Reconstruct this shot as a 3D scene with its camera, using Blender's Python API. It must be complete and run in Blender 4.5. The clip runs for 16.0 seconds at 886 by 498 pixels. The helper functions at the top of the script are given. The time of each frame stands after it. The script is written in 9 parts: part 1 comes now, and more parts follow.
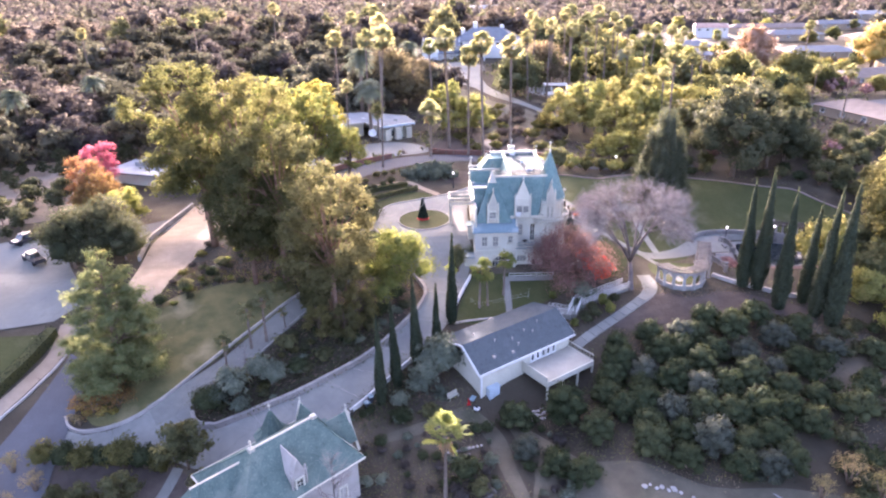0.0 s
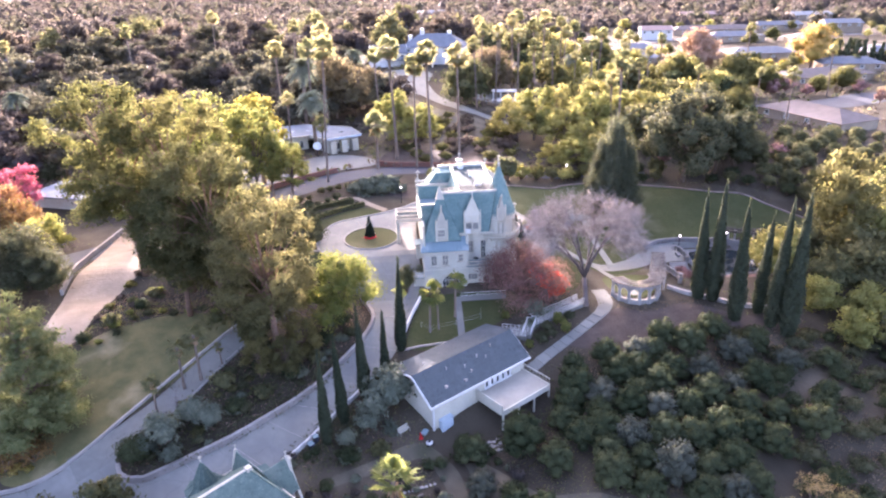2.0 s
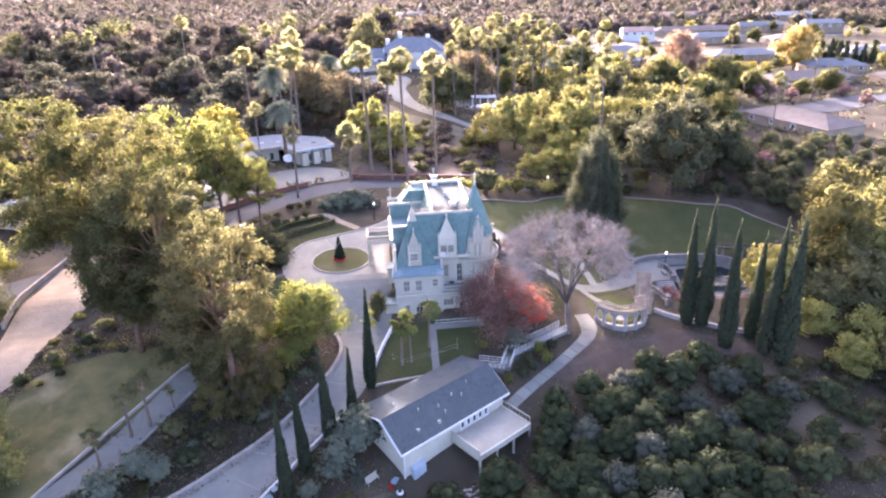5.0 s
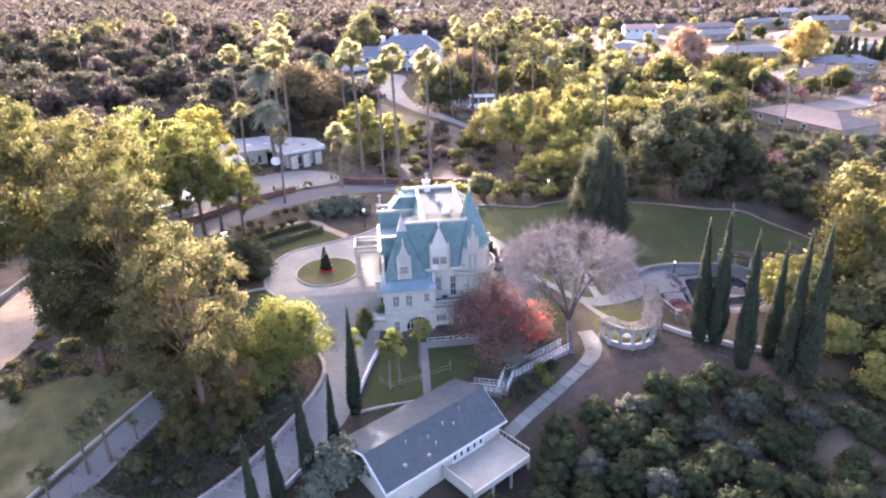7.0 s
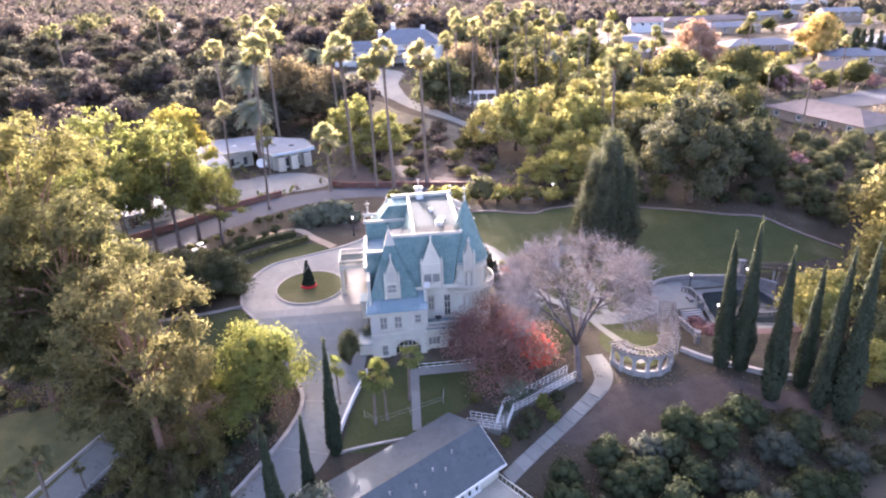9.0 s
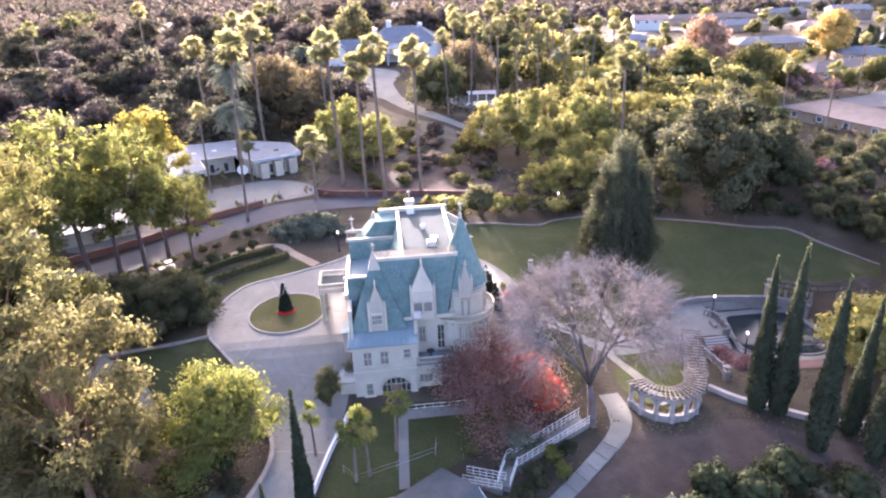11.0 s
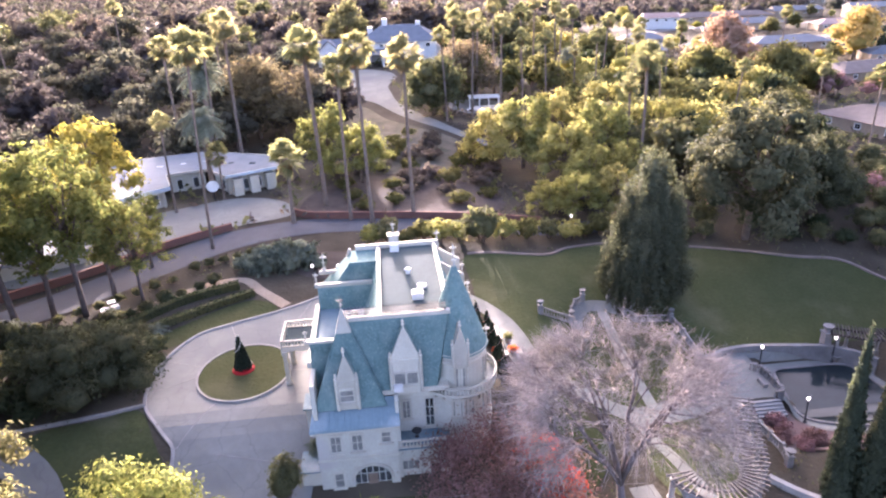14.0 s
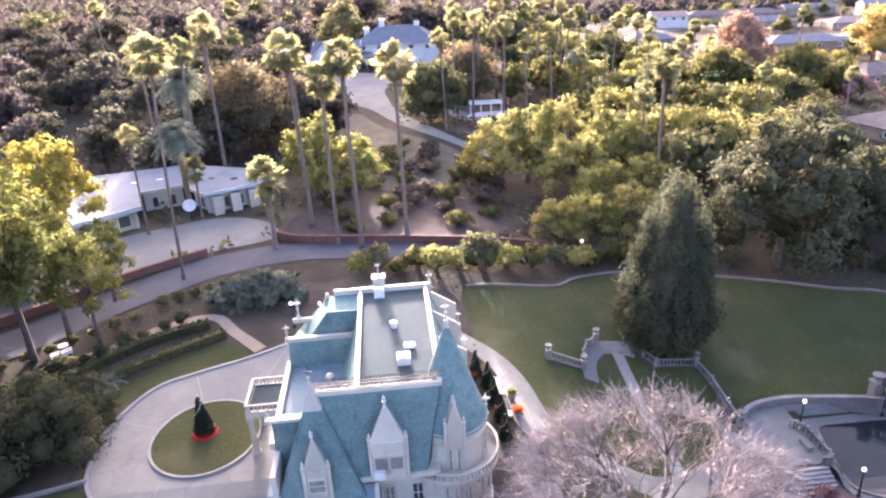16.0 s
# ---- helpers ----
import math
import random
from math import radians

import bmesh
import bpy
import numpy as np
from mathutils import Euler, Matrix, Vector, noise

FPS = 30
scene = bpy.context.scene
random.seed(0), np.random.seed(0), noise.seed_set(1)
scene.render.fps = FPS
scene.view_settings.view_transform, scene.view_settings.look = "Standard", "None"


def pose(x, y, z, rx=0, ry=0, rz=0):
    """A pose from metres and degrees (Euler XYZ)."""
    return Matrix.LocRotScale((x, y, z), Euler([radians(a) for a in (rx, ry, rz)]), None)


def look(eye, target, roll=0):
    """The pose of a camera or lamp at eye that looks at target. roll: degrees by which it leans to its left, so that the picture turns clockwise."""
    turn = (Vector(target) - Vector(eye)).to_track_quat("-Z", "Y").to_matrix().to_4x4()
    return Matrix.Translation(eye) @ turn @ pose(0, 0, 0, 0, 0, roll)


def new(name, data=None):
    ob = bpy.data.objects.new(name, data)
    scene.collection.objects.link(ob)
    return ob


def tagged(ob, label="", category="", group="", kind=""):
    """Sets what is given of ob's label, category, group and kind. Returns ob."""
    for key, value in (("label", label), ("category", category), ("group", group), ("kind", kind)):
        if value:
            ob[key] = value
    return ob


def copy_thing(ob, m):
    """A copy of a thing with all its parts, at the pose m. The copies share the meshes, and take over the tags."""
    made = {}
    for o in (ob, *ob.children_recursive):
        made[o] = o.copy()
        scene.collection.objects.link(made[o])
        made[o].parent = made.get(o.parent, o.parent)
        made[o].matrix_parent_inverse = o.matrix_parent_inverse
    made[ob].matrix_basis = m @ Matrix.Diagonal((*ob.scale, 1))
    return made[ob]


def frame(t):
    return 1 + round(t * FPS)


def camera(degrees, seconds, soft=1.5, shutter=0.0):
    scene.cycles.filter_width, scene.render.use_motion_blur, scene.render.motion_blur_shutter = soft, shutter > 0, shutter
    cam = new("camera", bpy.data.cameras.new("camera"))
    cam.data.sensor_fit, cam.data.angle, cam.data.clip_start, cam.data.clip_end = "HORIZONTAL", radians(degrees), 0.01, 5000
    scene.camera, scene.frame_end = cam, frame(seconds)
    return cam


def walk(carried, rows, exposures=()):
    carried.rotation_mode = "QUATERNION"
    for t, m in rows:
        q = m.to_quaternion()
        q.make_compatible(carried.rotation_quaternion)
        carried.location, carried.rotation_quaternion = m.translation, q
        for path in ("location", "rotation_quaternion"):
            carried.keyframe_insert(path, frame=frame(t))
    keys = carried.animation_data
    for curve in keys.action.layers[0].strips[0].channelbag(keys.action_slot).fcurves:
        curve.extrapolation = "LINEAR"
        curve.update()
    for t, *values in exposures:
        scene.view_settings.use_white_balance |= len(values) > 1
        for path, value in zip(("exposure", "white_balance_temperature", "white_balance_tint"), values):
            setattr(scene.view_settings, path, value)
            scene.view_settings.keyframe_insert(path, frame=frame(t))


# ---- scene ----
cam = camera(68.2, 16.0, 2.2)
PATH = [
    (0, (-0.774, 0.008, 47.839), (-0.767, 1.844, 47.046), -1.3),
    (0.5, (-0.374, 1.384, 47.981), (-0.365, 3.221, 47.191), -1.3),
    (1, (0.059, 2.768, 48.115), (0.068, 4.606, 47.327), -1.3),
    (1.5, (0.579, 4.1, 48.231), (0.637, 5.937, 47.443), -1.4),
    (2, (1.04, 5.349, 48.317), (1.175, 7.183, 47.531), -1.7),
    (2.5, (1.449, 6.497, 48.429), (1.625, 8.328, 47.644), -1.7),
    (3, (1.855, 7.595, 48.635), (2.038, 9.426, 47.85), -1.9),
    (3.5, (2.242, 8.614, 48.914), (2.425, 10.444, 48.128), -1.8),
    (4, (2.661, 9.689, 49.119), (2.842, 11.519, 48.333), -1.8),
    (4.5, (3.072, 11.033, 49.19), (3.252, 12.862, 48.403), -1.8),
    (7, (5.518, 19.695, 47.849), (5.694, 21.524, 47.058), -2.0),
    (7.5, (6.062, 21.806, 47.546), (6.236, 23.633, 46.752), -2.1),
    (8, (6.64, 24.089, 47.193), (6.811, 25.915, 46.395), -2.2),
    (8.5, (7.225, 26.453, 46.8), (7.392, 28.279, 46.0), -2.3),
    (9, (7.805, 28.887, 46.467), (7.97, 30.712, 45.664), -2.3),
    (11.5, (10.126, 41.987, 44.257), (10.29, 43.811, 43.454), -2.4),
    (12, (10.62, 44.519, 43.922), (10.782, 46.344, 43.12), -2.4),
    (12.5, (11.108, 47.052, 43.585), (11.268, 48.877, 42.782), -2.5),
    (13, (11.563, 49.606, 43.25), (11.721, 51.431, 42.447), -2.5),
    (13.5, (12.002, 52.167, 43.018), (12.159, 53.991, 42.213), -2.4),
    (14, (12.499, 54.8, 42.919), (12.653, 56.625, 42.115), -2.5),
    (14.5, (13.01, 57.456, 42.887), (13.161, 59.28, 42.08), -2.6),
    (15, (13.541, 60.05, 42.834), (13.689, 61.873, 42.025), -2.6),
    (15.5, (14.022, 62.543, 42.83), (14.167, 64.365, 42.018), -2.7),
    (16, (14.438, 65.084, 42.863), (14.582, 66.907, 42.054), -2.7),
]
walk(cam, [(t, look(eye, target, roll)) for t, eye, target, roll in PATH], [(0, 4.16, 6330, 36), (4, 4.1, 6260, 34), (16, 3.84, 6260, 34)])

# ---- light ----
SUN_AZ = -6.0     # degrees from +y towards +x
SUN_EL = 10.5
world = bpy.data.worlds.new("sky")
scene.world = world
world.use_nodes = True
wn = world.node_tree
sky = wn.nodes.new("ShaderNodeTexSky")
sky.sky_type = "NISHITA"
sky.sun_disc = False
sky.sun_elevation = radians(SUN_EL)
sky.sun_rotation = radians(SUN_AZ)
sky.air_density = 0.62
sky.dust_density = 6.0
sky.ozone_density = 0.6
wn.nodes["Background"].inputs["Strength"].default_value = 0.15
wn.links.new(sky.outputs["Color"], wn.nodes["Background"].inputs["Color"])
sun_dir = Vector((math.sin(radians(SUN_AZ)) * math.cos(radians(SUN_EL)), math.cos(radians(SUN_AZ)) * math.cos(radians(SUN_EL)), math.sin(radians(SUN_EL))))
sun = new("sun", bpy.data.lights.new("sun", "SUN"))
sun.data.energy = 3.0
sun.data.angle = radians(1.2)
sun.data.color = (1.0, 0.92, 0.82)
sun.matrix_world = look(sun_dir * 600 + Vector((0, 120, 0)), (0, 120, 0))


# ---- materials ----
def nodes_of(name):
    m = bpy.data.materials.new(name)
    m.use_nodes = True
    return m, m.node_tree, m.node_tree.nodes["Principled BSDF"]


def mixer(nt, fac, a, b, mode="MIX"):
    n = nt.nodes.new("ShaderNodeMix")
    n.data_type, n.blend_type = "RGBA", mode
    for key, v in ((0, fac), (6, a), (7, b)):
        if isinstance(v, (int, float)):
            n.inputs[key].default_value = v
        elif isinstance(v, tuple):
            n.inputs[key].default_value = (*v, 1)
        else:
            nt.links.new(v, n.inputs[key])
    return n.outputs[2]


def noise_of(nt, scale, detail=4, lo=0.35, hi=0.65, coords="Object"):
    tc = nt.nodes.new("ShaderNodeTexCoord")
    n = nt.nodes.new("ShaderNodeTexNoise")
    n.inputs["Scale"].default_value, n.inputs["Detail"].default_value = scale, detail
    nt.links.new(tc.outputs[coords], n.inputs["Vector"])
    r = nt.nodes.new("ShaderNodeMapRange")
    r.inputs[1].default_value, r.inputs[2].default_value = lo, hi
    nt.links.new(n.outputs[0], r.inputs[0])
    return r.outputs[0]


def bump_of(nt, bsdf, height, strength, distance):
    b = nt.nodes.new("ShaderNodeBump")
    b.inputs["Strength"].default_value, b.inputs["Distance"].default_value = strength, distance
    nt.links.new(height, b.inputs["Height"])
    nt.links.new(b.outputs[0], bsdf.inputs["Normal"])


def surface(name, a, b, scale=0.5, rough=0.8, grain=6.0, bump=0.3, metal=0.0, stain=None, vary=0.12):
    """Two tones in large patches, a fine grain over them, stains if given, and a shade of its own for each object."""
    m, nt, bsdf = nodes_of(name)
    col = mixer(nt, noise_of(nt, scale), a, b)
    fine = noise_of(nt, grain, 6, 0.3, 0.7)
    dark = tuple(c * 0.72 for c in a)
    k = nt.nodes.new("ShaderNodeMath")
    k.operation = "MULTIPLY"
    k.inputs[1].default_value = 0.5
    nt.links.new(fine, k.inputs[0])
    col = mixer(nt, k.outputs[0], col, dark)
    if stain:
        col = mixer(nt, noise_of(nt, scale * 0.37, 8, 0.56, 0.72), col, stain)
    info = nt.nodes.new("ShaderNodeObjectInfo")
    hsv = nt.nodes.new("ShaderNodeHueSaturation")
    r = nt.nodes.new("ShaderNodeMapRange")
    r.inputs[3].default_value, r.inputs[4].default_value = 1 - vary, 1 + vary
    nt.links.new(info.outputs["Random"], r.inputs[0])
    nt.links.new(r.outputs[0], hsv.inputs["Value"])
    nt.links.new(col, hsv.inputs["Color"])
    nt.links.new(hsv.outputs[0], bsdf.inputs["Base Color"])
    bsdf.inputs["Roughness"].default_value, bsdf.inputs["Metallic"].default_value = rough, metal
    bsdf.inputs["Specular IOR Level"].default_value = 0.04 if rough > 0.84 else 0.2 if rough > 0.3 else 0.5
    if bump:
        bump_of(nt, bsdf, fine, bump, 0.05)
    return m


def shingles(name, a, b, stain, rows=5.5):
    """Weathered shingles: mottled tones, with fine courses in the relief."""
    m = surface(name, a, b, 0.8, 0.9, 9.0, 0.0, stain=stain)
    nt = m.node_tree
    bsdf = nt.nodes["Principled BSDF"]
    old = bsdf.inputs["Base Color"].links[0].from_socket
    worn = mixer(nt, noise_of(nt, 5.5, 7, 0.52, 0.86), old, tuple(min(1.0, c * 1.12) for c in stain))
    worn = mixer(nt, noise_of(nt, 2.2, 8, 0.56, 0.85), worn, tuple(c * 0.7 for c in b))
    nt.links.new(worn, bsdf.inputs["Base Color"])
    tc = nt.nodes.new("ShaderNodeTexCoord")
    w = nt.nodes.new("ShaderNodeTexWave")
    w.wave_type, w.bands_direction, w.wave_profile = "BANDS", "Z", "SAW"
    w.inputs["Scale"].default_value, w.inputs["Distortion"].default_value = rows / 3.1416 * 1.6, 0.6
    nt.links.new(tc.outputs["Object"], w.inputs["Vector"])
    bump_of(nt, bsdf, w.outputs["Fac"], 0.6, 0.05)
    return m


def leaf(name, a, b, through_light=0.45, vary=0.25, hue=0.02):
    """Leaves: each one has a tone of its own, each plant a shade of its own, and light passes through them."""
    m, nt, bsdf = nodes_of(name)
    geo = nt.nodes.new("ShaderNodeNewGeometry")
    col = mixer(nt, geo.outputs["Random Per Island"], a, b)
    info = nt.nodes.new("ShaderNodeObjectInfo")
    hsv = nt.nodes.new("ShaderNodeHueSaturation")
    r = nt.nodes.new("ShaderNodeMapRange")
    r.inputs[3].default_value, r.inputs[4].default_value = 1 - vary, 1 + vary
    nt.links.new(info.outputs["Random"], r.inputs[0])
    nt.links.new(r.outputs[0], hsv.inputs["Value"])
    q = nt.nodes.new("ShaderNodeMapRange")
    q.inputs[3].default_value, q.inputs[4].default_value = 0.5 + hue, 0.5 - hue
    nt.links.new(info.outputs["Random"], q.inputs[0])
    nt.links.new(q.outputs[0], hsv.inputs["Hue"])
    nt.links.new(col, hsv.inputs["Color"])
    nt.links.new(hsv.outputs[0], bsdf.inputs["Base Color"])
    bsdf.inputs["Roughness"].default_value = 0.7
    bsdf.inputs["Specular IOR Level"].default_value = 0.02
    tr = nt.nodes.new("ShaderNodeBsdfTranslucent")
    warm = mixer(nt, 1.0, hsv.outputs[0], (1.15, 1.1, 0.9), "MULTIPLY")
    nt.links.new(warm, tr.inputs["Color"])
    sh = nt.nodes.new("ShaderNodeMixShader")
    sh.inputs[0].default_value = min(0.62, through_light * 1.25)
    nt.links.new(bsdf.outputs[0], sh.inputs[1])
    nt.links.new(tr.outputs[0], sh.inputs[2])
    nt.links.new(sh.outputs[0], nt.nodes["Material Output"].inputs["Surface"])
    return m


def glass_of(name):
    m, nt, bsdf = nodes_of(name)
    bsdf.inputs["Base Color"].default_value = (0.1, 0.12, 0.13, 1)
    bsdf.inputs["Roughness"].default_value = 0.06
    bsdf.inputs["Transmission Weight"].default_value = 0.55
    return m


M = dict(
    soil=surface("soil", (0.062, 0.053, 0.039), (0.038, 0.033, 0.025), 0.16, 0.95, 2.2, 1.0, stain=(0.1, 0.085, 0.062)),
    litter=surface("litter", (0.08, 0.065, 0.056), (0.054, 0.044, 0.038), 0.6, 0.95, 3.0, 0.8),
    dirt=surface("dirt", (0.108, 0.097, 0.073), (0.066, 0.06, 0.045), 0.4, 0.95, 2.5, 0.9, stain=(0.052, 0.054, 0.036)),
    bare=surface("bare_earth", (0.28, 0.225, 0.17), (0.2, 0.16, 0.12), 0.3, 0.95, 2.5, 0.7),
    lawn=surface("lawn", (0.041, 0.05, 0.021), (0.053, 0.058, 0.026), 0.3, 0.95, 2.5, 0.9, stain=(0.075, 0.073, 0.04)),
    lawn_dry=surface("lawn_dry", (0.12, 0.108, 0.05), (0.066, 0.07, 0.032), 0.45, 0.95, 3.2, 1.0, stain=(0.20, 0.165, 0.095)),
    concrete=surface("concrete", (0.178, 0.179, 0.163), (0.142, 0.143, 0.13), 0.22, 0.9, 1.4, 0.15, stain=(0.118, 0.122, 0.12)),
    asphalt=surface("asphalt", (0.085, 0.09, 0.10), (0.07, 0.073, 0.082), 0.3, 0.85, 5.0, 0.2),
    street_pale=surface("street_pale", (0.14, 0.139, 0.137), (0.11, 0.109, 0.107), 0.3, 0.9, 2.0, 0.1),
    kerb=surface("kerb", (0.285, 0.275, 0.258), (0.225, 0.217, 0.205), 0.8, 0.85, 5.0, 0.2),
    stone=surface("stone", (0.30, 0.28, 0.26), (0.22, 0.205, 0.19), 0.9, 0.85, 4.0, 0.5, stain=(0.22, 0.2, 0.18)),
    stone_grey=surface("grey_stone", (0.2, 0.192, 0.185), (0.15, 0.143, 0.138), 0.9, 0.88, 4.0, 0.5, stain=(0.12, 0.115, 0.11)),
    stone_pergola=surface("weathered_pale_stone", (0.26, 0.25, 0.235), (0.19, 0.182, 0.172), 0.9, 0.88, 4.0, 0.5, stain=(0.16, 0.15, 0.14)),
    brick_floor=surface("brick_floor", (0.15, 0.10, 0.092), (0.105, 0.075, 0.07), 0.5, 0.9, 4.0, 0.5, stain=(0.085, 0.078, 0.07)),
    brick_edge=surface("brick_edging", (0.2, 0.16, 0.14), (0.15, 0.12, 0.105), 0.8, 0.85, 5.0, 0.4),
    brickwall=surface("brick_wall", (0.17, 0.088, 0.07), (0.13, 0.072, 0.06), 0.8, 0.85, 5.0, 0.4),
    stucco=surface("stucco", (0.455, 0.447, 0.375), (0.4, 0.394, 0.335), 0.5, 0.85, 5.0, 0.15, stain=(0.37, 0.35, 0.32)),
    trim=surface("cream_trim", (0.42, 0.4, 0.328), (0.355, 0.34, 0.284), 0.8, 0.7, 6.0, 0.1),
    slate=shingles("teal_shingle", (0.128, 0.208, 0.2), (0.085, 0.152, 0.15), (0.2, 0.26, 0.242)),
    slate_old=shingles("old_teal_shingle", (0.1, 0.142, 0.125), (0.072, 0.108, 0.098), (0.15, 0.178, 0.155)),
    tin=surface("blue_grey_tin", (0.14, 0.2, 0.22), (0.118, 0.176, 0.198), 0.6, 0.75, 4.0, 0.08, stain=(0.28, 0.315, 0.32)),
    flatroof=surface("flat_roof", (0.056, 0.076, 0.078), (0.044, 0.063, 0.066), 0.35, 0.92, 3.0, 0.1, stain=(0.092, 0.102, 0.1)),
    # Opaque pale tone over the whole pane.
    pane_pale=surface("pale_pane", (0.21, 0.21, 0.19), (0.13, 0.135, 0.128), 1.5, 0.25, 4.0, 0.0),
    iron=surface("black_iron", (0.025, 0.025, 0.027), (0.04, 0.04, 0.04), 2, 0.5, 8.0, 0.1),
    greyroof=shingles("grey_shingle", (0.066, 0.078, 0.083), (0.056, 0.067, 0.072), (0.078, 0.088, 0.092), 7.0),
    cream=surface("cream_siding", (0.42, 0.408, 0.34), (0.365, 0.355, 0.298), 0.5, 0.75, 5.0, 0.15),
    white=surface("white_paint", (0.54, 0.545, 0.53), (0.47, 0.475, 0.46), 0.8, 0.55, 5.0, 0.05),
    bluedoor=surface("pale_blue_paint", (0.36, 0.43, 0.47), (0.31, 0.38, 0.43), 0.8, 0.5, 5.0, 0.05),
    dark=surface("dark_shade", (0.035, 0.03, 0.028), (0.05, 0.045, 0.04), 1.0, 0.9, 4.0, 0.2),
    deck=surface("deck_board", (0.31, 0.294, 0.246), (0.265, 0.25, 0.212), 0.6, 0.75, 4.0, 0.2),
    grey_timber=surface("grey_timber", (0.17, 0.15, 0.135), (0.1, 0.088, 0.08), 0.9, 0.8, 5.0, 0.3),
    dark_timber=surface("dark_timber", (0.06, 0.05, 0.046), (0.04, 0.034, 0.032), 0.9, 0.8, 5.0, 0.3),
    wood=surface("weathered_wood", (0.20, 0.15, 0.11), (0.14, 0.10, 0.08), 0.9, 0.8, 5.0, 0.3),
    bark=surface("bark", (0.19, 0.145, 0.11), (0.12, 0.09, 0.07), 1.5, 0.95, 6.0, 0.9),
    bark_red=surface("reddish_bark", (0.2, 0.125, 0.09), (0.12, 0.08, 0.062), 1.2, 0.95, 5.0, 0.7),
    bark_grey=surface("grey_bark", (0.15, 0.13, 0.12), (0.098, 0.085, 0.078), 1.2, 0.95, 5.0, 0.7),
    bark_dusk=surface("dusky_bark", (0.115, 0.096, 0.09), (0.075, 0.062, 0.058), 1.2, 0.95, 5.0, 0.7),
    bark_palm=surface("palm_bark", (0.165, 0.132, 0.108), (0.115, 0.09, 0.072), 1.5, 0.95, 7.0, 0.9),
    twig=surface("bare_twig", (0.26, 0.226, 0.212), (0.185, 0.158, 0.148), 1.0, 0.9, 5.0, 0.2),
    redcloth=surface("red_cloth", (0.40, 0.018, 0.018), (0.30, 0.014, 0.018), 1.0, 0.8, 5.0, 0.2),
    water=surface("pond_water", (0.015, 0.022, 0.024), (0.012, 0.016, 0.018), 0.4, 0.04, 3.0, 0.02),
    roof_red=surface("roof_brown", (0.27, 0.20, 0.18), (0.22, 0.165, 0.15), 0.5, 0.85, 5.0, 0.3),
    roof_pink=surface("roof_pinkish_grey", (0.12, 0.105, 0.102), (0.094, 0.083, 0.081), 0.5, 0.9, 5.0, 0.3),
    roof_blue=surface("roof_slate_grey", (0.125, 0.138, 0.158), (0.10, 0.112, 0.13), 0.5, 0.85, 5.0, 0.3),
    roof_white=surface("pale_roof", (0.2, 0.216, 0.226), (0.165, 0.18, 0.192), 0.4, 0.9, 4.0, 0.1, stain=(0.24, 0.245, 0.245)),
    carpaint=surface("dark_car_paint", (0.03, 0.032, 0.04), (0.035, 0.035, 0.045), 0.5, 0.25, 3.0, 0.0),
    rubber=surface("rubber", (0.02, 0.02, 0.02), (0.025, 0.025, 0.025), 2.0, 0.85, 6.0, 0.1),
    glass=glass_of("window_glass"),
    leaf_euc=leaf("leaf_eucalyptus", (0.08, 0.086, 0.036), (0.14, 0.136, 0.056), 0.54),
    leaf_oak=leaf("leaf_oak", (0.042, 0.05, 0.028), (0.082, 0.086, 0.05), 0.36),
    leaf_pepper=leaf("leaf_pepper_tree", (0.19, 0.195, 0.072), (0.32, 0.305, 0.115), 0.58),
    leaf_euc_deep=leaf("leaf_eucalyptus_deep", (0.082, 0.088, 0.042), (0.135, 0.132, 0.062), 0.54),
    leaf_palm_sun=leaf("leaf_palm_sun", (0.12, 0.15, 0.055), (0.19, 0.21, 0.085), 0.55),
    leaf_plum=leaf("leaf_plum", (0.17, 0.10, 0.10), (0.25, 0.16, 0.155), 0.4),
    leaf_lime=leaf("leaf_lime_yellow", (0.115, 0.142, 0.042), (0.2, 0.212, 0.07), 0.5),
    leaf_golden=leaf("leaf_golden", (0.19, 0.18, 0.045), (0.33, 0.285, 0.075), 0.46),
    leaf_elm=leaf("leaf_elm", (0.098, 0.122, 0.042), (0.195, 0.2, 0.07), 0.54),
    leaf_dark=leaf("leaf_dark", (0.078, 0.088, 0.046), (0.15, 0.148, 0.078), 0.46),
    leaf_magnolia=leaf("leaf_magnolia", (0.05, 0.058, 0.034), (0.095, 0.098, 0.058), 0.34),
    leaf_citrus=leaf("leaf_citrus", (0.028, 0.04, 0.022), (0.058, 0.07, 0.036), 0.32),
    leaf_citrus_grey=leaf("leaf_citrus_grey", (0.046, 0.054, 0.042), (0.08, 0.09, 0.07), 0.32),
    leaf_tan=leaf("leaf_tan", (0.2, 0.165, 0.085), (0.3, 0.245, 0.13), 0.45),
    leaf_scrub=leaf("leaf_scrub", (0.07, 0.061, 0.056), (0.11, 0.094, 0.085), 0.45),
    leaf_feather=leaf("leaf_feathery", (0.1, 0.088, 0.058), (0.165, 0.142, 0.09), 0.5),
    leaf_litter=leaf("leaf_fallen", (0.16, 0.105, 0.075), (0.24, 0.17, 0.125), 0.1),
    # Greyed brown with the distant haze put into the leaf colour.
    leaf_far=leaf("leaf_haze_brown", (0.055, 0.05, 0.048), (0.088, 0.078, 0.074), 0.4),
    # Mauve cast paints the haze over the slope into the leaves.
    leaf_wood=leaf("leaf_wood_haze_mauve", (0.052, 0.047, 0.048), (0.08, 0.071, 0.072), 0.5),
    leaf_wood_green=leaf("leaf_wood_green", (0.046, 0.048, 0.038), (0.078, 0.078, 0.06), 0.5),
    leaf_dusk=leaf("leaf_dusky_green", (0.055, 0.059, 0.048), (0.092, 0.094, 0.075), 0.5),
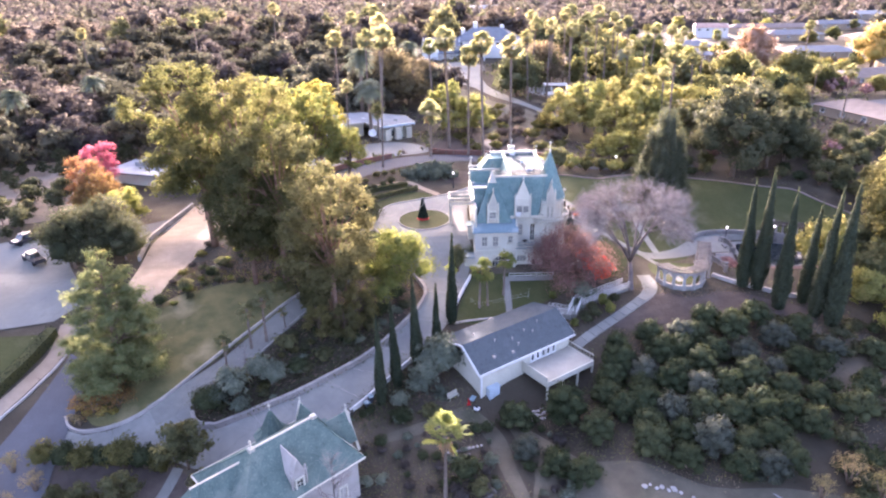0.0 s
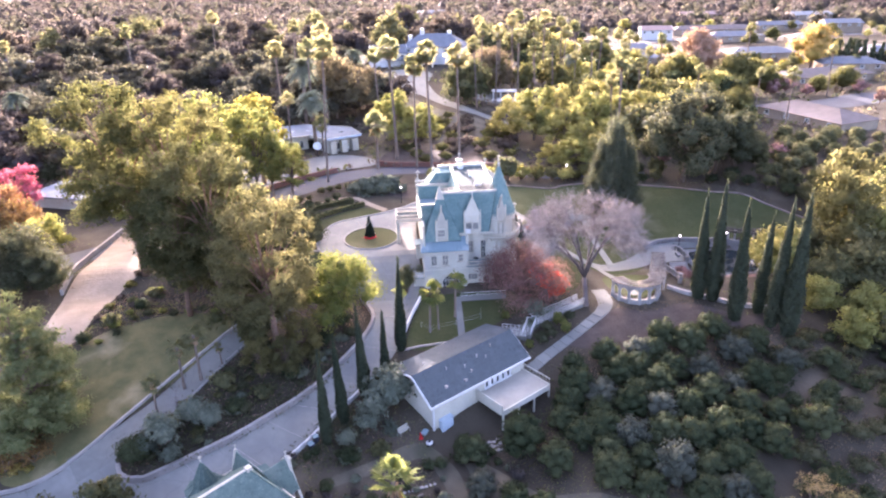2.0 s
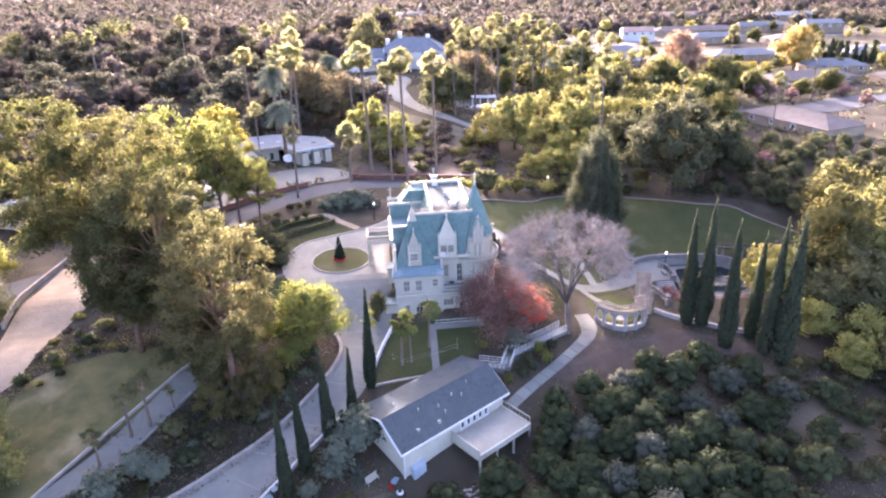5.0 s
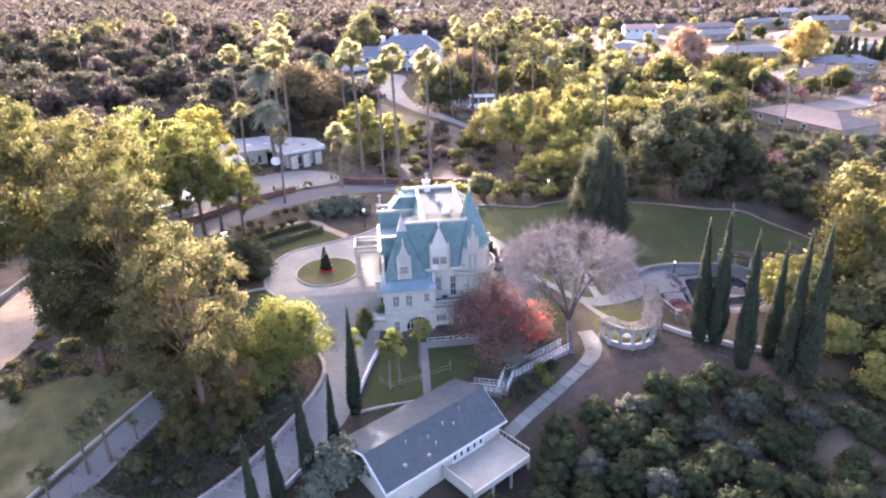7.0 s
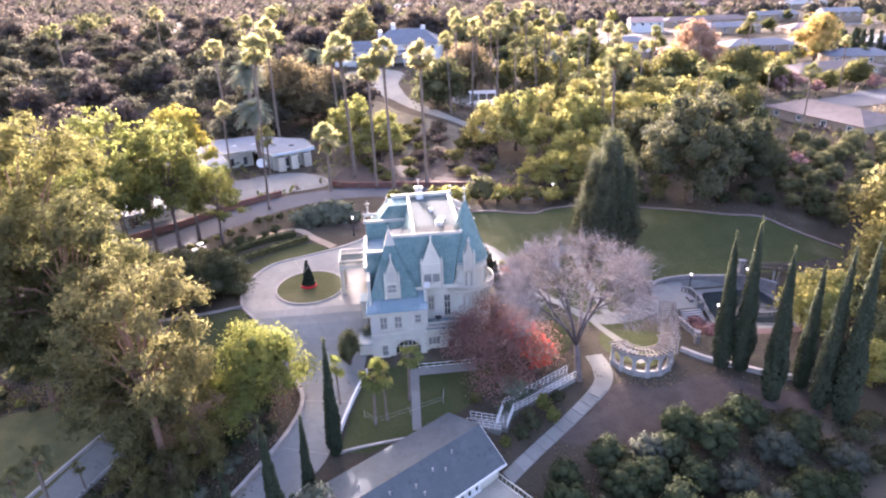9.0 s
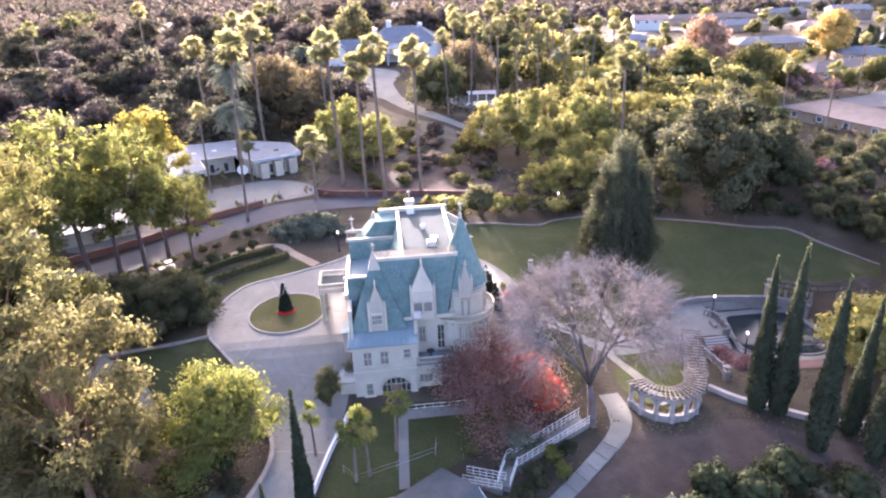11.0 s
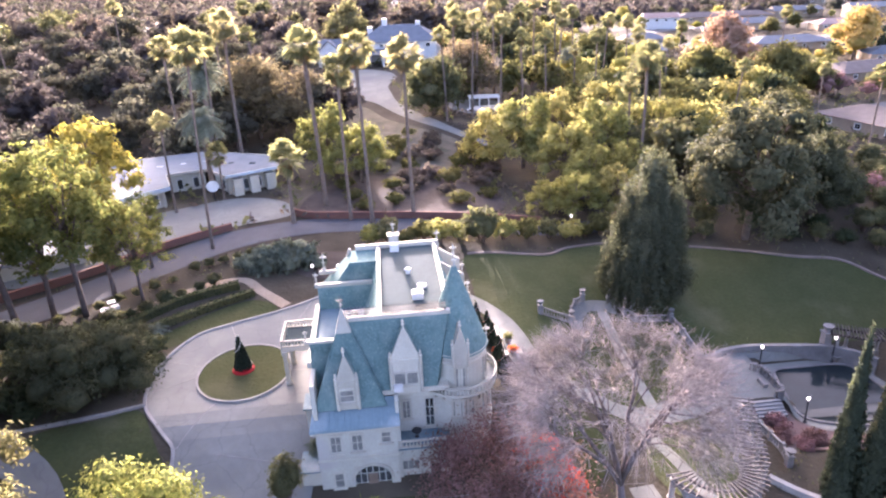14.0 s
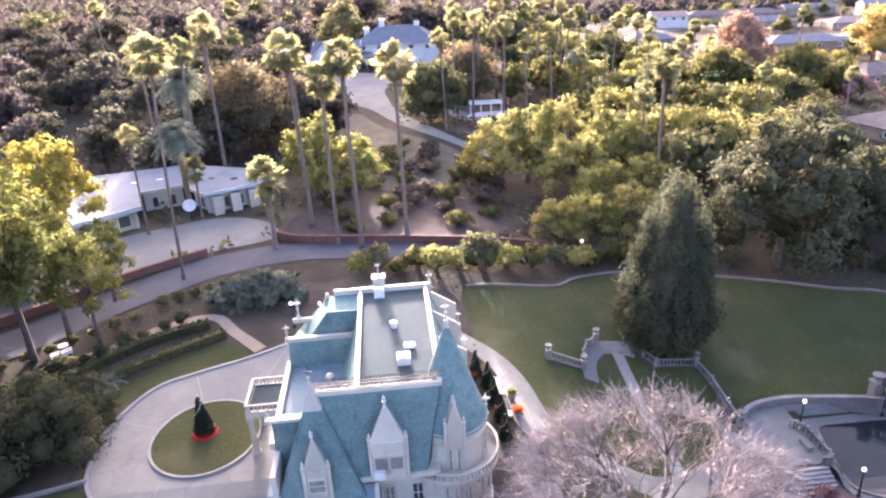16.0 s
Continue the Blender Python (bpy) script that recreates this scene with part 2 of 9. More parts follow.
    leaf_grey=leaf("leaf_grey_green", (0.085, 0.105, 0.08), (0.145, 0.165, 0.125), 0.32),
    leaf_pine=leaf("leaf_pine", (0.092, 0.12, 0.056), (0.16, 0.182, 0.088), 0.44),
    leaf_conifer=leaf("leaf_blue_conifer", (0.068, 0.077, 0.05), (0.118, 0.126, 0.08), 0.42),
    leaf_cypress=leaf("leaf_cypress", (0.032, 0.044, 0.029), (0.058, 0.07, 0.043), 0.3),
    leaf_fir=leaf("leaf_fir", (0.022, 0.03, 0.022), (0.045, 0.056, 0.038), 0.2),
    leaf_red=leaf("leaf_dusky_red", (0.165, 0.092, 0.092), (0.26, 0.155, 0.152), 0.42),
    leaf_scarlet=leaf("leaf_scarlet", (0.48, 0.06, 0.04), (0.58, 0.12, 0.05), 0.45),
    leaf_pink=leaf("leaf_crimson_pink", (0.33, 0.07, 0.10), (0.42, 0.13, 0.15), 0.34),
    leaf_orange=leaf("leaf_orange", (0.25, 0.165, 0.115), (0.33, 0.23, 0.165), 0.36),
    leaf_russet=leaf("leaf_russet", (0.15, 0.082, 0.045), (0.26, 0.165, 0.065), 0.4),
    leaf_gold=leaf("leaf_gold", (0.27, 0.215, 0.07), (0.36, 0.285, 0.10), 0.36),
    leaf_palm=leaf("leaf_palm", (0.125, 0.135, 0.07), (0.22, 0.215, 0.115), 0.48),
    leaf_palm_dry=leaf("leaf_palm_dry", (0.30, 0.22, 0.13), (0.22, 0.16, 0.09), 0.3),
)
def cracked(m, scale, tone):
    """Thin wandering cracks and broad water stains over an old slab."""
    nt = m.node_tree
    bsdf = nt.nodes["Principled BSDF"]
    old = bsdf.inputs["Base Color"].links[0].from_socket
    tc = nt.nodes.new("ShaderNodeTexCoord")
    warp = nt.nodes.new("ShaderNodeTexNoise")
    warp.inputs["Scale"].default_value, warp.inputs["Detail"].default_value = 0.35, 5
    nt.links.new(tc.outputs["Object"], warp.inputs["Vector"])
    v = nt.nodes.new("ShaderNodeVectorMath")
    v.operation = "MULTIPLY_ADD"
    v.inputs[1].default_value = (3.0, 3.0, 0.0)
    nt.links.new(warp.outputs["Color"], v.inputs[0])
    nt.links.new(tc.outputs["Object"], v.inputs[2])
    vor = nt.nodes.new("ShaderNodeTexVoronoi")
    vor.feature = "DISTANCE_TO_EDGE"
    vor.inputs["Scale"].default_value = scale
    nt.links.new(v.outputs[0], vor.inputs["Vector"])
    r = nt.nodes.new("ShaderNodeMapRange")
    r.inputs[1].default_value, r.inputs[2].default_value, r.inputs[3].default_value, r.inputs[4].default_value = 0.004, 0.014, 0.26, 0.0
    nt.links.new(vor.outputs["Distance"], r.inputs[0])
    col = mixer(nt, noise_of(nt, 0.13, 7, 0.5, 0.75), old, tone)
    nt.links.new(mixer(nt, r.outputs[0], col, tuple(c * 0.6 for c in tone)), bsdf.inputs["Base Color"])


cracked(M["concrete"], 0.24, (0.128, 0.133, 0.128))
lamp_glow, lamp_nt, lamp_bsdf = nodes_of("lamp_globe")
lamp_bsdf.inputs["Base Color"].default_value = (0.9, 0.9, 0.85, 1)
lamp_bsdf.inputs["Emission Color"].default_value = (1.0, 0.95, 0.85, 1)
lamp_bsdf.inputs["Emission Strength"].default_value = 0.25
M["globe"] = lamp_glow
M["water"].node_tree.nodes["Principled BSDF"].inputs["Roughness"].default_value = 0.08
M["water"].node_tree.nodes["Principled BSDF"].inputs["Specular IOR Level"].default_value = 0.09


# ---- building helpers ----
def thing(name, x, y, z, turn=0.0, label="", category="", group="", kind=""):
    ob = new(name)
    ob.empty_display_size = 0.3
    ob.matrix_basis = pose(x, y, z, 0, 0, turn)
    return tagged(ob, label, category, group, kind)


def finish(bm, name, material, smooth=False):
    me = bpy.data.meshes.new(name)
    bm.normal_update()
    bm.to_mesh(me)
    bm.free()
    for mat in material if isinstance(material, (list, tuple)) else (material,):
        me.materials.append(mat)
    if smooth:
        me.shade_smooth()
    return me


def part(name, bm, material, parent, label="", shift=None, smooth=False):
    """One mesh under a thing or a part. shift: the thing's base, where the mesh is drawn in the world's own metres."""
    if shift is not None:
        bmesh.ops.translate(bm, vec=-Vector(shift), verts=bm.verts)
    ob = new(name, finish(bm, name, material, smooth))
    ob.parent = parent
    return tagged(ob, label)


def setting(name, bm, material, label="", category="", smooth=False):
    return tagged(new(name, finish(bm, name, material, smooth)), label, category, "", "structure")


def raw(name, verts, faces, material, smooth=False):
    me = bpy.data.meshes.new(name)
    me.from_pydata(verts, [], faces)
    me.materials.append(material)
    if smooth:
        me.shade_smooth()
    return me


def box(bm, x0, x1, y0, y1, z0, z1, m=None):
    v = [bm.verts.new((x, y, z)) for x in (x0, x1) for y in (y0, y1) for z in (z0, z1)]
    for f in ((0, 1, 3, 2), (4, 6, 7, 5), (0, 4, 5, 1), (2, 3, 7, 6), (0, 2, 6, 4), (1, 5, 7, 3)):
        bm.faces.new([v[i] for i in f])
    if m is not None:
        bmesh.ops.transform(bm, matrix=m, verts=v)
    return bm


def one_box(*a, m=None):
    return box(bmesh.new(), *a, m=m)


def solid(bm, low, high, caps=True):
    """A closed body between two rings of as many points."""
    a, b = [bm.verts.new(p) for p in low], [bm.verts.new(p) for p in high]
    n = len(a)
    for i in range(n):
        bm.faces.new((a[i], a[(i + 1) % n], b[(i + 1) % n], b[i]))
    if caps:
        bm.faces.new(a[::-1])
        bm.faces.new(b)
    return bm


def lathe(bm, profile, x=0.0, y=0.0, z=0.0, n=12, start=0.0, sweep=360.0):
    full = sweep >= 359.9
    count = n if full else n + 1
    rings = []
    for r, h in profile:
        rings.append([bm.verts.new((x + r * math.cos(radians(start + sweep * i / n)), y + r * math.sin(radians(start + sweep * i / n)), z + h)) for i in range(count)])
    for a, b in zip(rings, rings[1:]):
        for i in range(n):
            j = (i + 1) % count
            bm.faces.new((a[i], a[j], b[j], b[i]))
    if full:
        bm.faces.new(rings[0][::-1])
        bm.faces.new(rings[-1])
    return bm


def tube(bm, pts, radii, n=6):
    rings = []
    for k, (p, r) in enumerate(zip(pts, radii)):
        a, b = Vector(pts[max(k - 1, 0)]), Vector(pts[min(k + 1, len(pts) - 1)])
        q = (b - a).to_track_quat("Z", "Y") if (b - a).length > 1e-6 else Euler((0, 0, 0)).to_quaternion()
        rings.append([bm.verts.new(Vector(p) + q @ Vector((r * math.cos(2 * math.pi * i / n), r * math.sin(2 * math.pi * i / n), 0))) for i in range(n)])
    for a, b in zip(rings, rings[1:]):
        for i in range(n):
            bm.faces.new((a[i], a[(i + 1) % n], b[(i + 1) % n], b[i]))
    bm.faces.new(rings[0][::-1])
    bm.faces.new(rings[-1])
    return bm


def arc_band(r0, r1, z0, z1, a0, a1, n):
    """A curved bar about the origin, one closed body."""
    bm, rings = bmesh.new(), []
    for i in range(n + 1):
        t = radians(a0 + (a1 - a0) * i / n)
        rings.append([bm.verts.new((r * math.cos(t), r * math.sin(t), z)) for r, z in ((r0, z0), (r1, z0), (r1, z1), (r0, z1))])
    for a, b in zip(rings, rings[1:]):
        for k in range(4):
            bm.faces.new((a[k], a[(k + 1) % 4], b[(k + 1) % 4], b[k]))
    bm.faces.new(rings[0][::-1])
    bm.faces.new(rings[-1])
    bmesh.ops.recalc_face_normals(bm, faces=bm.faces[:])
    return bm


def curve_through(pts, steps=6, closed=False):
    """A smooth line through a few points (Catmull-Rom)."""
    p = [Vector(q).to_3d() if len(q) == 3 else Vector((q[0], q[1], 0)) for q in pts]
    n, out = len(p), []
    for i in range(n if closed else n - 1):
        a, b, c, d = (p[(i + k) % n] if closed else p[min(max(i + k, 0), n - 1)] for k in (-1, 0, 1, 2))
        for s in range(steps):
            t = s / steps
            out.append(0.5 * (2 * b + (c - a) * t + (2 * a - 5 * b + 4 * c - d) * t * t + (3 * b - a - 3 * c + d) * t ** 3))
    if not closed:
        out.append(p[-1])
    return out


# ---- the lie of the land ----
def ease(a, b, t):
    k = min(1.0, max(0.0, (t - a) / (b - a)))
    return k * k * (3 - 2 * k)


def ground_z(x, y):
    z = -9 + 6 * ease(40, 75, y) + 3.4 * ease(73, 94, y)
    right = ease(24, 38, x)
    z += 4.2 * ease(96, 108, y) * (1 - right)
    z += (-1.6 * ease(98, 108, y) + 4.2 * ease(117, 136, y)) * right
    z += 1.5 * ease(118, 155, y) + 8 * ease(160, 300, y) * (1 - ease(40, 110, x))
    z -= 2.0 * math.exp(-((x - 11) / 15) ** 2 - ((y - 66) / 8) ** 2)
    z -= 1.9 * math.exp(-((x - 17) / 6) ** 2 - ((y - 74) / 4.5) ** 2) + 1.1 * math.exp(-((x - 7) / 3.5) ** 2 - ((y - 69.6) / 2.6) ** 2)
    z -= 1.25 * ease(53.0, 53.9, x) * (1 - ease(68, 71, x)) * ease(99, 101, y) * (1 - ease(116.2, 117.0, y))
    z -= 1.15 * ease(47.3, 48.2, x) * (1 - ease(53.0, 53.9, x)) * ease(99, 100.5, y) * (1 - ease(106.6, 108.6, y))
    z += 3.0 * ease(8, 24, -x) * ease(55, 80, y) * (1 - ease(95, 110, y))
    return z


COVERED = []


def sheet(pts, lift, cell=1.5):
    """A patch of ground cover within an outline, laid over the land."""
    COVERED.append([(p[0], p[1]) for p in pts])
    bm = bmesh.new()
    bm.faces.new([bm.verts.new((p[0], p[1], 0)) for p in pts])
    for axis in (0, 1):
        lo, hi = min(p[axis] for p in pts), max(p[axis] for p in pts)
        for i in range(1, int((hi - lo) / cell) + 1):
            co, no = [0, 0, 0], [0, 0, 0]
            co[axis], no[axis] = lo + i * cell, 1
            bmesh.ops.bisect_plane(bm, geom=bm.verts[:] + bm.edges[:] + bm.faces[:], plane_co=co, plane_no=no)
    bmesh.ops.triangulate(bm, faces=bm.faces[:])
    for v in bm.verts:
        v.co.z = ground_z(v.co.x, v.co.y) + lift
    if sum(f.calc_area() * (1 if f.normal.z >= 0 else -1) for f in bm.faces) < 0:
        bmesh.ops.reverse_faces(bm, faces=bm.faces[:])
    bm.normal_update()
    bmesh.ops.reverse_faces(bm, faces=[f for f in bm.faces if f.normal.z < 0])
    return bm


def border(line, width, low, high, closed=False, top=None):
    """A kerb or low wall along a line on the land, from low to high above it."""
    bm, n, rings = bmesh.new(), len(line), []
    for i, p in enumerate(line):
        a = line[(i - 1) % n] if closed else line[max(i - 1, 0)]
        b = line[(i + 1) % n] if closed else line[min(i + 1, n - 1)]
        d = Vector((b[0] - a[0], b[1] - a[1]))
        d = d.normalized() if d.length > 1e-6 else Vector((1, 0))
        s = Vector((-d.y, d.x)) * width / 2
        g = ground_z(p[0], p[1])
        t = top if top is not None else g + high
        rings.append([bm.verts.new((p[0] + k * s.x, p[1] + k * s.y, z)) for k, z in ((-1, g + low), (1, g + low), (1, t), (-1, t))])
    for i in range(n if closed else n - 1):
        a, b = rings[i], rings[(i + 1) % n]
        for k in range(4):
            bm.faces.new((a[k], a[(k + 1) % 4], b[(k + 1) % 4], b[k]))
    if not closed:
        bm.faces.new(rings[0][::-1])
        bm.faces.new(rings[-1])
    bmesh.ops.recalc_face_normals(bm, faces=bm.faces[:])
    return bm


def level_band(line, width, z0, z1):
    """A level band along a line, such as a capping or a beam."""
    bm = bmesh.new()
    ring = strip(line, [width, width])
    n = len(ring) // 2
    for i in range(n - 1):
        q = [ring[i], ring[i + 1], ring[2 * n - 2 - i], ring[2 * n - 1 - i]]
        solid(bm, [(*p, z0) for p in q], [(*p, z1) for p in q])
    return bm


def strip(line, widths):
    """The outline of a road along a line."""
    left, right, n = [], [], len(line)
    for i, p in enumerate(line):
        a, b = line[max(i - 1, 0)], line[min(i + 1, n - 1)]
        d = Vector((b[0] - a[0], b[1] - a[1])).normalized()
        k = i / (n - 1) * (len(widths) - 1)
        w = widths[int(k)] + (widths[min(int(k) + 1, len(widths) - 1)] - widths[int(k)]) * (k - int(k))
        left.append((p[0] - d.y * w / 2, p[1] + d.x * w / 2))
        right.append((p[0] + d.y * w / 2, p[1] - d.x * w / 2))
    return left + right[::-1]


# ---- ground, roads, lawns ----
def spaced(lo, hi, step, outer):
    a = [lo + step * i for i in range(int((hi - lo) / step) + 1)]
    d, left, right = step, [lo], [a[-1]]
    while right[-1] < outer:
        d *= 1.35
        right.append(right[-1] + d)
        left.append(left[-1] - d)
    return left[:0:-1] + a + right[1:]


gx, gy = spaced(-110, 150, 1.5, 2600), spaced(20, 240, 1.5, 2600)
gverts = [(x, y, ground_z(x, y)) for y in gy for x in gx]
nx = len(gx)
gfaces = [(j * nx + i, j * nx + i + 1, (j + 1) * nx + i + 1, (j + 1) * nx + i) for j in range(len(gy) - 1) for i in range(nx - 1)]
tagged(new("ground", raw("ground", gverts, gfaces, M["soil"], True)), "brown hillside soil with dry litter", "ground", "", "structure")

junction = [(-47.8, 62.4), (-48.2, 63.2), (-46.5, 64.9), (-44.5, 64.3), (-41.3, 64.9), (-38.4, 66.5), (-36.2, 68.8), (-33, 68.3)]
drive_left = [(-31.9, 66.6), (-31.4, 65.6), (-30.4, 65.0), (-29.4, 64.9), (-27.5, 65.3), (-19.6, 69.4), (-13.5, 75.7), (-7.7, 83.2), (-4.2, 88.6), (-3.4, 93), (-5.4, 98.5), (-8.5, 102), (-8.6, 104), (-10.2, 106), (-12.4, 109.3), (-13.2, 113.5), (-12.9, 117.5),
              (-10.6, 122.2), (-7.0, 124.2), (-2.2, 126.1), (2.4, 128.6), (6, 132)]
drive_right = [(9, 131), (6.5, 126), (4.6, 120), (4.4, 104), (3.6, 97.6), (1.5, 90.5), (-0.2, 84.7), (-2.7, 81.4), (-7.4, 75.8), (-11.5, 70), (-15.2, 65.2), (-20, 62), (-25, 60.2), (-29.5, 59.8), (-33.2, 61.0), (-37.9, 61.4), (-43.3, 61.5), (-47, 62.2)]
setting("driveway", sheet(junction + curve_through(drive_left, 4) + curve_through(drive_right, 4), 0.07), M["concrete"], "pale concrete driveway with a turning circle", "driveway")
setting("kerb_driveway", border(curve_through(drive_left[11:], 5), 0.3, -0.2, 0.22), M["kerb"], "low pale kerb along the driveway", "kerb")
setting("wall_driveway", border(curve_through(drive_left[0:11], 5), 0.45, -0.4, 0.75), M["stone"], "low stone retaining wall along the driveway", "wall")
setting("wall_driveway_lower", border(curve_through([(-2.2, 81.2), (-7.0, 75.4), (-11.0, 69.6), (-13.5, 66.4)], 5), 0.25, -0.3, 0.7), M["white"], "white low parapet beside the driveway", "wall")
setting("wall_driveway_upper", border(curve_through([(4.0, 97.2), (1.9, 90.5), (0.2, 84.9)], 5), 0.25, -0.3, 0.7), M["white"], "white low parapet beside the driveway", "wall")

# turning island
ISLE = (-3.7, 113.9, 4.75)
isle = [(ISLE[0] + ISLE[2] * math.cos(a * math.pi / 24), ISLE[1] + 1.08 * ISLE[2] * math.sin(a * math.pi / 24)) for a in range(48)]
setting("lawn_island", sheet(isle, 0.2), M["lawn"], "round clipped lawn in the turning circle", "lawn")
setting("kerb_island", border(isle, 0.22, -0.2, 0.26, closed=True), M["kerb"], "round pale stone kerb", "kerb")

# side drive that climbs on the west
west_line = curve_through([(-37, 66.6), (-33, 69.8), (-28.5, 75), (-23.5, 83), (-19.5, 89.5), (-17, 95), (-19, 101), (-27, 107)], 6)
setting("drive_west", sheet(strip(west_line, [3.4, 3.9, 3.7, 3.4, 3.2, 3.2]), 0.12), M["concrete"], "pale concrete side drive", "driveway")
west_outer = curve_through([(-47.6, 66.6), (-46.6, 65.3), (-44.5, 64.7), (-41.3, 65.3), (-38.4, 66.9), (-35.7, 69.7), (-33.2, 73.2), (-30.3, 77.5), (-25.4, 84.2), (-21.5, 89.5)], 6)
setting("kerb_drive_west", border(west_outer, 0.28, -0.3, 0.38), M["stone"], "low stone wall along the side drive", "wall")
setting("kerb_drive_west_inner", border(curve_through([(-31.8, 67.6), (-30.2, 69.8), (-28.6, 72), (-26, 75.7), (-21.5, 83.5), (-17.6, 90)], 6), 0.2, -0.2, 0.2), M["kerb"], "pale kerb along the side drive", "kerb")

# asphalt road low on the west, terrace road above it
setting("road_west", sheet(curve_through([(-72, 40), (-58, 56), (-53, 66), (-51.5, 76), (-53, 83), (-48.5, 80), (-47, 71), (-46.5, 62), (-47, 52), (-58, 34)], 4, True), 0.2), M["asphalt"], "dark asphalt road", "road")
setting("kerb_road_west", border(curve_through([(-61, 57.5), (-55.8, 66.7), (-53.6, 70.9), (-52.2, 76.8), (-53.2, 83)], 6), 0.35, -0.2, 0.2), M["kerb"], "pale kerb along the asphalt road", "kerb")
setting("verge_west", sheet(strip(curve_through([(-62.4, 57.5), (-57.0, 67.3), (-54.9, 71.6), (-53.6, 77), (-54.6, 83)], 5), [2.2, 2.2]), 0.16), M["bare"], "pale dusty verge beside the asphalt road", "ground")
setting("path_low_west", sheet(strip(curve_through([(-31.8, 60), (-32.2, 58.2), (-33.0, 55.5), (-35, 50)], 5), [1.3, 1.3]), 0.12), M["concrete"], "narrow pale path beside the carriage house", "path")
setting("clearing_low", sheet(curve_through([(7, 68.5), (12, 64.5), (16, 61), (22, 60.3), (29, 56.4), (38, 55.8), (45, 53), (40, 44), (14, 45), (9, 54), (9.5, 60)], 4, True), 0.045), M["dirt"], "pale dry clearing below the grove", "ground")
setting("road_terrace", sheet(curve_through([(-49, 84), (-44, 87), (-43, 96), (-40, 106), (-37.5, 115), (-41, 123), (-49, 125), (-50, 114), (-50.5, 102), (-49.5, 92)], 4, True), 0.15), M["bare"], "sandy terrace road", "road")
setting("wall_terrace", border(curve_through([(-51, 100), (-51.5, 110), (-50, 124)], 5), 0.4, -0.3, 0.9), M["stone"], "stone retaining wall along the terrace road", "wall")
setting("patio_west", sheet([(-80, 78.6), (-66, 81.6), (-57, 83.5), (-54.5, 87), (-58.5, 94), (-63.5, 101), (-66, 106), (-72, 109.5), (-84, 103)], 0.15), M["concrete"], "pale concrete yard", "pavement")
setting("lawn_west", sheet(curve_through([(-43.4, 82), (-41.5, 88), (-32, 92), (-23, 90), (-25.7, 82.6), (-30.3, 76.8), (-33.9, 72), (-38.2, 67.2), (-44, 65.6), (-47, 72)], 4, True), 0.05), M["lawn_dry"], "sloping dry lawn", "lawn")
setting("bed_drive_low", sheet(curve_through([(-47, 61.2), (-40, 60.8), (-33.4, 60.2), (-30, 58.8), (-27, 56), (-32, 50), (-44, 48)], 4, True), 0.06), M["litter"], "reddish mulch bank below the drive", "ground")
setting("orchard_ground", sheet(curve_through([(-102, 114), (-88, 116), (-76, 118), (-71, 126), (-73, 140), (-79, 153), (-92, 156), (-114, 142)], 4, True), 0.05), M["bare"], "pale bare orchard slope", "ground")
setting("lawn_far_west", sheet([(-82, 58), (-65, 58), (-59.8, 66.5), (-57.4, 72), (-56.2, 77), (-55.6, 81), (-64, 80.6), (-80, 78)], 0.08), M["lawn"], "green clipped lawn", "lawn")

# lawns round the house
setting("lawn_entry", sheet(curve_through([(-12.9, 120.2), (-9.6, 123.2), (-6.0, 124.9), (-2.3, 126.6), (-2.6, 128.0), (-5.4, 129.6), (-9, 128.0), (-12.4, 125.2), (-15.4, 122.4), (-14.6, 120.2)], 4, True), 0.06), M["lawn"], "crescent lawn beside the driveway", "lawn")
setting("lawn_entry_low", sheet(curve_through([(-10.5, 105.0), (-9.2, 102.8), (-6.4, 98.9), (-10, 97.5), (-17, 100), (-22.3, 103.3), (-21, 106.6), (-16.5, 107.8), (-12.9, 108.9)], 4, True), 0.06), M["lawn"], "small lawn beside the driveway", "lawn")
setting("wall_entry_low", border(curve_through([(-24.5, 106.6), (-20.8, 107.4), (-16.6, 108.4), (-12.4, 109.6)], 5), 0.3, -0.3, 0.3), M["stone"], "low stone edging below the oaks", "wall")
setting("lawn_front", sheet([(2.2, 90), (4.4, 97.6), (11, 98.2), (19, 97.8), (19.5, 92), (14, 88.6), (4, 84.5), (1.0, 85)], 0.05), M["lawn"], "lawn below the house front", "lawn")
great = [(22.5, 121), (22.3, 130), (22.8, 137.5), (33.7, 137.8), (38, 140), (46.1, 140.2), (56.5, 137), (67.6, 133), (73.9, 131.5), (77.8, 127.7), (84, 122.5), (79, 118.2), (70, 117.2), (65.8, 115.6), (62.2, 117.1), (57.5, 117.8), (51, 118.1), (48.3, 117), (47.6, 120.5), (41, 126), (36.4, 126.4), (34, 121.5), (31.5, 116), (29, 110.5), (26.2, 112), (25.6, 117)]
setting("lawn_great", sheet(curve_through(great, 3, True), 0.05), M["lawn"], "broad lawn behind the house", "lawn")
setting("path_lawn_edge", border(curve_through(great[2:11], 6), 0.5, -0.2, 0.2), M["brick_edge"], "curved brick-edged walk round the lawn", "path")
setting("lawn_garden", sheet(curve_through([(30, 117.5), (33.5, 123.5), (37.5, 127), (42, 124.5), (47, 123), (46, 112), (43, 106), (38, 104), (32.5, 105.5), (29.5, 110)], 4, True), 0.08), M["lawn"], "garden lawn inside a balustrade", "lawn")
setting("lawn_garden_low", sheet(curve_through([(25.5, 96.5), (29, 97.5), (31, 102), (28.5, 107), (25.8, 104)], 4, True), 0.08), M["lawn"], "small lawn under the bare tree", "lawn")
